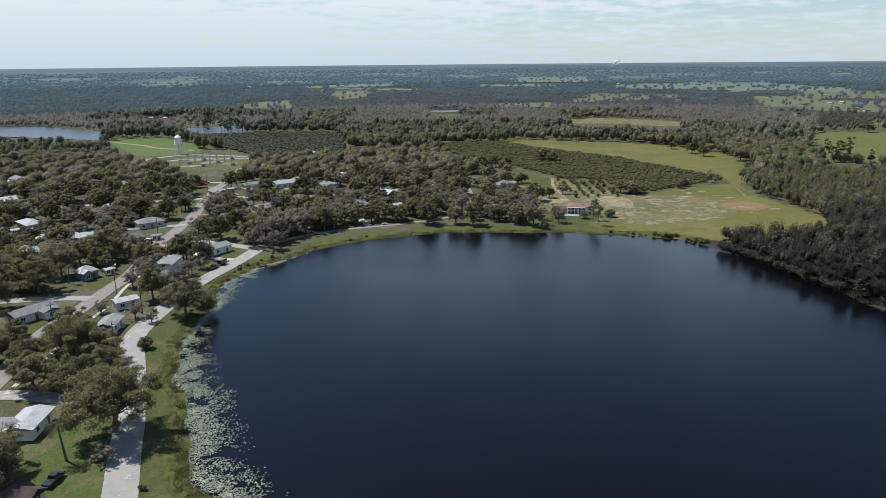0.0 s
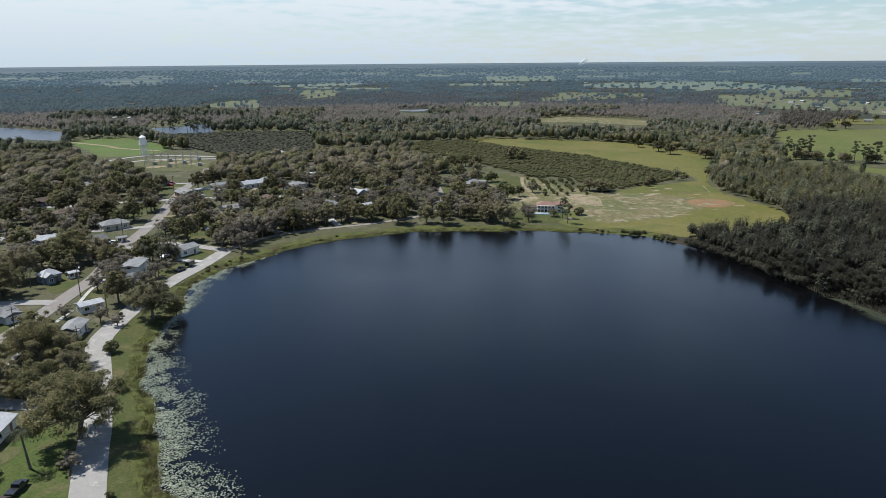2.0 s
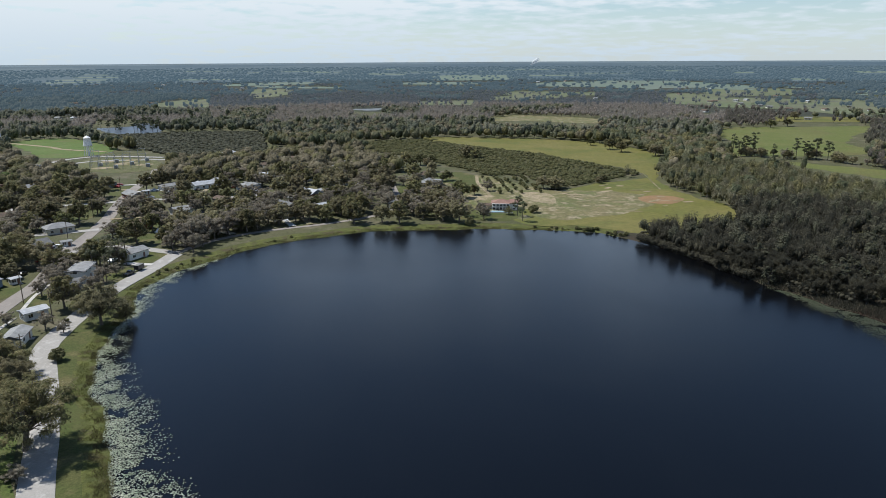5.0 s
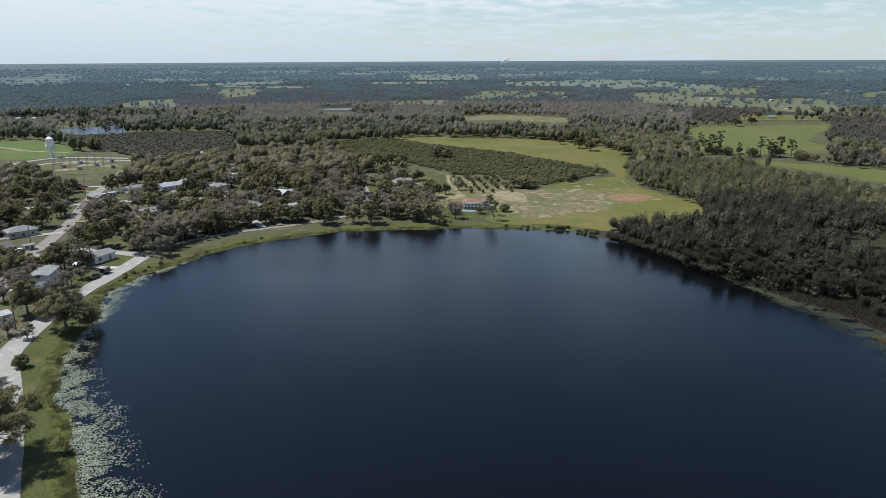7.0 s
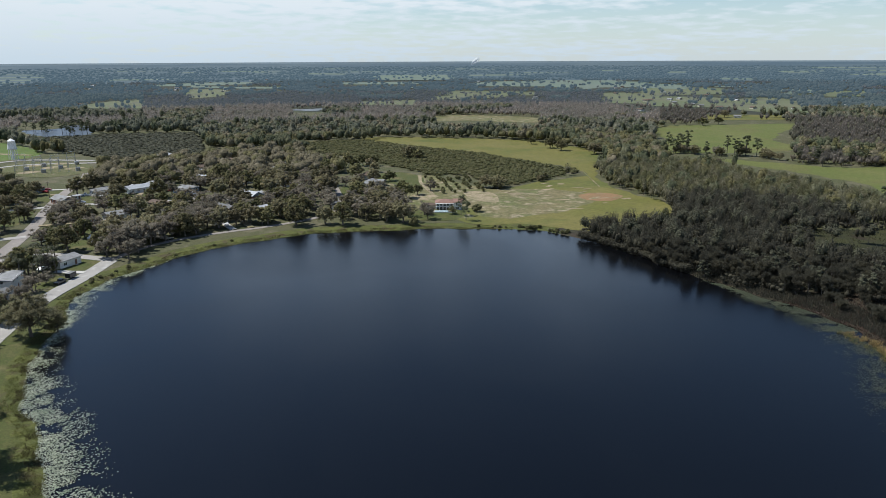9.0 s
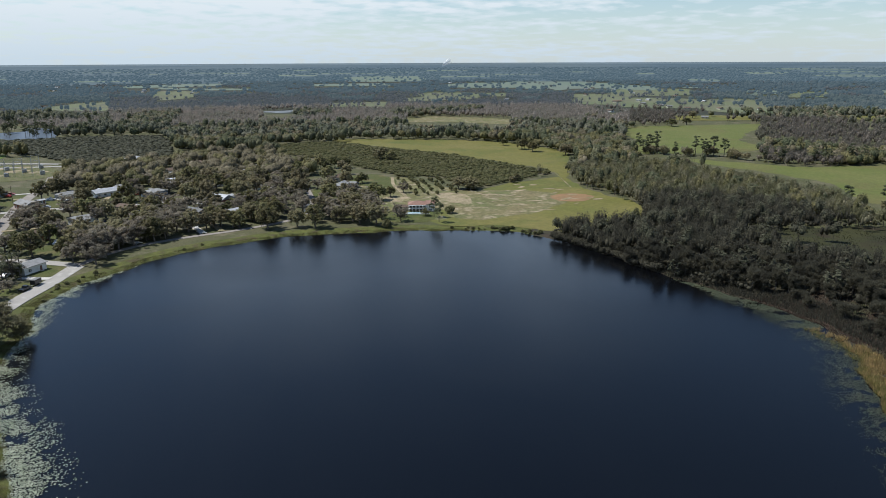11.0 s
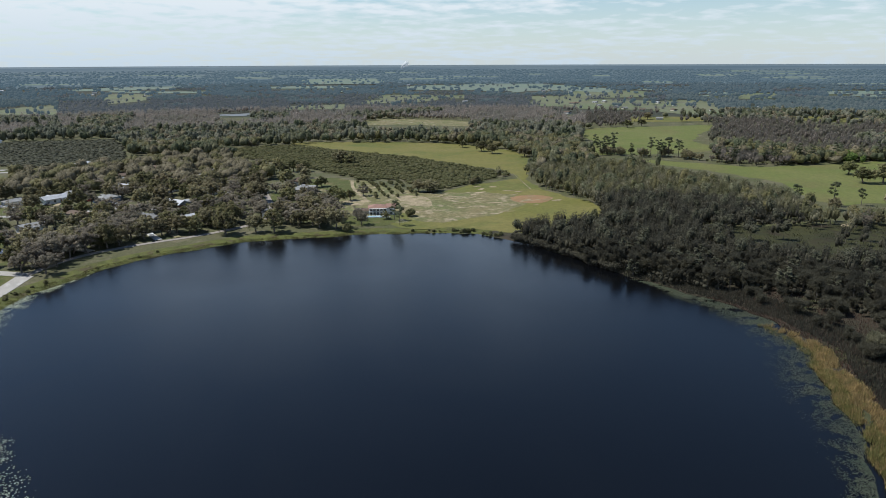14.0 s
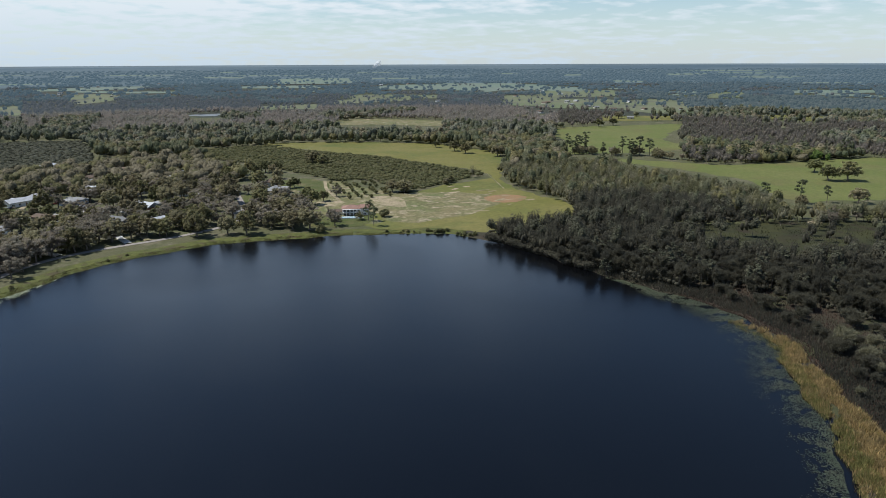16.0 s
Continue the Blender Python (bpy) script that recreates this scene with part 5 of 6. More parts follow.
def car(x, y, turn, paint, label, pickup=False):
    c = thing("pickup_truck" if pickup else "car", label, "pickup truck" if pickup else "car", "parked vehicles")
    c.matrix_world = Matrix.Translation(drawn(x, y, 0.12)[0]) @ Matrix.Rotation(radians(turn), 4, "Z")
    prof = [(-2.5, 0.35), (-2.5, 0.95), (-0.4, 1.0), (-0.3, 1.65), (0.9, 1.7), (1.4, 1.05), (2.5, 0.95), (2.6, 0.4)] if pickup else \
        [(-2.2, 0.3), (-2.25, 0.85), (-1.7, 1.0), (-1.1, 1.42), (0.4, 1.45), (1.1, 0.98), (2.1, 0.85), (2.25, 0.35)]
    n = len(prof)
    v = [(px, s * (0.9 if pz < 1.2 else 0.74), pz) for s in (-1, 1) for px, pz in prof]
    f = [tuple(range(n)), tuple(range(2 * n - 1, n - 1, -1))] + [(i, i + n, (i + 1) % n + n, (i + 1) % n) for i in range(n)]
    mesh_object("body", v, f, paint, c)
    k = (0.0, 0.85, 1.12, 1.6) if pickup else (-0.95, 0.35, 1.05, 1.38)
    for s in (-1, 1):
        mesh_object("side_window", [(k[0], s * 0.88, k[2]), (k[1], s * 0.88, k[2]), (k[1] - 0.05, s * 0.77, k[3]), (k[0] + 0.1, s * 0.77, k[3])], [(0, 1, 2, 3)], GLASS, c)
    for px in (-1.4, 1.45):
        for s in (-1, 1):
            wv, wf = tube([(px, s * 0.72, 0.33), (px, s * 0.93, 0.33)], [0.34, 0.34], 12)
            mesh_object("wheel", wv, wf + [tuple(range(11, -1, -1))], RUBBER, c)
    return c


car(23.4, 279.2, 48, PAINT_DARK, "dark pickup truck parked beside the lake road", True)
car(-21.8, 140.5, 62, PAINT_DARK, "dark pickup truck parked beside the cottage", True)
car(43.2, 335, 30, PAINT_WHITE, "white car parked on the grass")
car(45, 328, 120, PAINT_DARK, "dark car parked on the grass")
car(44, 345, 60, PAINT_WHITE, "white van-like car in the yard", True)
car(26, 352, 40, PAINT_WHITE, "white car at the street's edge")
car(-12, 300, 60, PAINT_DARK, "dark car in a drive")
car(-6, 318, 70, PAINT_RED, "red car in a drive")
car(20, 302, 48, PAINT_WHITE, "white car beside a house")


def trailer(x, y, turn):
    """A closed box trailer with a tongue, mudguards and one axle."""
    t = thing("box_trailer", "dark closed box trailer with a pale roof behind the pickup truck", "trailer", "parked vehicles")
    t.matrix_world = Matrix.Translation(drawn(x, y, 0.12)[0]) @ Matrix.Rotation(radians(turn), 4, "Z")
    mesh_object("box", *box(-1.9, 1.9, -0.95, 0.95, 0.5, 2.2), PAINT_DARK, t)
    mesh_object("roof", *box(-1.93, 1.93, -0.98, 0.98, 2.203, 2.26), SHINGLE_GREY, t, "pale flat roof")
    mesh_object("tongue", *box(-2.9, -1.91, -0.06, 0.06, 0.42, 0.54), STEEL, t)
    mesh_object("rear_door", *box(1.905, 1.95, -0.85, 0.85, 0.55, 2.15), STEEL, t)
    for s in (-1, 1):
        wv, wf = tube([(0.2, s * 0.78, 0.33), (0.2, s * 0.98, 0.33)], [0.34, 0.34], 12)
        mesh_object("wheel", wv, wf + [tuple(range(11, -1, -1))], RUBBER, t)
        mesh_object("mudguard", *box(-0.2, 0.6, s * 0.98 - 0.02, s * 0.98 + 0.1, 0.68, 0.73), STEEL, t)
    return t


trailer(27.6, 284.0, 48)

# garden sheds of the town
for i, (x, y) in enumerate(TOWN[:34:2]):
    turn = HR.uniform(0, 360)
    home_at(x + 13 * math.cos(radians(turn)), y + 13 * math.sin(radians(turn)), 20 + HR.uniform(-10, 10), 4.0, 3.0, 2.2, 0.25, (WHITE_METAL, SHINGLE_GREY)[i % 2], STUCCO, "small pale garden shed")

# cars in the drives of the town
for i, (x, y) in enumerate(TOWN[:30]):
    turn = HR.uniform(0, 360)
    car(x + 10 * math.cos(radians(turn)), y + 10 * math.sin(radians(turn)), HR.uniform(0, 180), (PAINT_WHITE, PAINT_DARK, PAINT_WHITE, PAINT_RED, STEEL)[i % 5],
        ("white car in a drive", "dark car in a drive", "white pickup truck in a drive", "red car in a drive", "silver car in a drive")[i % 5], i % 5 == 2)
    HOUSES.append((x + 10 * math.cos(radians(turn)), y + 10 * math.sin(radians(turn)), 2.5))

# ---- trees and shrubs by the lake road ----
R2 = np.random.default_rng(21)
GREAT = [oak_tree(12.5, 8.4, 21000, 0.19, R2, clumps=105, heart=0.3), oak_tree(11.0, 7.0, 17000, 0.185, R2, mat=OAK_GREY, clumps=84, heart=0.3), oak_tree(10.0, 6.2, 14500, 0.18, R2, clumps=70, heart=0.3)]
TOWN_OAKS = [oak_tree(10.5, 5.8, 5200, 0.34, R2, clumps=80), oak_tree(9.5, 5.2, 4600, 0.33, R2, "oak_tree", "rounded oak grey with hanging moss", OAK_GREY, clumps=66),
             oak_tree(11.5, 6.2, 5600, 0.35, R2, "oak_tree", "rounded oak grey with hanging moss", OAK_GREY, clumps=86), oak_tree(8.5, 4.8, 4200, 0.32, R2, "oak_tree", "dark green rounded oak", OAK_DARK, clumps=58)]
BARE_OAKS = [oak_tree(h, s, 6400, 0.17, R2, "half_bare_tree", "half-bare grey tree with fine twigs", GREYTWIG, 46, False, 0.25) for h, s in ((9.5, 5.4), (8.5, 4.8))]
PALMS = [palm_tree(7.0, 3.0, R2), palm_tree(9.0, 2.8, R2), palm_tree(5.0, 2.8, R2)]
SHRUBS = [shrub(3.0, 2.4, 700, R2), shrub(2.4, 1.8, 500, R2)]
PINES = [pine_tree(17, 4.0, 1500, R2), pine_tree(14, 3.6, 1300, R2), pine_tree(20, 4.4, 1700, R2)]
# the last two are shaded copies: cloud shade put into their twig colour
WILLOWS = [bare_tree(6.5, 4.2, 2600, R2, SWAMP, name="willow_shrub", label="pale grey-green willow shrub"), bare_tree(5.2, 3.6, 2200, R2, SWAMP, name="willow_shrub", label="pale grey-green willow shrub"),
           bare_tree(5.5, 3.6, 2200, R2, SHADETWIG, name="willow_shrub", label="willow shrub in painted cloud shade"), bare_tree(4.4, 3.2, 2000, R2, SHADETWIG, name="willow_shrub", label="willow shrub in painted cloud shade")]
MODELS = WILLOWS + GREAT + TOWN_OAKS + BARE_OAKS + PALMS + SHRUBS + PINES

NEAR_OAKS = [(-11.2, 156.5, 0, 1.3), (-30, 188, 1, 0.95), (-18, 179, 2, 1.1), (-21, 205, 0, 0.95), (-13, 190, 1, 0.8), (-14.6, 200, 2, 0.95), (-25, 213, 2, 0.95),
             (-33, 206, 2, 0.8), (-42, 212, 1, 0.8), (-38, 221, 2, 0.8), (-24, 184, 2, 0.85), (-17, 213, 1, 0.6), (-46, 226, 1, 0.75), (9.5, 228, 1, 1.2), (16.5, 229, 2, 0.55), (5, 243, 2, 0.6), (-32.8, 141, 1, 1.0), (-34, 149.5, 0, 0.85), (-37, 276, 0, 1.0), (-48, 262, 1, 1.0), (-31, 295, 1, 1.1), (-44, 300, 0, 1.1),
             (-52, 282, 0, 1.0), (-55, 245, 1, 1.0), (-56, 320, 0, 1.2), (1, 298, 2, 1.0), (-6, 309, 1, 1.0), (-16, 314, 0, 1.0)]
for x, y, k, s in NEAR_OAKS:
    put(GREAT[k], x, y, R2.uniform(0, 6.28), s * R2.uniform(0.95, 1.05), R2.uniform(0.9, 1.05), "great live oak with olive-brown leaves and hanging moss beside the street")
for x, y, k, s in [(-20, 148, 0, 1.2), (-40, 234, 1, 0.9), (-37, 230, 2, 0.9), (15, 298, 1, 0.9), (17, 290, 0, 0.9), (19, 316, 1, 0.9), (23, 310, 0, 1.0), (12, 303, 1, 1.0), (26, 315, 2, 1.1), (-28, 283, 1, 0.8)]:
    put(PALMS[k], x, y, R2.uniform(0, 6.28), s)
for x, y, k, s in [(-3.4, 204.5, 0, 1.45), (-3.0, 178.4, 0, 1.4), (-6.0, 130.4, 1, 0.7), (0, 236, 1, 0.8), (-14, 146, 1, 1.2)]:
    put(SHRUBS[k], x, y, R2.uniform(0, 6.28), s, 1.1)
for x, y, s in [(33, 275.5, 0.9), (30.5, 272, 0.6), (27, 263.5, 0.75), (24, 258, 0.5), (19, 248, 0.6), (36, 281, 0.5)]:
    put(SHRUBS[1], x, y, R2.uniform(0, 6.28), s, 0.9, "olive bush on the grassy bank below the road")
put(SHRUBS[0], 24, 299, 1.0, 0.9, 2.6, "dark columnar evergreen beside a house")
for x, y, s in [(-12.6, 143.5, 0.45), (-15.8, 242, 0.55), (-5.7, 232, 0.6), (-1, 226, 0.5), (49.5, 311, 1.25), (57, 315, 1.4), (64, 319, 1.3), (44, 307, 1.1), (71, 322, 1.3), (47, 356, 1.1), (84, 333, 1.3), (94, 336, 1.3), (54, 326, 1.3), (76, 334, 1.2), (3, 290, 0.9), (-2, 280, 0.9)]:
    put(BARE_OAKS[int(s * 10) % 2], x, y, R2.uniform(0, 6.28), s)

# the town's other oaks: jittered, off the streets and houses
LINES = [(LAKE_ROAD, 5.5), (LANE, 2.8), (SECOND, 5.5)] + [(c, 4.5) for c in CROSSES]


# drives from the houses to the streets, parked cars, bare yards
YR = random.Random(21)
STREETS = [SECOND, LANE] + list(CROSSES)
for i, (x, y) in enumerate(TOWN):
    best = min(((float(np.hypot(q[0] - x, q[1] - y)), q[0], q[1]) for l in STREETS for q in l), key=lambda s: s[0])
    if not 9 < best[0] < 45:
        continue
    ux, uy = (best[1] - x) / best[0], (best[2] - y) / best[0]
    ox, oy = -uy * 3.5, ux * 3.5
    line = rounded([(x + ux * 5 + ox, y + uy * 5 + oy), (x + ux * (best[0] * 0.6) + ox, y + uy * (best[0] * 0.6) + oy), (best[1] - ux * 2 + ox, best[2] - uy * 2 + oy)])
    road("driveway", line, 3.0, (CONCRETE, SAND, CONCRETE)[i % 3], "pale driveway between a house and the street", 0.3 + 0.004 * i)
    if i % 3 != 1:
        car(x + ux * 9 + ox, y + uy * 9 + oy, math.degrees(math.atan2(uy, ux)), (PAINT_WHITE, PAINT_DARK, PAINT_WHITE, PAINT_RED)[i % 4], "%s car parked on a driveway" % ("white", "dark", "white", "red")[i % 4], i % 5 == 0)
for i in range(34):
    x, y = YR.choice(TOWN)
    x, y = x + YR.uniform(-20, 20), y + YR.uniform(-20, 20)
    if offshore(x, y) < 14 or any(math.hypot(x - h[0], y - h[1]) < h[2] for h in HOUSES):
        continue
    rx, ry, turn = YR.uniform(2.5, 6), YR.uniform(2, 4), YR.uniform(0, 3)
    sheet("bare_yard", [(x + rx * math.cos(q) * math.cos(turn) - ry * math.sin(q) * math.sin(turn), y + rx * math.cos(q) * math.sin(turn) + ry * math.sin(q) * math.cos(turn)) for q in np.linspace(0, 5.6, 8)],
          (SAND, DRY, WORN)[i % 3], "bare sandy patch in a yard", "yard", 0.12 + 0.003 * i, ragged=1.5)

LANE_SHORE = LANE[(LANE[:, 0] > 62) & (LANE[:, 0] < 168) & (LANE[:, 1] < 345)]
LANE_NORTH = LANE[LANE[:, 1] > 488]
GROVE = [(70, 735), (62, 840), (140, 830), (215, 790), (205, 720), (175, 612), (100, 606), (90, 660)]
ORCHARD_EDGE = [(322, 615), (342, 615), (380, 462), (374, 340), (300, 328), (300, 346), (352, 354), (356, 460)]
FEW = np.random.default_rng(71)


def open_ground(x, y, margin=0.0):
    """Places free of water, streets, houses, fields and lawns."""
    ok = offshore(x, y) > 4
    for l, w in LINES:
        ok &= near_line(x, y, l) > w + margin
    for hx, hy, hr in HOUSES:
        ok &= np.hypot(x - hx, y - hy) > hr + margin - 1.2
    for hx, hy, hr in [h for h in HOUSES if (h[0] < 60 and h[1] < 400) or h[0] > 200 or int(h[0]) % 2]:
        for k in (1.02, 1.045):
            ok &= np.hypot(x * k - hx, y * k - hy) > 4.2      # the fronts of the houses show
    for k in (1.0, 1.03, 1.06, 1.09):
        ok &= near_line(x * k, y * k, LANE_NORTH) > 2.6       # the lane is seen between the trees
    for l in [SECOND] + list(CROSSES):
        for k in (1.02, 1.04):
            ok &= (near_line(x * k, y * k, l) > 2.6) | (x > 80) | (y > 360)
    stray = FEW.uniform(0, 1, np.shape(x)) < 0.15
    for k in (1.015, 1.03, 1.045):
        ok &= (near_line(x * k, y * k, LANE_SHORE) > 2.4) | stray          # few trees between the lane and the water
    for p in LAWNS + [ORCHARD, BIGFIELD, ORCHARD_EDGE]:
        ok &= ~inside(x, y, p)
    return ok & clear_view(x, y)


YARD = [(24, 618), (51, 650), (84, 630), (76, 564), (48, 560)]


def clear_view(x, y, deep=1.15):
    """Fields and waters lie open: no tall tree on them or close before them."""
    ok = np.ones(np.shape(x), bool)
    few = FEW.uniform(0, 1, np.shape(x)) < 0.18      # hedgerow trees
    for p in [FIELD_EAST, FIELD_SOUTHEAST, GREEN_WEST, YARD, CLEARING, WEST_LAKE, CYPRESS_POND, POND] + FAR_FIELDS:
        spare = few if p in FAR_FIELDS else False
        reach = 1.2 if p is POND else deep
        for k in np.linspace(1.0, reach, 12 if p is POND else 4):
            ok &= ~inside(x * k, y * k, p) | spare
    for hx, hy in BARNS:
        for k in (1.0, 1.04, 1.08):
            ok &= np.hypot(x * k - hx, y * k - hy) > 22
    return ok


x, y = scatter(lambda d: 8.6, radians(-15), radians(36), 190, 720, R2)
d, a = np.hypot(x, y), np.degrees(np.arctan2(x, y))
edge = np.interp(a, [-15, 3, 6, 15, 18, 20, 24, 28, 36], [700, 690, 600, 596, 620, 640, 610, 480, 380])
edge = np.where(inside(x, y, GROVE), 0, edge)
ok = open_ground(x, y) & (d < edge) & (x < np.interp(y, [280, 330, 400], [190, 205, 262]))
for ox, oy, _, _ in NEAR_OAKS:
    ok &= np.hypot(x - ox, y - oy) > 7
for ox, oy, orad in [(-8, 262, 9), (-11, 250, 11), (-17, 262, 8), (-20, 283, 11), (4, 262, 9), (-36, 240, 10), (30, 305, 8), (22, 283, 9), (-17, 228, 9), (8, 276, 10)]:
    ok &= np.hypot(x - ox, y - oy) > orad
ok &= R2.uniform(0, 1, len(x)) < np.where((offshore(x, y) < 70) & (y > 300), np.where(x < 80, 0.86, 0.94), np.where(x < 80, 0.74, 0.80))
ok &= ~inside(x, y, [(176, 356), (200, 346), (240, 350), (262, 400), (262, 440), (225, 452), (195, 424)]) | (R2.uniform(0, 1, len(x)) < 0.14)
ok &= ~((offshore(x, y) < 14) & ((R2.uniform(0, 1, len(x)) < 0.6) | (y < 300)))
x, y, d = x[ok], y[ok], d[ok]
mid = np.argsort(d)
for i in mid[:400]:
    k = int(R2.integers(0, 9))
    if k < (5 if y[i] > 290 and offshore(x[i], y[i]) < 90 else 7):
        put(TOWN_OAKS[k % 4], x[i], y[i], R2.uniform(0, 6.28), R2.uniform(0.66, 1.06), R2.uniform(0.95, 1.2))
    else:
        put(BARE_OAKS[k % 2], x[i], y[i], R2.uniform(0, 6.28), R2.uniform(0.8, 1.1))
rest = mid[400:]
forest("oak_woods", x[rest], y[rest], 10.0, 5.0, 260, 0.42, (OAK_FAR_GREY, OAK_FAR_GREY, OAK_FAR_DARK), "olive-brown oaks over the far streets of the town", R2, lobes=5)

# the grey wood on the shore beside the villa
for x0, y0, k, s in [(165, 305, 1, 0.9), (172, 303, 2, 0.85), (181, 307, 1, 1.0), (177, 289, 2, 0.95), (169, 323, 5, 1.0), (188, 334, 1, 0.9), (172, 336, 4, 0.9), (180, 319, 2, 0.9), (193, 322, 5, 1.0), (186, 298, 4, 0.8),
                     (195, 297, 4, 0.75), (222, 345, 3, 0.8), (234, 397, 3, 0.85), (206, 372, 1, 0.7), (200, 380, 2, 0.8), (214, 402, 5, 0.8), (199, 352, 1, 0.8), (204, 360, 5, 0.8), (236, 352, 5, 0.8)]:
    put((TOWN_OAKS + BARE_OAKS)[k], x0, y0, R2.uniform(0, 6.28), s, 1.05, "grey mossy tree on the shore beside the villa")
put(SHRUBS[0], 178, 281, 1.2, 1.6, 1.2, "dark round shrub on the bank beside the villa")
for x0, y0, k, s in [(67, 325, 2, 0.95), (73, 330, 1, 0.9), (79, 328, 2, 0.9), (60, 331, 1, 1.0), (52, 335, 2, 1.0), (66, 338, 2, 0.9), (88, 330, 1, 0.9), (98, 331, 2, 0.9), (107, 332, 1, 0.9), (114, 331, 2, 0.85), (122, 330, 1, 0.85),
                     (132, 334, 2, 0.9), (56, 347, 2, 0.9), (70, 347, 1, 0.9), (84, 345, 2, 0.9), (140, 337, 1, 0.85), (104, 345, 1, 0.9)]:
    put(TOWN_OAKS[k], x0, y0, R2.uniform(0, 6.28), s, 1.05, "grey mossy oak behind the lane along the shore")
for x0, y0, k, s in [(221, 466, 3, 1.0), (231, 474, 0, 0.9), (229, 459, 3, 0.95), (241, 470, 0, 0.95), (239, 456, 3, 0.9), (252, 468, 3, 1.0), (250, 454, 1, 0.8), (259, 463, 3, 0.9), (208, 432, 3, 0.75), (230, 396, 3, 0.6), (244, 436, 1, 0.75)]:
    put(TOWN_OAKS[k], x0, y0, R2.uniform(0, 6.28), s, 1.1, "dark oak between the lane and the orchard")
# single trees in and round the pasture
for x0, y0, s in [(447, 494, 0.9), (440, 461, 1.0), (436, 443, 1.0), (441, 409, 1.2), (302, 482, 1.1), (304, 471, 0.9), (511, 167, 1.5), (543, 188, 1.4), (520, 158, 1.4), (441, 127, 1.1),
                  (731, 507, 1.4), (763, 508, 1.3), (853, 560, 1.3), (274, 333, 0.85), (280, 336, 0.75), (313, 336, 0.55), (320, 340, 0.5), (270, 340, 0.8), (208, 290, 0.45)]:
    put(TOWN_OAKS[int(x0) % 4], x0, y0, R2.uniform(0, 6.28), s, 0.9, "round dark oak standing in the pasture")
for x0, y0, k, s in [(531, 326, 0, 1.0), (537, 320, 1, 1.05), (526, 330, 1, 0.9), (417, 150, 0, 0.8), (515, 371, 2, 0.9), (515, 378, 0, 0.9), (498, 372, 1, 0.9), (506, 384, 2, 0.8), (210, 285, 1, 0.75), (205, 274, 1, 0.7),
                     (454, 309, 1, 0.8), (430, 140, 1, 0.7), (404, 165, 0, 0.7)]:
    put(PINES[k], x0, y0, R2.uniform(0, 6.28), s)
HEDGE = rounded([(503, 374), (508, 352), (526, 332), (532, 312), (530, 290), (536, 264), (560, 240), (600, 220), (650, 196)])
for k in range(120):
    q = HEDGE[int(R2.uniform(0, len(HEDGE) - 1))]
    kind = (TOWN_OAKS[k % 4], SHRUBS[k % 2], BARE_OAKS[k % 2], TOWN_OAKS[(k + 1) % 4], SHRUBS[k % 2], PINES[k % 3])[k % 6]
    put(kind, q[0] + R2.normal(0, 4) + 4, q[1] + R2.normal(0, 4) + 3, R2.uniform(0, 6.28), R2.uniform(0.45, 0.8), 1.0, "olive-grey hedgerow tree between two pastures")
for x0, y0, k in [(405, 145, 2), (377, 124, 0), (385, 122, 4), (384, 116, 1), (390, 112, 4), (391, 107, 3), (396, 104, 0), (372, 118, 4)]:
    put(TOWN_OAKS[k] if k < 4 else BARE_OAKS[0], x0, y0, R2.uniform(0, 6.28), R2.uniform(0.55, 0.85), 1.0, "olive tree at the edge of the marsh glade")
for x0, y0, s in [(0, 273, 0.85), (-3, 285, 0.8), (5, 259, 0.75), (-6, 268, 0.7), (10, 262, 0.8), (14, 275, 0.7), (19, 281, 0.6)]:
    put(BARE_OAKS[int(x0) % 2], x0, y0, R2.uniform(0, 6.28), s, 1.05, "half-bare grey tree before the houses by the lake road")
for x0, y0, k, s in [(15, 300, 1, 1.1), (18, 294, 0, 1.1), (22, 299, 1, 1.0), (12, 290, 0, 1.2), (19, 287, 1, 1.0), (17, 306, 1, 1.1), (24, 293, 0, 0.9), (13, 296, 0, 1.3)]:
    put(PALMS[k], x0, y0, R2.uniform(0, 6.28), s, 1.0, "dark fan of palm fronds beside a house")
for k, (x0, y0) in enumerate([(377, 160), (375, 143), (371, 125)]):
    sheet("sandy_patch", [(x0 + 5 * math.cos(q), y0 + 3 * math.sin(q)) for q in np.linspace(0, 5.6, 8)], SAND, "pale bare sand at the edge of the glade", "bare ground", 0.3 + 0.01 * k, ragged=1.5)
put(SHRUBS[0], 273, 206, 0.4, 1.3, 3.4, "dark columnar evergreen at the pasture's edge")
put(SHRUBS[0], 222, 287, 0.4, 1.9, 1.0, "large round brown-green shrub beside the villa")

# ---- the swamp woods east of the lake ----
R3 = np.random.default_rng(33)
SWAMP_TREES = [bare_tree(10, 3.4, 2600, R3, SWAMP), bare_tree(8.5, 3.1, 2400, R3, SWAMP_LEAF), bare_tree(11, 3.6, 2800, R3, SWAMP)]
# darker copies of the swamp trees, with cloud shade in their colour
SHADED_TREES = [bare_tree(8.5, 3.2, 2600, R3, SHADEWOOD, label="leafless swamp tree in painted cloud shade"), bare_tree(7.0, 2.8, 2300, R3, SHADEWOOD, label="leafless swamp tree in painted cloud shade"),
              bare_tree(7.5, 3.0, 2500, R3, SHADETWIG, label="half-bare olive swamp tree in painted cloud shade"), bare_tree(5.5, 2.7, 2200, R3, SHADETWIG, label="half-bare olive swamp tree in painted cloud shade"),
              oak_tree(9.0, 3.6, 3000, 0.34, R3, "swamp_oak", "evergreen oak of the swamp wood in painted cloud shade", DARKLEAF, 40, False)]
MODELS += SWAMP_TREES + SHADED_TREES
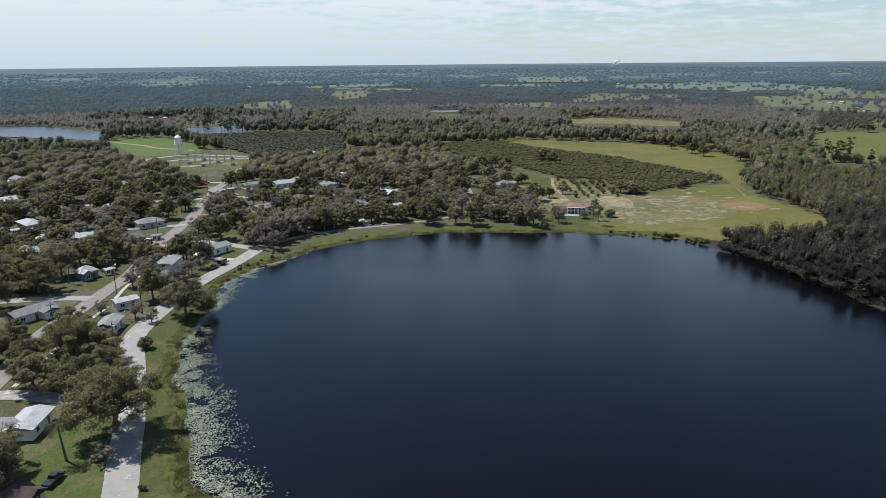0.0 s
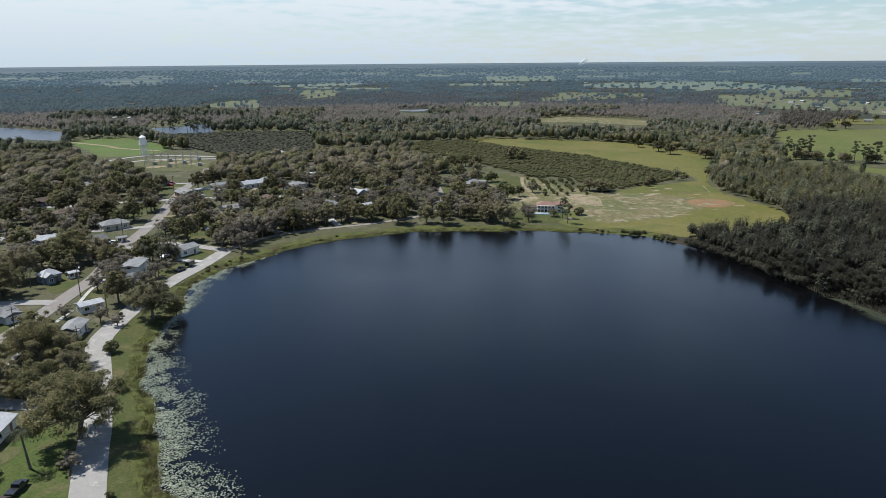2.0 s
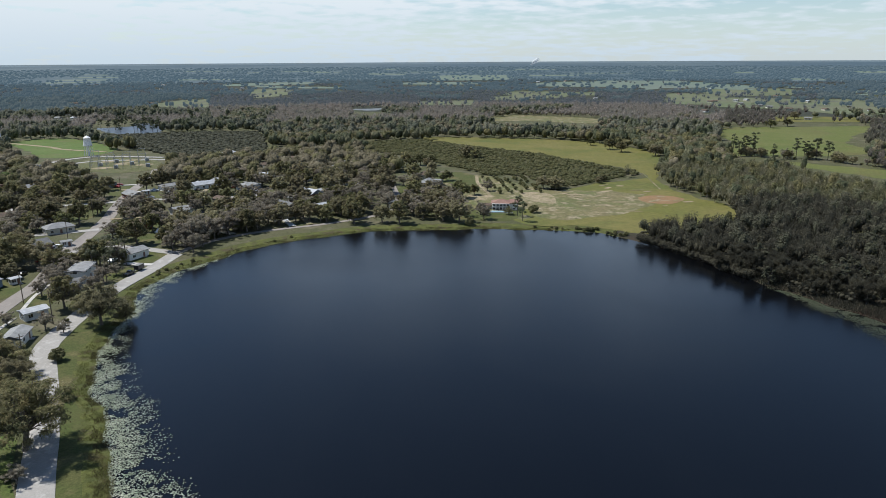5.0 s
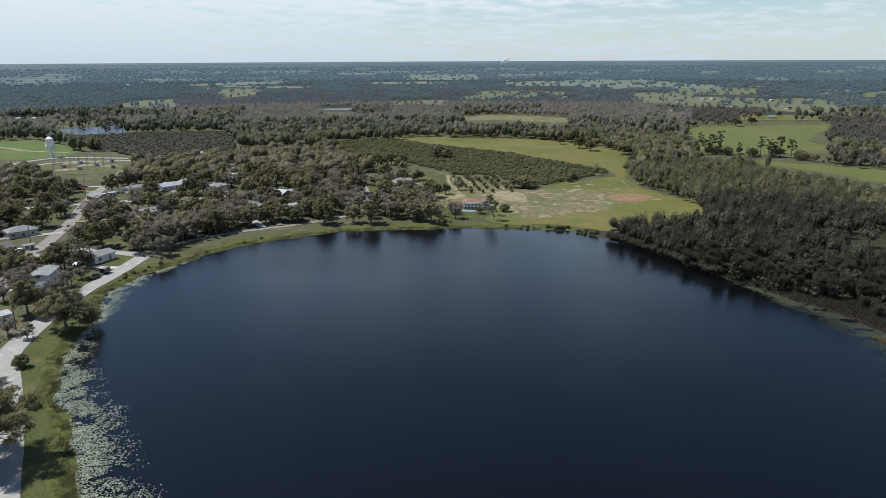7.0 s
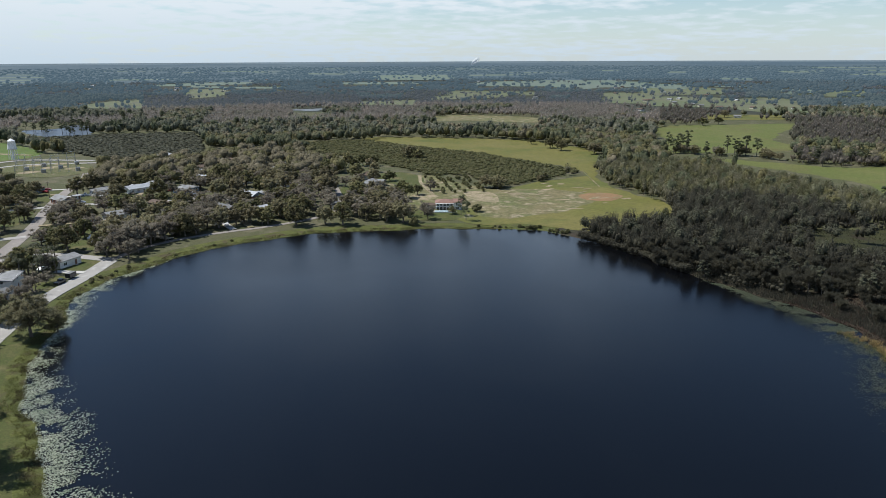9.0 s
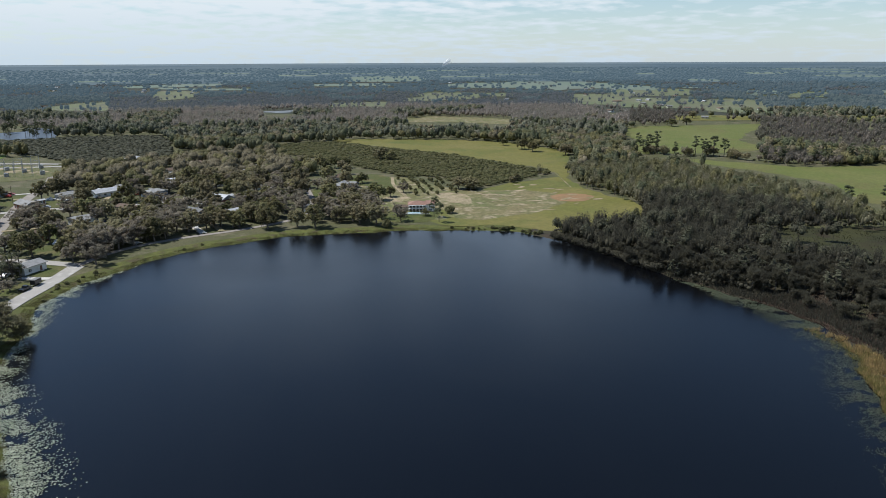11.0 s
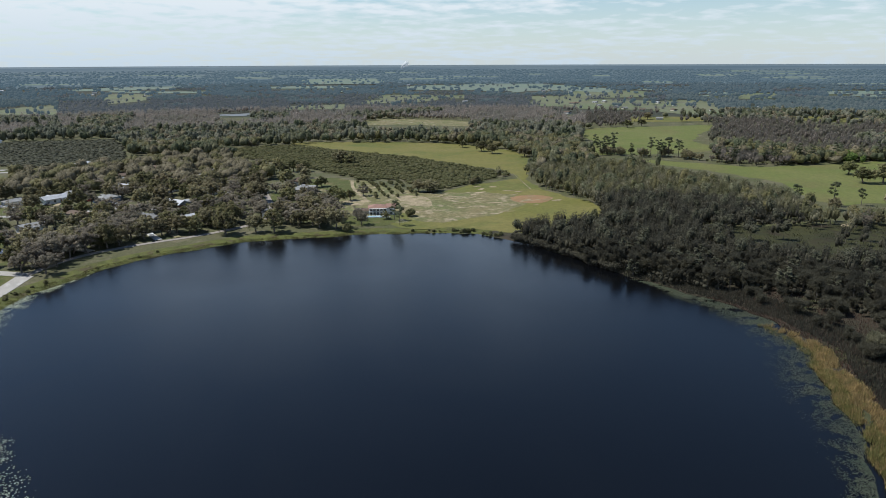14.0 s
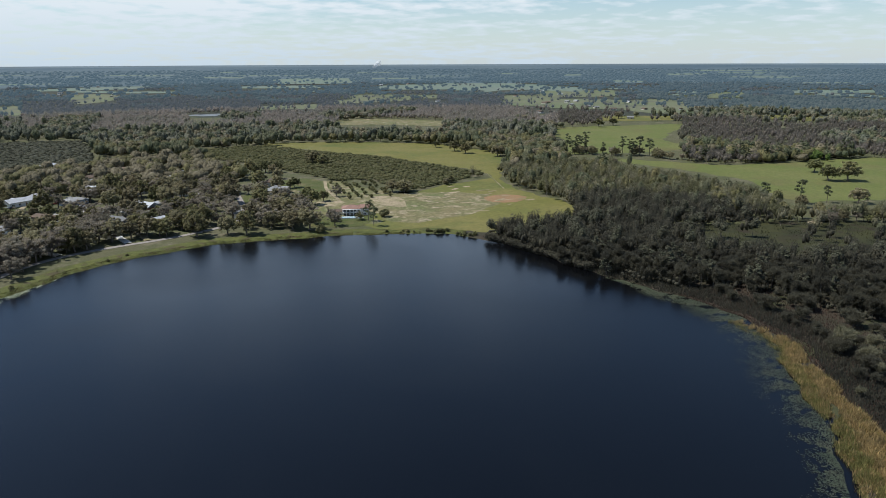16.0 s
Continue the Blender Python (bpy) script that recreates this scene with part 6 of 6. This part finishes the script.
EAST = [(340, 345), (322, 262), (312, 232), (286, 208), (236, 222), (226, 212), (222, 190), (218, 160), (216, 130), (214, 100), (250, 40), (330, 20), (420, 60), (440, 120), (420, 165), (470, 210), (480, 285), (430, 330), (380, 345)]
MARSH_GLADE = [(300, 168), (335, 156), (396, 104), (345, 74), (293, 100), (280, 131)]
x, y = scatter(lambda d: 4.1, radians(36), radians(84), 190, 560, R3)
ok = inside(x, y, EAST) & (offshore(x, y) > np.interp(y, [60, 95, 115, 135, 150], [30, 24, 10, 0.5, -1.5])) & ~inside(x, y, BIGFIELD)
ok &= ~inside(x, y, MARSH_GLADE) | (R3.uniform(0, 1, len(x)) < 0.08)
ok &= clear_view(x, y, 1.12)
x, y = x[ok], y[ok]
d = np.hypot(x, y)
dry = x > np.interp(y, [130, 170, 200, 230, 245, 250], [350, 362, 368, 350, 312, 280])      # trees outside the cloud shade, which is put into darker colours
thin = R3.uniform(0, 1, len(x)) < 0.88
x, y, d, dry = x[thin], y[thin], d[thin], dry[thin]
order = np.argsort(d)
for i in order[:270]:
    kind = SWAMP_TREES[int(R3.integers(0, 3))] if dry[i] else SHADED_TREES[int(R3.choice([0, 1, 2, 3, 2, 3, 0, 2, 3, 4]))]
    put(kind, x[i], y[i], R3.uniform(0, 6.28), R3.uniform(0.7, 1.05))
far = order[270:]
fl = dry[far]
evergreen = R3.uniform(0, 1, len(far)) < 0.12
leafy = R3.uniform(0, 1, len(far)) < 0.5
for these, mats, words in ((fl & ~evergreen, (SWAMP, SWAMP_LEAF, SWAMP_LEAF), "half-bare olive-grey swamp wood"), (~fl & ~evergreen, (SHADEWOOD, SHADETWIG), "dark leafless swamp wood")):
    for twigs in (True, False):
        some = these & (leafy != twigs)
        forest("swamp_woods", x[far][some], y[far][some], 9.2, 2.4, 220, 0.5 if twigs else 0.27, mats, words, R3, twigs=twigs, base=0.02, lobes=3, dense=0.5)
ux, uy = scatter(lambda d: 3.6, radians(36), radians(86), 150, 400, R3)
# undergrowth stays inside the edge of the painted shade
bush = inside(ux, uy, EAST) & (offshore(ux, uy) > np.interp(uy, [60, 95, 115, 135, 150], [30, 24, 10, 0.0, -0.8])) & ~inside(ux, uy, BIGFIELD) & ~inside(ux, uy, MARSH_GLADE) & (ux < np.interp(uy, [130, 170, 200, 230, 250], [350, 362, 368, 340, 290]))
forest("undergrowth", ux[bush], uy[bush], 3.6, 2.2, 48, 0.38, (SHADETWIG, SHADEWOOD, SHADETWIG), "grey-brown undergrowth of the swamp wood in painted cloud shade", R3, twigs=True, base=0.0, lobes=2, dense=0.6)
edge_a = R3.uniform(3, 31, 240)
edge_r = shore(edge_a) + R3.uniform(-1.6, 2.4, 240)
forest("undergrowth", CX + edge_r * np.cos(np.radians(edge_a)), CY + edge_r * np.sin(np.radians(edge_a)), 2.6, 1.5, 110, 0.24, (SHADEWOOD, SHADETWIG), "brush leaning over the water's edge in painted cloud shade", R3, base=0.0, lobes=2, dense=0.5)
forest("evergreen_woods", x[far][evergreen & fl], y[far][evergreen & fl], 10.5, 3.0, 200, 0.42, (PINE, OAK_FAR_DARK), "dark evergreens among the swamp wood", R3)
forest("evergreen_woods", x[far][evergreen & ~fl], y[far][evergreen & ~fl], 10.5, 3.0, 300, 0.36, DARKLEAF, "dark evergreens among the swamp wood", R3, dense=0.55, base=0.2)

# ---- woods out to the skyline ----
R4 = np.random.default_rng(44)


def patch(x, y, size, seed):
    """Slow random variation over the plan, 0 to 1."""
    g = np.random.default_rng(seed)
    s = np.zeros(np.shape(x))
    for k in range(7):
        a, ph = g.uniform(0, 6.28), g.uniform(0, 6.28)
        f = (0.6 + 0.25 * k) / size
        s += np.sin((x * math.cos(a) + y * math.sin(a)) * f * 6.28 + ph + 1.3 * np.sin((x * math.sin(a) - y * math.cos(a)) * f * 3.1))
    return 0.5 + s / 9


def woods(d0, d1, across, along, count, size, tall, mats=None, lobes=3):
    x, y = scatter(across, radians(-14), radians(82), d0, d1, R4, along)
    d, a = np.hypot(x, y), np.degrees(np.arctan2(x, y))
    ok = open_ground(x, y) & ~inside(x, y, EAST)
    ok &= (d > edge_of_town(a)) & ~inside(x, y, CLEARING)
    ok &= ~inside(x, y, GROVE)
    x, y, d, a = x[ok], y[ok], d[ok], a[ok]
    p, q = patch(x, y, 330, 3), patch(x, y, 140, 4)
    bare = ((d > 880) & (d < 1650) & (a > 12) & (a < 58) & (p > 0.22)) | ((a > 55) & (d > 560) & (d < 1000) & (p > 0.3)) | ((d > 1650) & (p > 0.72)) | ((a < 12) & (d > 880) & (d < 1300) & (p > 0.5))
    pine = ~bare & ((q + 0.3 * p > 0.68) | (a < 13))
    oak = ~bare & ~pine
    if mats is None:
        # north woods take the lit copy, eastern woods the shaded one
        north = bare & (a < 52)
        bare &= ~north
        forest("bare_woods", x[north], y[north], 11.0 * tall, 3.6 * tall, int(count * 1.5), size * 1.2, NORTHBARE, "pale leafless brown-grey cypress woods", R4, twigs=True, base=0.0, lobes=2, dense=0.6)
    # beyond 700 m the haze-paled pine takes over
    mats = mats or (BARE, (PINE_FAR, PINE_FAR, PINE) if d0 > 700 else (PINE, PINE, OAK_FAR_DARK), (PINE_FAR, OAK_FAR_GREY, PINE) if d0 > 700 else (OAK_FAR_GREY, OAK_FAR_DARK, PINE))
    wide = np.clip((across(d) + 0 * d) / (7.2 if d0 < 1200 else 4.8), 0.62, None)
    forest("bare_woods", x[bare], y[bare], 11.0 * tall, 3.6 * tall * wide[bare], int(count * 1.5), size * 1.2, mats[0], "leafless brown-grey cypress woods", R4, twigs=True, base=0.0, lobes=2, dense=0.6)
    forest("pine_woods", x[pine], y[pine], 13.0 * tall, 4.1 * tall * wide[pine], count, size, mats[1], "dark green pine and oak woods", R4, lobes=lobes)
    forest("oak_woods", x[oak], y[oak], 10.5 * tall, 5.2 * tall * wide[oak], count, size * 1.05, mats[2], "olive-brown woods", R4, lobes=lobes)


def edge_of_town(a):
    return np.interp(a, [-15, 8, 16, 20, 24, 28, 31, 36, 50, 60, 82], [700, 690, 670, 650, 640, 600, 560, 520, 380, 360, 380])


woods(380, 720, lambda d: 7.2, lambda d: 9.0, 150, 0.5, 0.95)
woods(720, 1200, lambda d: 6.4, lambda d: 16.0, 70, 0.8, 1.0)
# from here out the woods carry haze as a glow
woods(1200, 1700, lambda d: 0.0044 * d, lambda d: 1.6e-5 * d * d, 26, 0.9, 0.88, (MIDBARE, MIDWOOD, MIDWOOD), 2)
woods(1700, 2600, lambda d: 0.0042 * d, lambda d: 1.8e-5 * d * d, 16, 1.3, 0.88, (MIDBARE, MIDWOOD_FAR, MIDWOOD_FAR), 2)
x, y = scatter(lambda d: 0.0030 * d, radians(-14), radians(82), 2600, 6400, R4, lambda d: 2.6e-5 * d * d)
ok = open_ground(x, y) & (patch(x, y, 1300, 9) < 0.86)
forest("distant_woods", x[ok], y[ok], 11, 0.0024 * np.hypot(x[ok], y[ok]), 12, 2.4, FARWOOD, "distant woods with haze put into their glow", R4, lobes=1)

# citrus rows: the old orchard, the grove by the far town, the young trees by the villa
rows, lines = np.meshgrid(np.arange(-165, 165, 3.4), np.arange(-50, 50), indexing="ij")
u, w = rows.ravel(), lines.ravel() * 5.6
c, s = math.cos(radians(-75)), math.sin(radians(-75))
x, y = 310 + u * c - w * s + R4.normal(0, 0.5, len(u)), 470 + u * s + w * c + R4.normal(0, 0.4, len(u))
ok = inside(x, y, ORCHARD) & (R4.uniform(0, 1, len(x)) < 0.95) & ~inside(x, y, [(262, 400), (230, 345), (262, 328), (285, 345), (285, 390)])
forest("orchard_trees", x[ok], y[ok], 2.3, 2.3, 100, 0.36, CITRUS, "rows of round dark green citrus trees", R4, base=0.02, lobes=1, dense=0.8)
x, y = scatter(lambda d: 4.0, radians(-4), radians(22), 590, 880, R4)
ok = inside(x, y, GROVE)
forest("orchard_trees", x[ok], y[ok], 2.1, 2.9, 24, 0.45, DARKLEAF, "dark citrus grove beyond the town", R4, base=0.02, lobes=1)
fresh = R4.normal(0, 4, (14, 2))
forest("spring_trees", fresh[:, 0] + 613, fresh[:, 1] * 1.5 + 214, 7.5, 3.2, 220, 0.6, SPRING, "fresh green trees at the edge of the bare wood", R4)
forest("spring_trees", fresh[:3, 0] * 0.5 - 23, fresh[:3, 1] + 533, 8.0, 4.0, 500, 0.5, SPRING, "fresh green trees between the streets", R4)
SAPLING = shrub(2.8, 2.6, 420, R4, "young round citrus tree in a row", CITRUS)
MODELS.append(SAPLING)
for i in range(5):
    for j in range(11):
        px, py = 238 + i * 5.6 + j * 2.3, 340 + j * 5.2 - i * 2.6
        if R4.uniform() < 0.8:
            put(SAPLING, px + R4.normal(0, 0.5), py + R4.normal(0, 0.5), R4.uniform(0, 6.28), R4.uniform(0.75, 1.3))

# ---- lily pads, reeds, bank grass ----


def pads(name, count, a0, a1, inner, outer, mat, label, rng, size=(0.06, 0.14), thin=1.0):
    """Floating round leaves between the shore and an outer line, thinning outwards in drifts."""
    a = rng.uniform(a0, a1, count * 3)
    t = rng.uniform(0, 1, count * 3) ** 1.15
    w = outer(a)
    r = shore(a) - (inner + t * (w - inner))
    x, y = CX + r * np.cos(np.radians(a)), CY + r * np.sin(np.radians(a))
    clump = patch(x, y, 14, 61) * 0.6 + patch(x, y, 5, 62) * 0.4
    keep = rng.uniform(0, 1, len(a)) < thin * np.clip(1.1 - 1.12 * t, 0.05, 1) ** 1.4 * np.clip(4.0 * (clump - 0.30), 0.03, 1)
    x, y = x[keep][:count], y[keep][:count]
    n = len(x)
    s = rng.uniform(*size, n)
    k = np.arange(6) * 2 * math.pi / 6
    turn = rng.uniform(0, 6.28, n)[:, None]
    tilt = rng.normal(0, 0.02, (n, 2))
    px, py = np.cos(k + turn) * s[:, None], np.sin(k + turn) * s[:, None]
    z = 0.03 + np.abs(px * tilt[:, :1] * 4 + py * tilt[:, 1:] * 4) + rng.uniform(0, 0.02, n)[:, None]
    v = np.stack([x[:, None] + px, y[:, None] + py, z], -1).reshape(-1, 3)
    b = np.arange(n)[:, None] * 6
    f = np.concatenate([b + np.array([[0, i, i + 1]]) for i in range(1, 5)])
    return tagged(mesh_object(name, v, f, mat), label, "lily pads", kind="stuff")


pads("lily_pads", 21000, 110, 202, -0.9, lambda a: np.interp(a, [110, 114, 117, 121, 126, 131, 135, 138, 141, 146, 152, 160, 171, 187, 200], [1.5, 2.5, 4.5, 7, 10.6, 11.2, 8.5, 5, 3, 7, 9.5, 12.5, 13, 13.5, 13]), LILY, "pale green lily pads floating along the shore", R4, size=(0.08, 0.19), thin=1.4)
pads("lily_pads", 1600, 55, 114, -0.6, lambda a: 1.6 + 0 * a, LILY_DARK, "narrow fringe of water plants at the bank", R4)
pads("lily_pads", 17000, -32, -2, 0.6, lambda a: np.interp(a, [-30, -25, -15, -8, -2], [16, 16, 9, 5, 3]), LILY_DARK, "dull green lily pads along the marsh", R4, size=(0.06, 0.14), thin=1.5)
pads("lily_pads", 16000, -100, -30, 2.5, lambda a: np.interp(a, [-80, -60, -40, -25, -15, -8, -2], [10, 15, 17, 16, 9, 4, 2]), LILY_DARK, "sparse dull green lily pads beside the reeds", R4, size=(0.06, 0.14), thin=1.5)


def blades(name, a, r, height, width, mat, label, rng, category):
    """Upright blades of grass or reed on the bank."""
    x, y = CX + r * np.cos(np.radians(a)), CY + r * np.sin(np.radians(a))
    off = r - shore(a)
    z = np.interp(off, [-4, -1, 0.6, 2.5, 5, 9], [-0.7, -0.15, 0.12, 0.42, 0.68, 0.8])
    n = len(x)
    h = height * rng.uniform(0.55, 1.25, n)
    t = rng.uniform(0, 6.28, n)
    lean = rng.normal(0, 0.25, (n, 2)) * h[:, None]
    w = width * rng.uniform(0.7, 1.4, n)
    foot = np.stack([x, y, z - 0.1], -1)
    e = np.stack([np.cos(t) * w, np.sin(t) * w, 0 * w], -1)
    v = np.stack([foot - e, foot + e, foot + np.stack([lean[:, 0], lean[:, 1], h], -1)], 1).reshape(-1, 3)
    return tagged(mesh_object(name, v, np.arange(3 * n).reshape(n, 3), mat), label, category, kind="stuff")


tufts, per = 6200, 20
a = R4.uniform(-88, -32, tufts)
t = R4.uniform(0, 1, tufts) ** 1.1
r = shore(a) + np.interp(a, [-88, -75, -69, -61, -52, -45, -37, -27], [0, -0.5, -2.5, -2.0, -1.5, -5, -6, -8]) + np.interp(a, [-88, -70, -61, -50, -40, -35, -27], [15, 11, 8.5, 6.5, 8, 6, 2.0]) * t
tall = R4.uniform(0.7, 1.5, tufts) * (0.6 + 0.8 * patch(CX + r * np.cos(np.radians(a)), CY + r * np.sin(np.radians(a)), 6, 93))
thick = patch(CX + r * np.cos(np.radians(a)), CY + r * np.sin(np.radians(a)), 9, 94) > 0.3
thick &= R4.uniform(0, 1, tufts) < np.interp(a, [-50, -36], [1.0, 0.15])
a, t, r, tall = a[thick], t[thick], r[thick], tall[thick]
tufts = len(a)
green = R4.uniform(0, 1, tufts) < np.where(t < 0.4, 0.7, 0.12)
for these, mat, words in ((green, REED_GREEN, "green reeds standing in the shallows"), (~green, REED, "tall dry golden reeds along the shore")):
    m = int(these.sum()) * per
    blades("reeds", np.repeat(a[these], per) + R4.normal(0, 0.22, m), np.repeat(r[these], per) + R4.normal(0, 0.4, m), np.repeat(tall[these], per), 0.10, mat, words, R4, "reeds")
n = 16000
a = R4.uniform(146, 205, n)
r = shore(a) - 1.0 + np.interp(a, [146, 165, 205], [2.0, 3.0, 5.0]) * R4.uniform(0, 1, n)
ok = patch(CX + r * np.cos(np.radians(a)), CY + r * np.sin(np.radians(a)), 12, 91) > 0.45
blades("dead_reeds", a[ok], r[ok], 0.42, 0.06, RUSH, "brown dead reeds at the water's edge", R4, "reeds")
n = 14000
a = R4.uniform(62, 146, n)
r = shore(a) - 0.7 + 4.5 * R4.uniform(0, 1, n) ** 1.2
ok = patch(CX + r * np.cos(np.radians(a)), CY + r * np.sin(np.radians(a)), 9, 98) > 0.5
blades("dead_grass", a[ok], r[ok], 0.45, 0.07, RUSH, "brown dead grass at the water's edge", R4, "grass")
n = 26000
a = R4.uniform(-86, -18, n)
r = shore(a) + np.interp(a, [-86, -65, -45, -34, -26], [12, 8, 3.5, 0, -1]) + 30 * R4.uniform(0, 1, n) ** 1.4
blades("brush", a, r, 0.7, 0.12, BRUSH, "low russet brush behind the reeds", R4, "brush")
n = 56000
a = R4.uniform(45, 205, n)
r = shore(a) - 0.8 + np.interp(a, [45, 70, 125, 150, 205], [2.5, 4, 5, 5, 5]) * R4.uniform(0, 1, n) ** 1.3
ok = patch(CX + r * np.cos(np.radians(a)), CY + r * np.sin(np.radians(a)), 7, 96) > 0.42
blades("bank_grass", a[ok], r[ok], 0.36, 0.07, TUFT, "rank green grass on the lake's bank", R4, "grass")
n = 24000
a = R4.uniform(-84, 8, n)
r = shore(a) + np.interp(a, [-84, -45, -30, -20, 8], [10, 6, 1.5, 0.3, -0.5]) + 14 * R4.uniform(0, 1, n)
blades("marsh_grass", a, r, 1.2, 0.14, SHADEWOOD, "brown marsh grass under the swamp trees", R4, "grass")
n = 9000
x, y = R4.uniform(275, 398, n), R4.uniform(72, 170, n)
ok = inside(x, y, [(300, 168), (335, 156), (396, 104), (345, 74), (293, 100), (280, 131)]) & (patch(x, y, 22, 81) > 0.45)
a, r = np.degrees(np.arctan2(y[ok] - CY, x[ok] - CX)), np.hypot(x[ok] - CX, y[ok] - CY)
blades("glade_grass", a, r, 0.9, 0.12, GLADE, "tufts of marsh grass in the glade", R4, "grass")
# pale willows in the open marsh, outside the painted cloud shade
for x0, y0, k in ((208.5, 59, 1.0), (202, 50, 0.8), (214, 52, 0.7), (196, 45, 0.6)):
    put(WILLOWS[0], x0, y0, k * 5, k, 0.9, "large pale olive willow shrub in the open marsh")
# shrubs along the wet edges
for i in range(110):
    a = R4.uniform(-82, -20)
    r = float(shore(a)) + R4.uniform(10, 48) * (1.0 if a < -40 else 0.7)
    put(WILLOWS[i % 2 if a < -58 else 2 + i % 2], CX + r * math.cos(radians(a)), CY + r * math.sin(radians(a)), R4.uniform(0, 6.28), R4.uniform(0.4, 0.95), 0.9, "pale grey-green willow shrub behind the reeds" if a < -58 else "willow shrub in painted cloud shade behind the reeds")
for i in range(30):
    a = R4.uniform(30, 52)
    r = float(shore(a)) + R4.uniform(0.5, 3.5)
    put(SHRUBS[i % 2], CX + r * math.cos(radians(a)), CY + r * math.sin(radians(a)), R4.uniform(0, 6.28), R4.uniform(0.35, 0.9), 1.1, "dark waterside shrub at the pasture's edge")
for i in range(14):
    a = R4.uniform(96, 135)
    r = float(shore(a)) + R4.uniform(2, 6)
    put(SHRUBS[i % 2], CX + r * math.cos(radians(a)), CY + r * math.sin(radians(a)), R4.uniform(0, 6.28), R4.uniform(0.3, 0.7), 1.0, "dark shrub on the grassy bank")

# dark trees standing in the far pond
for i in range(64):
    px, py = R4.uniform(62, 138), R4.uniform(826, 985)
    if inside(px, py, CYPRESS_POND):
        put(PINES[i % 3], px, py, R4.uniform(0, 6.28), R4.uniform(0.4, 0.8), 1.0, "dark cypress standing in the far pond")

# a thin plume of smoke on the skyline
az = radians(37.3)
foot = np.array([4300 * math.sin(az), 4300 * math.cos(az), 38.0])
side = np.array([math.cos(az), -math.sin(az), 0])
plume = thing("smoke_plume", "thin white plume of smoke on the skyline", "smoke")
for k in range(3):
    line = [foot + side * (4.2 * s * s + 3 * k * s - 4 * k) + np.array([0, 0, 11.0 * s + 1.2 * k]) for s in np.linspace(0, 3.2 - 0.5 * k, 8)]
    smooth(mesh_object("wisp", *tube(line, np.linspace(2.5, 17 - 3 * k, 8), 10), SMOKE, plume))

# the patterns of the repeated plants are not needed any more
for ob in MODELS:
    for o in (*ob.children_recursive, ob):
        bpy.data.objects.remove(o)
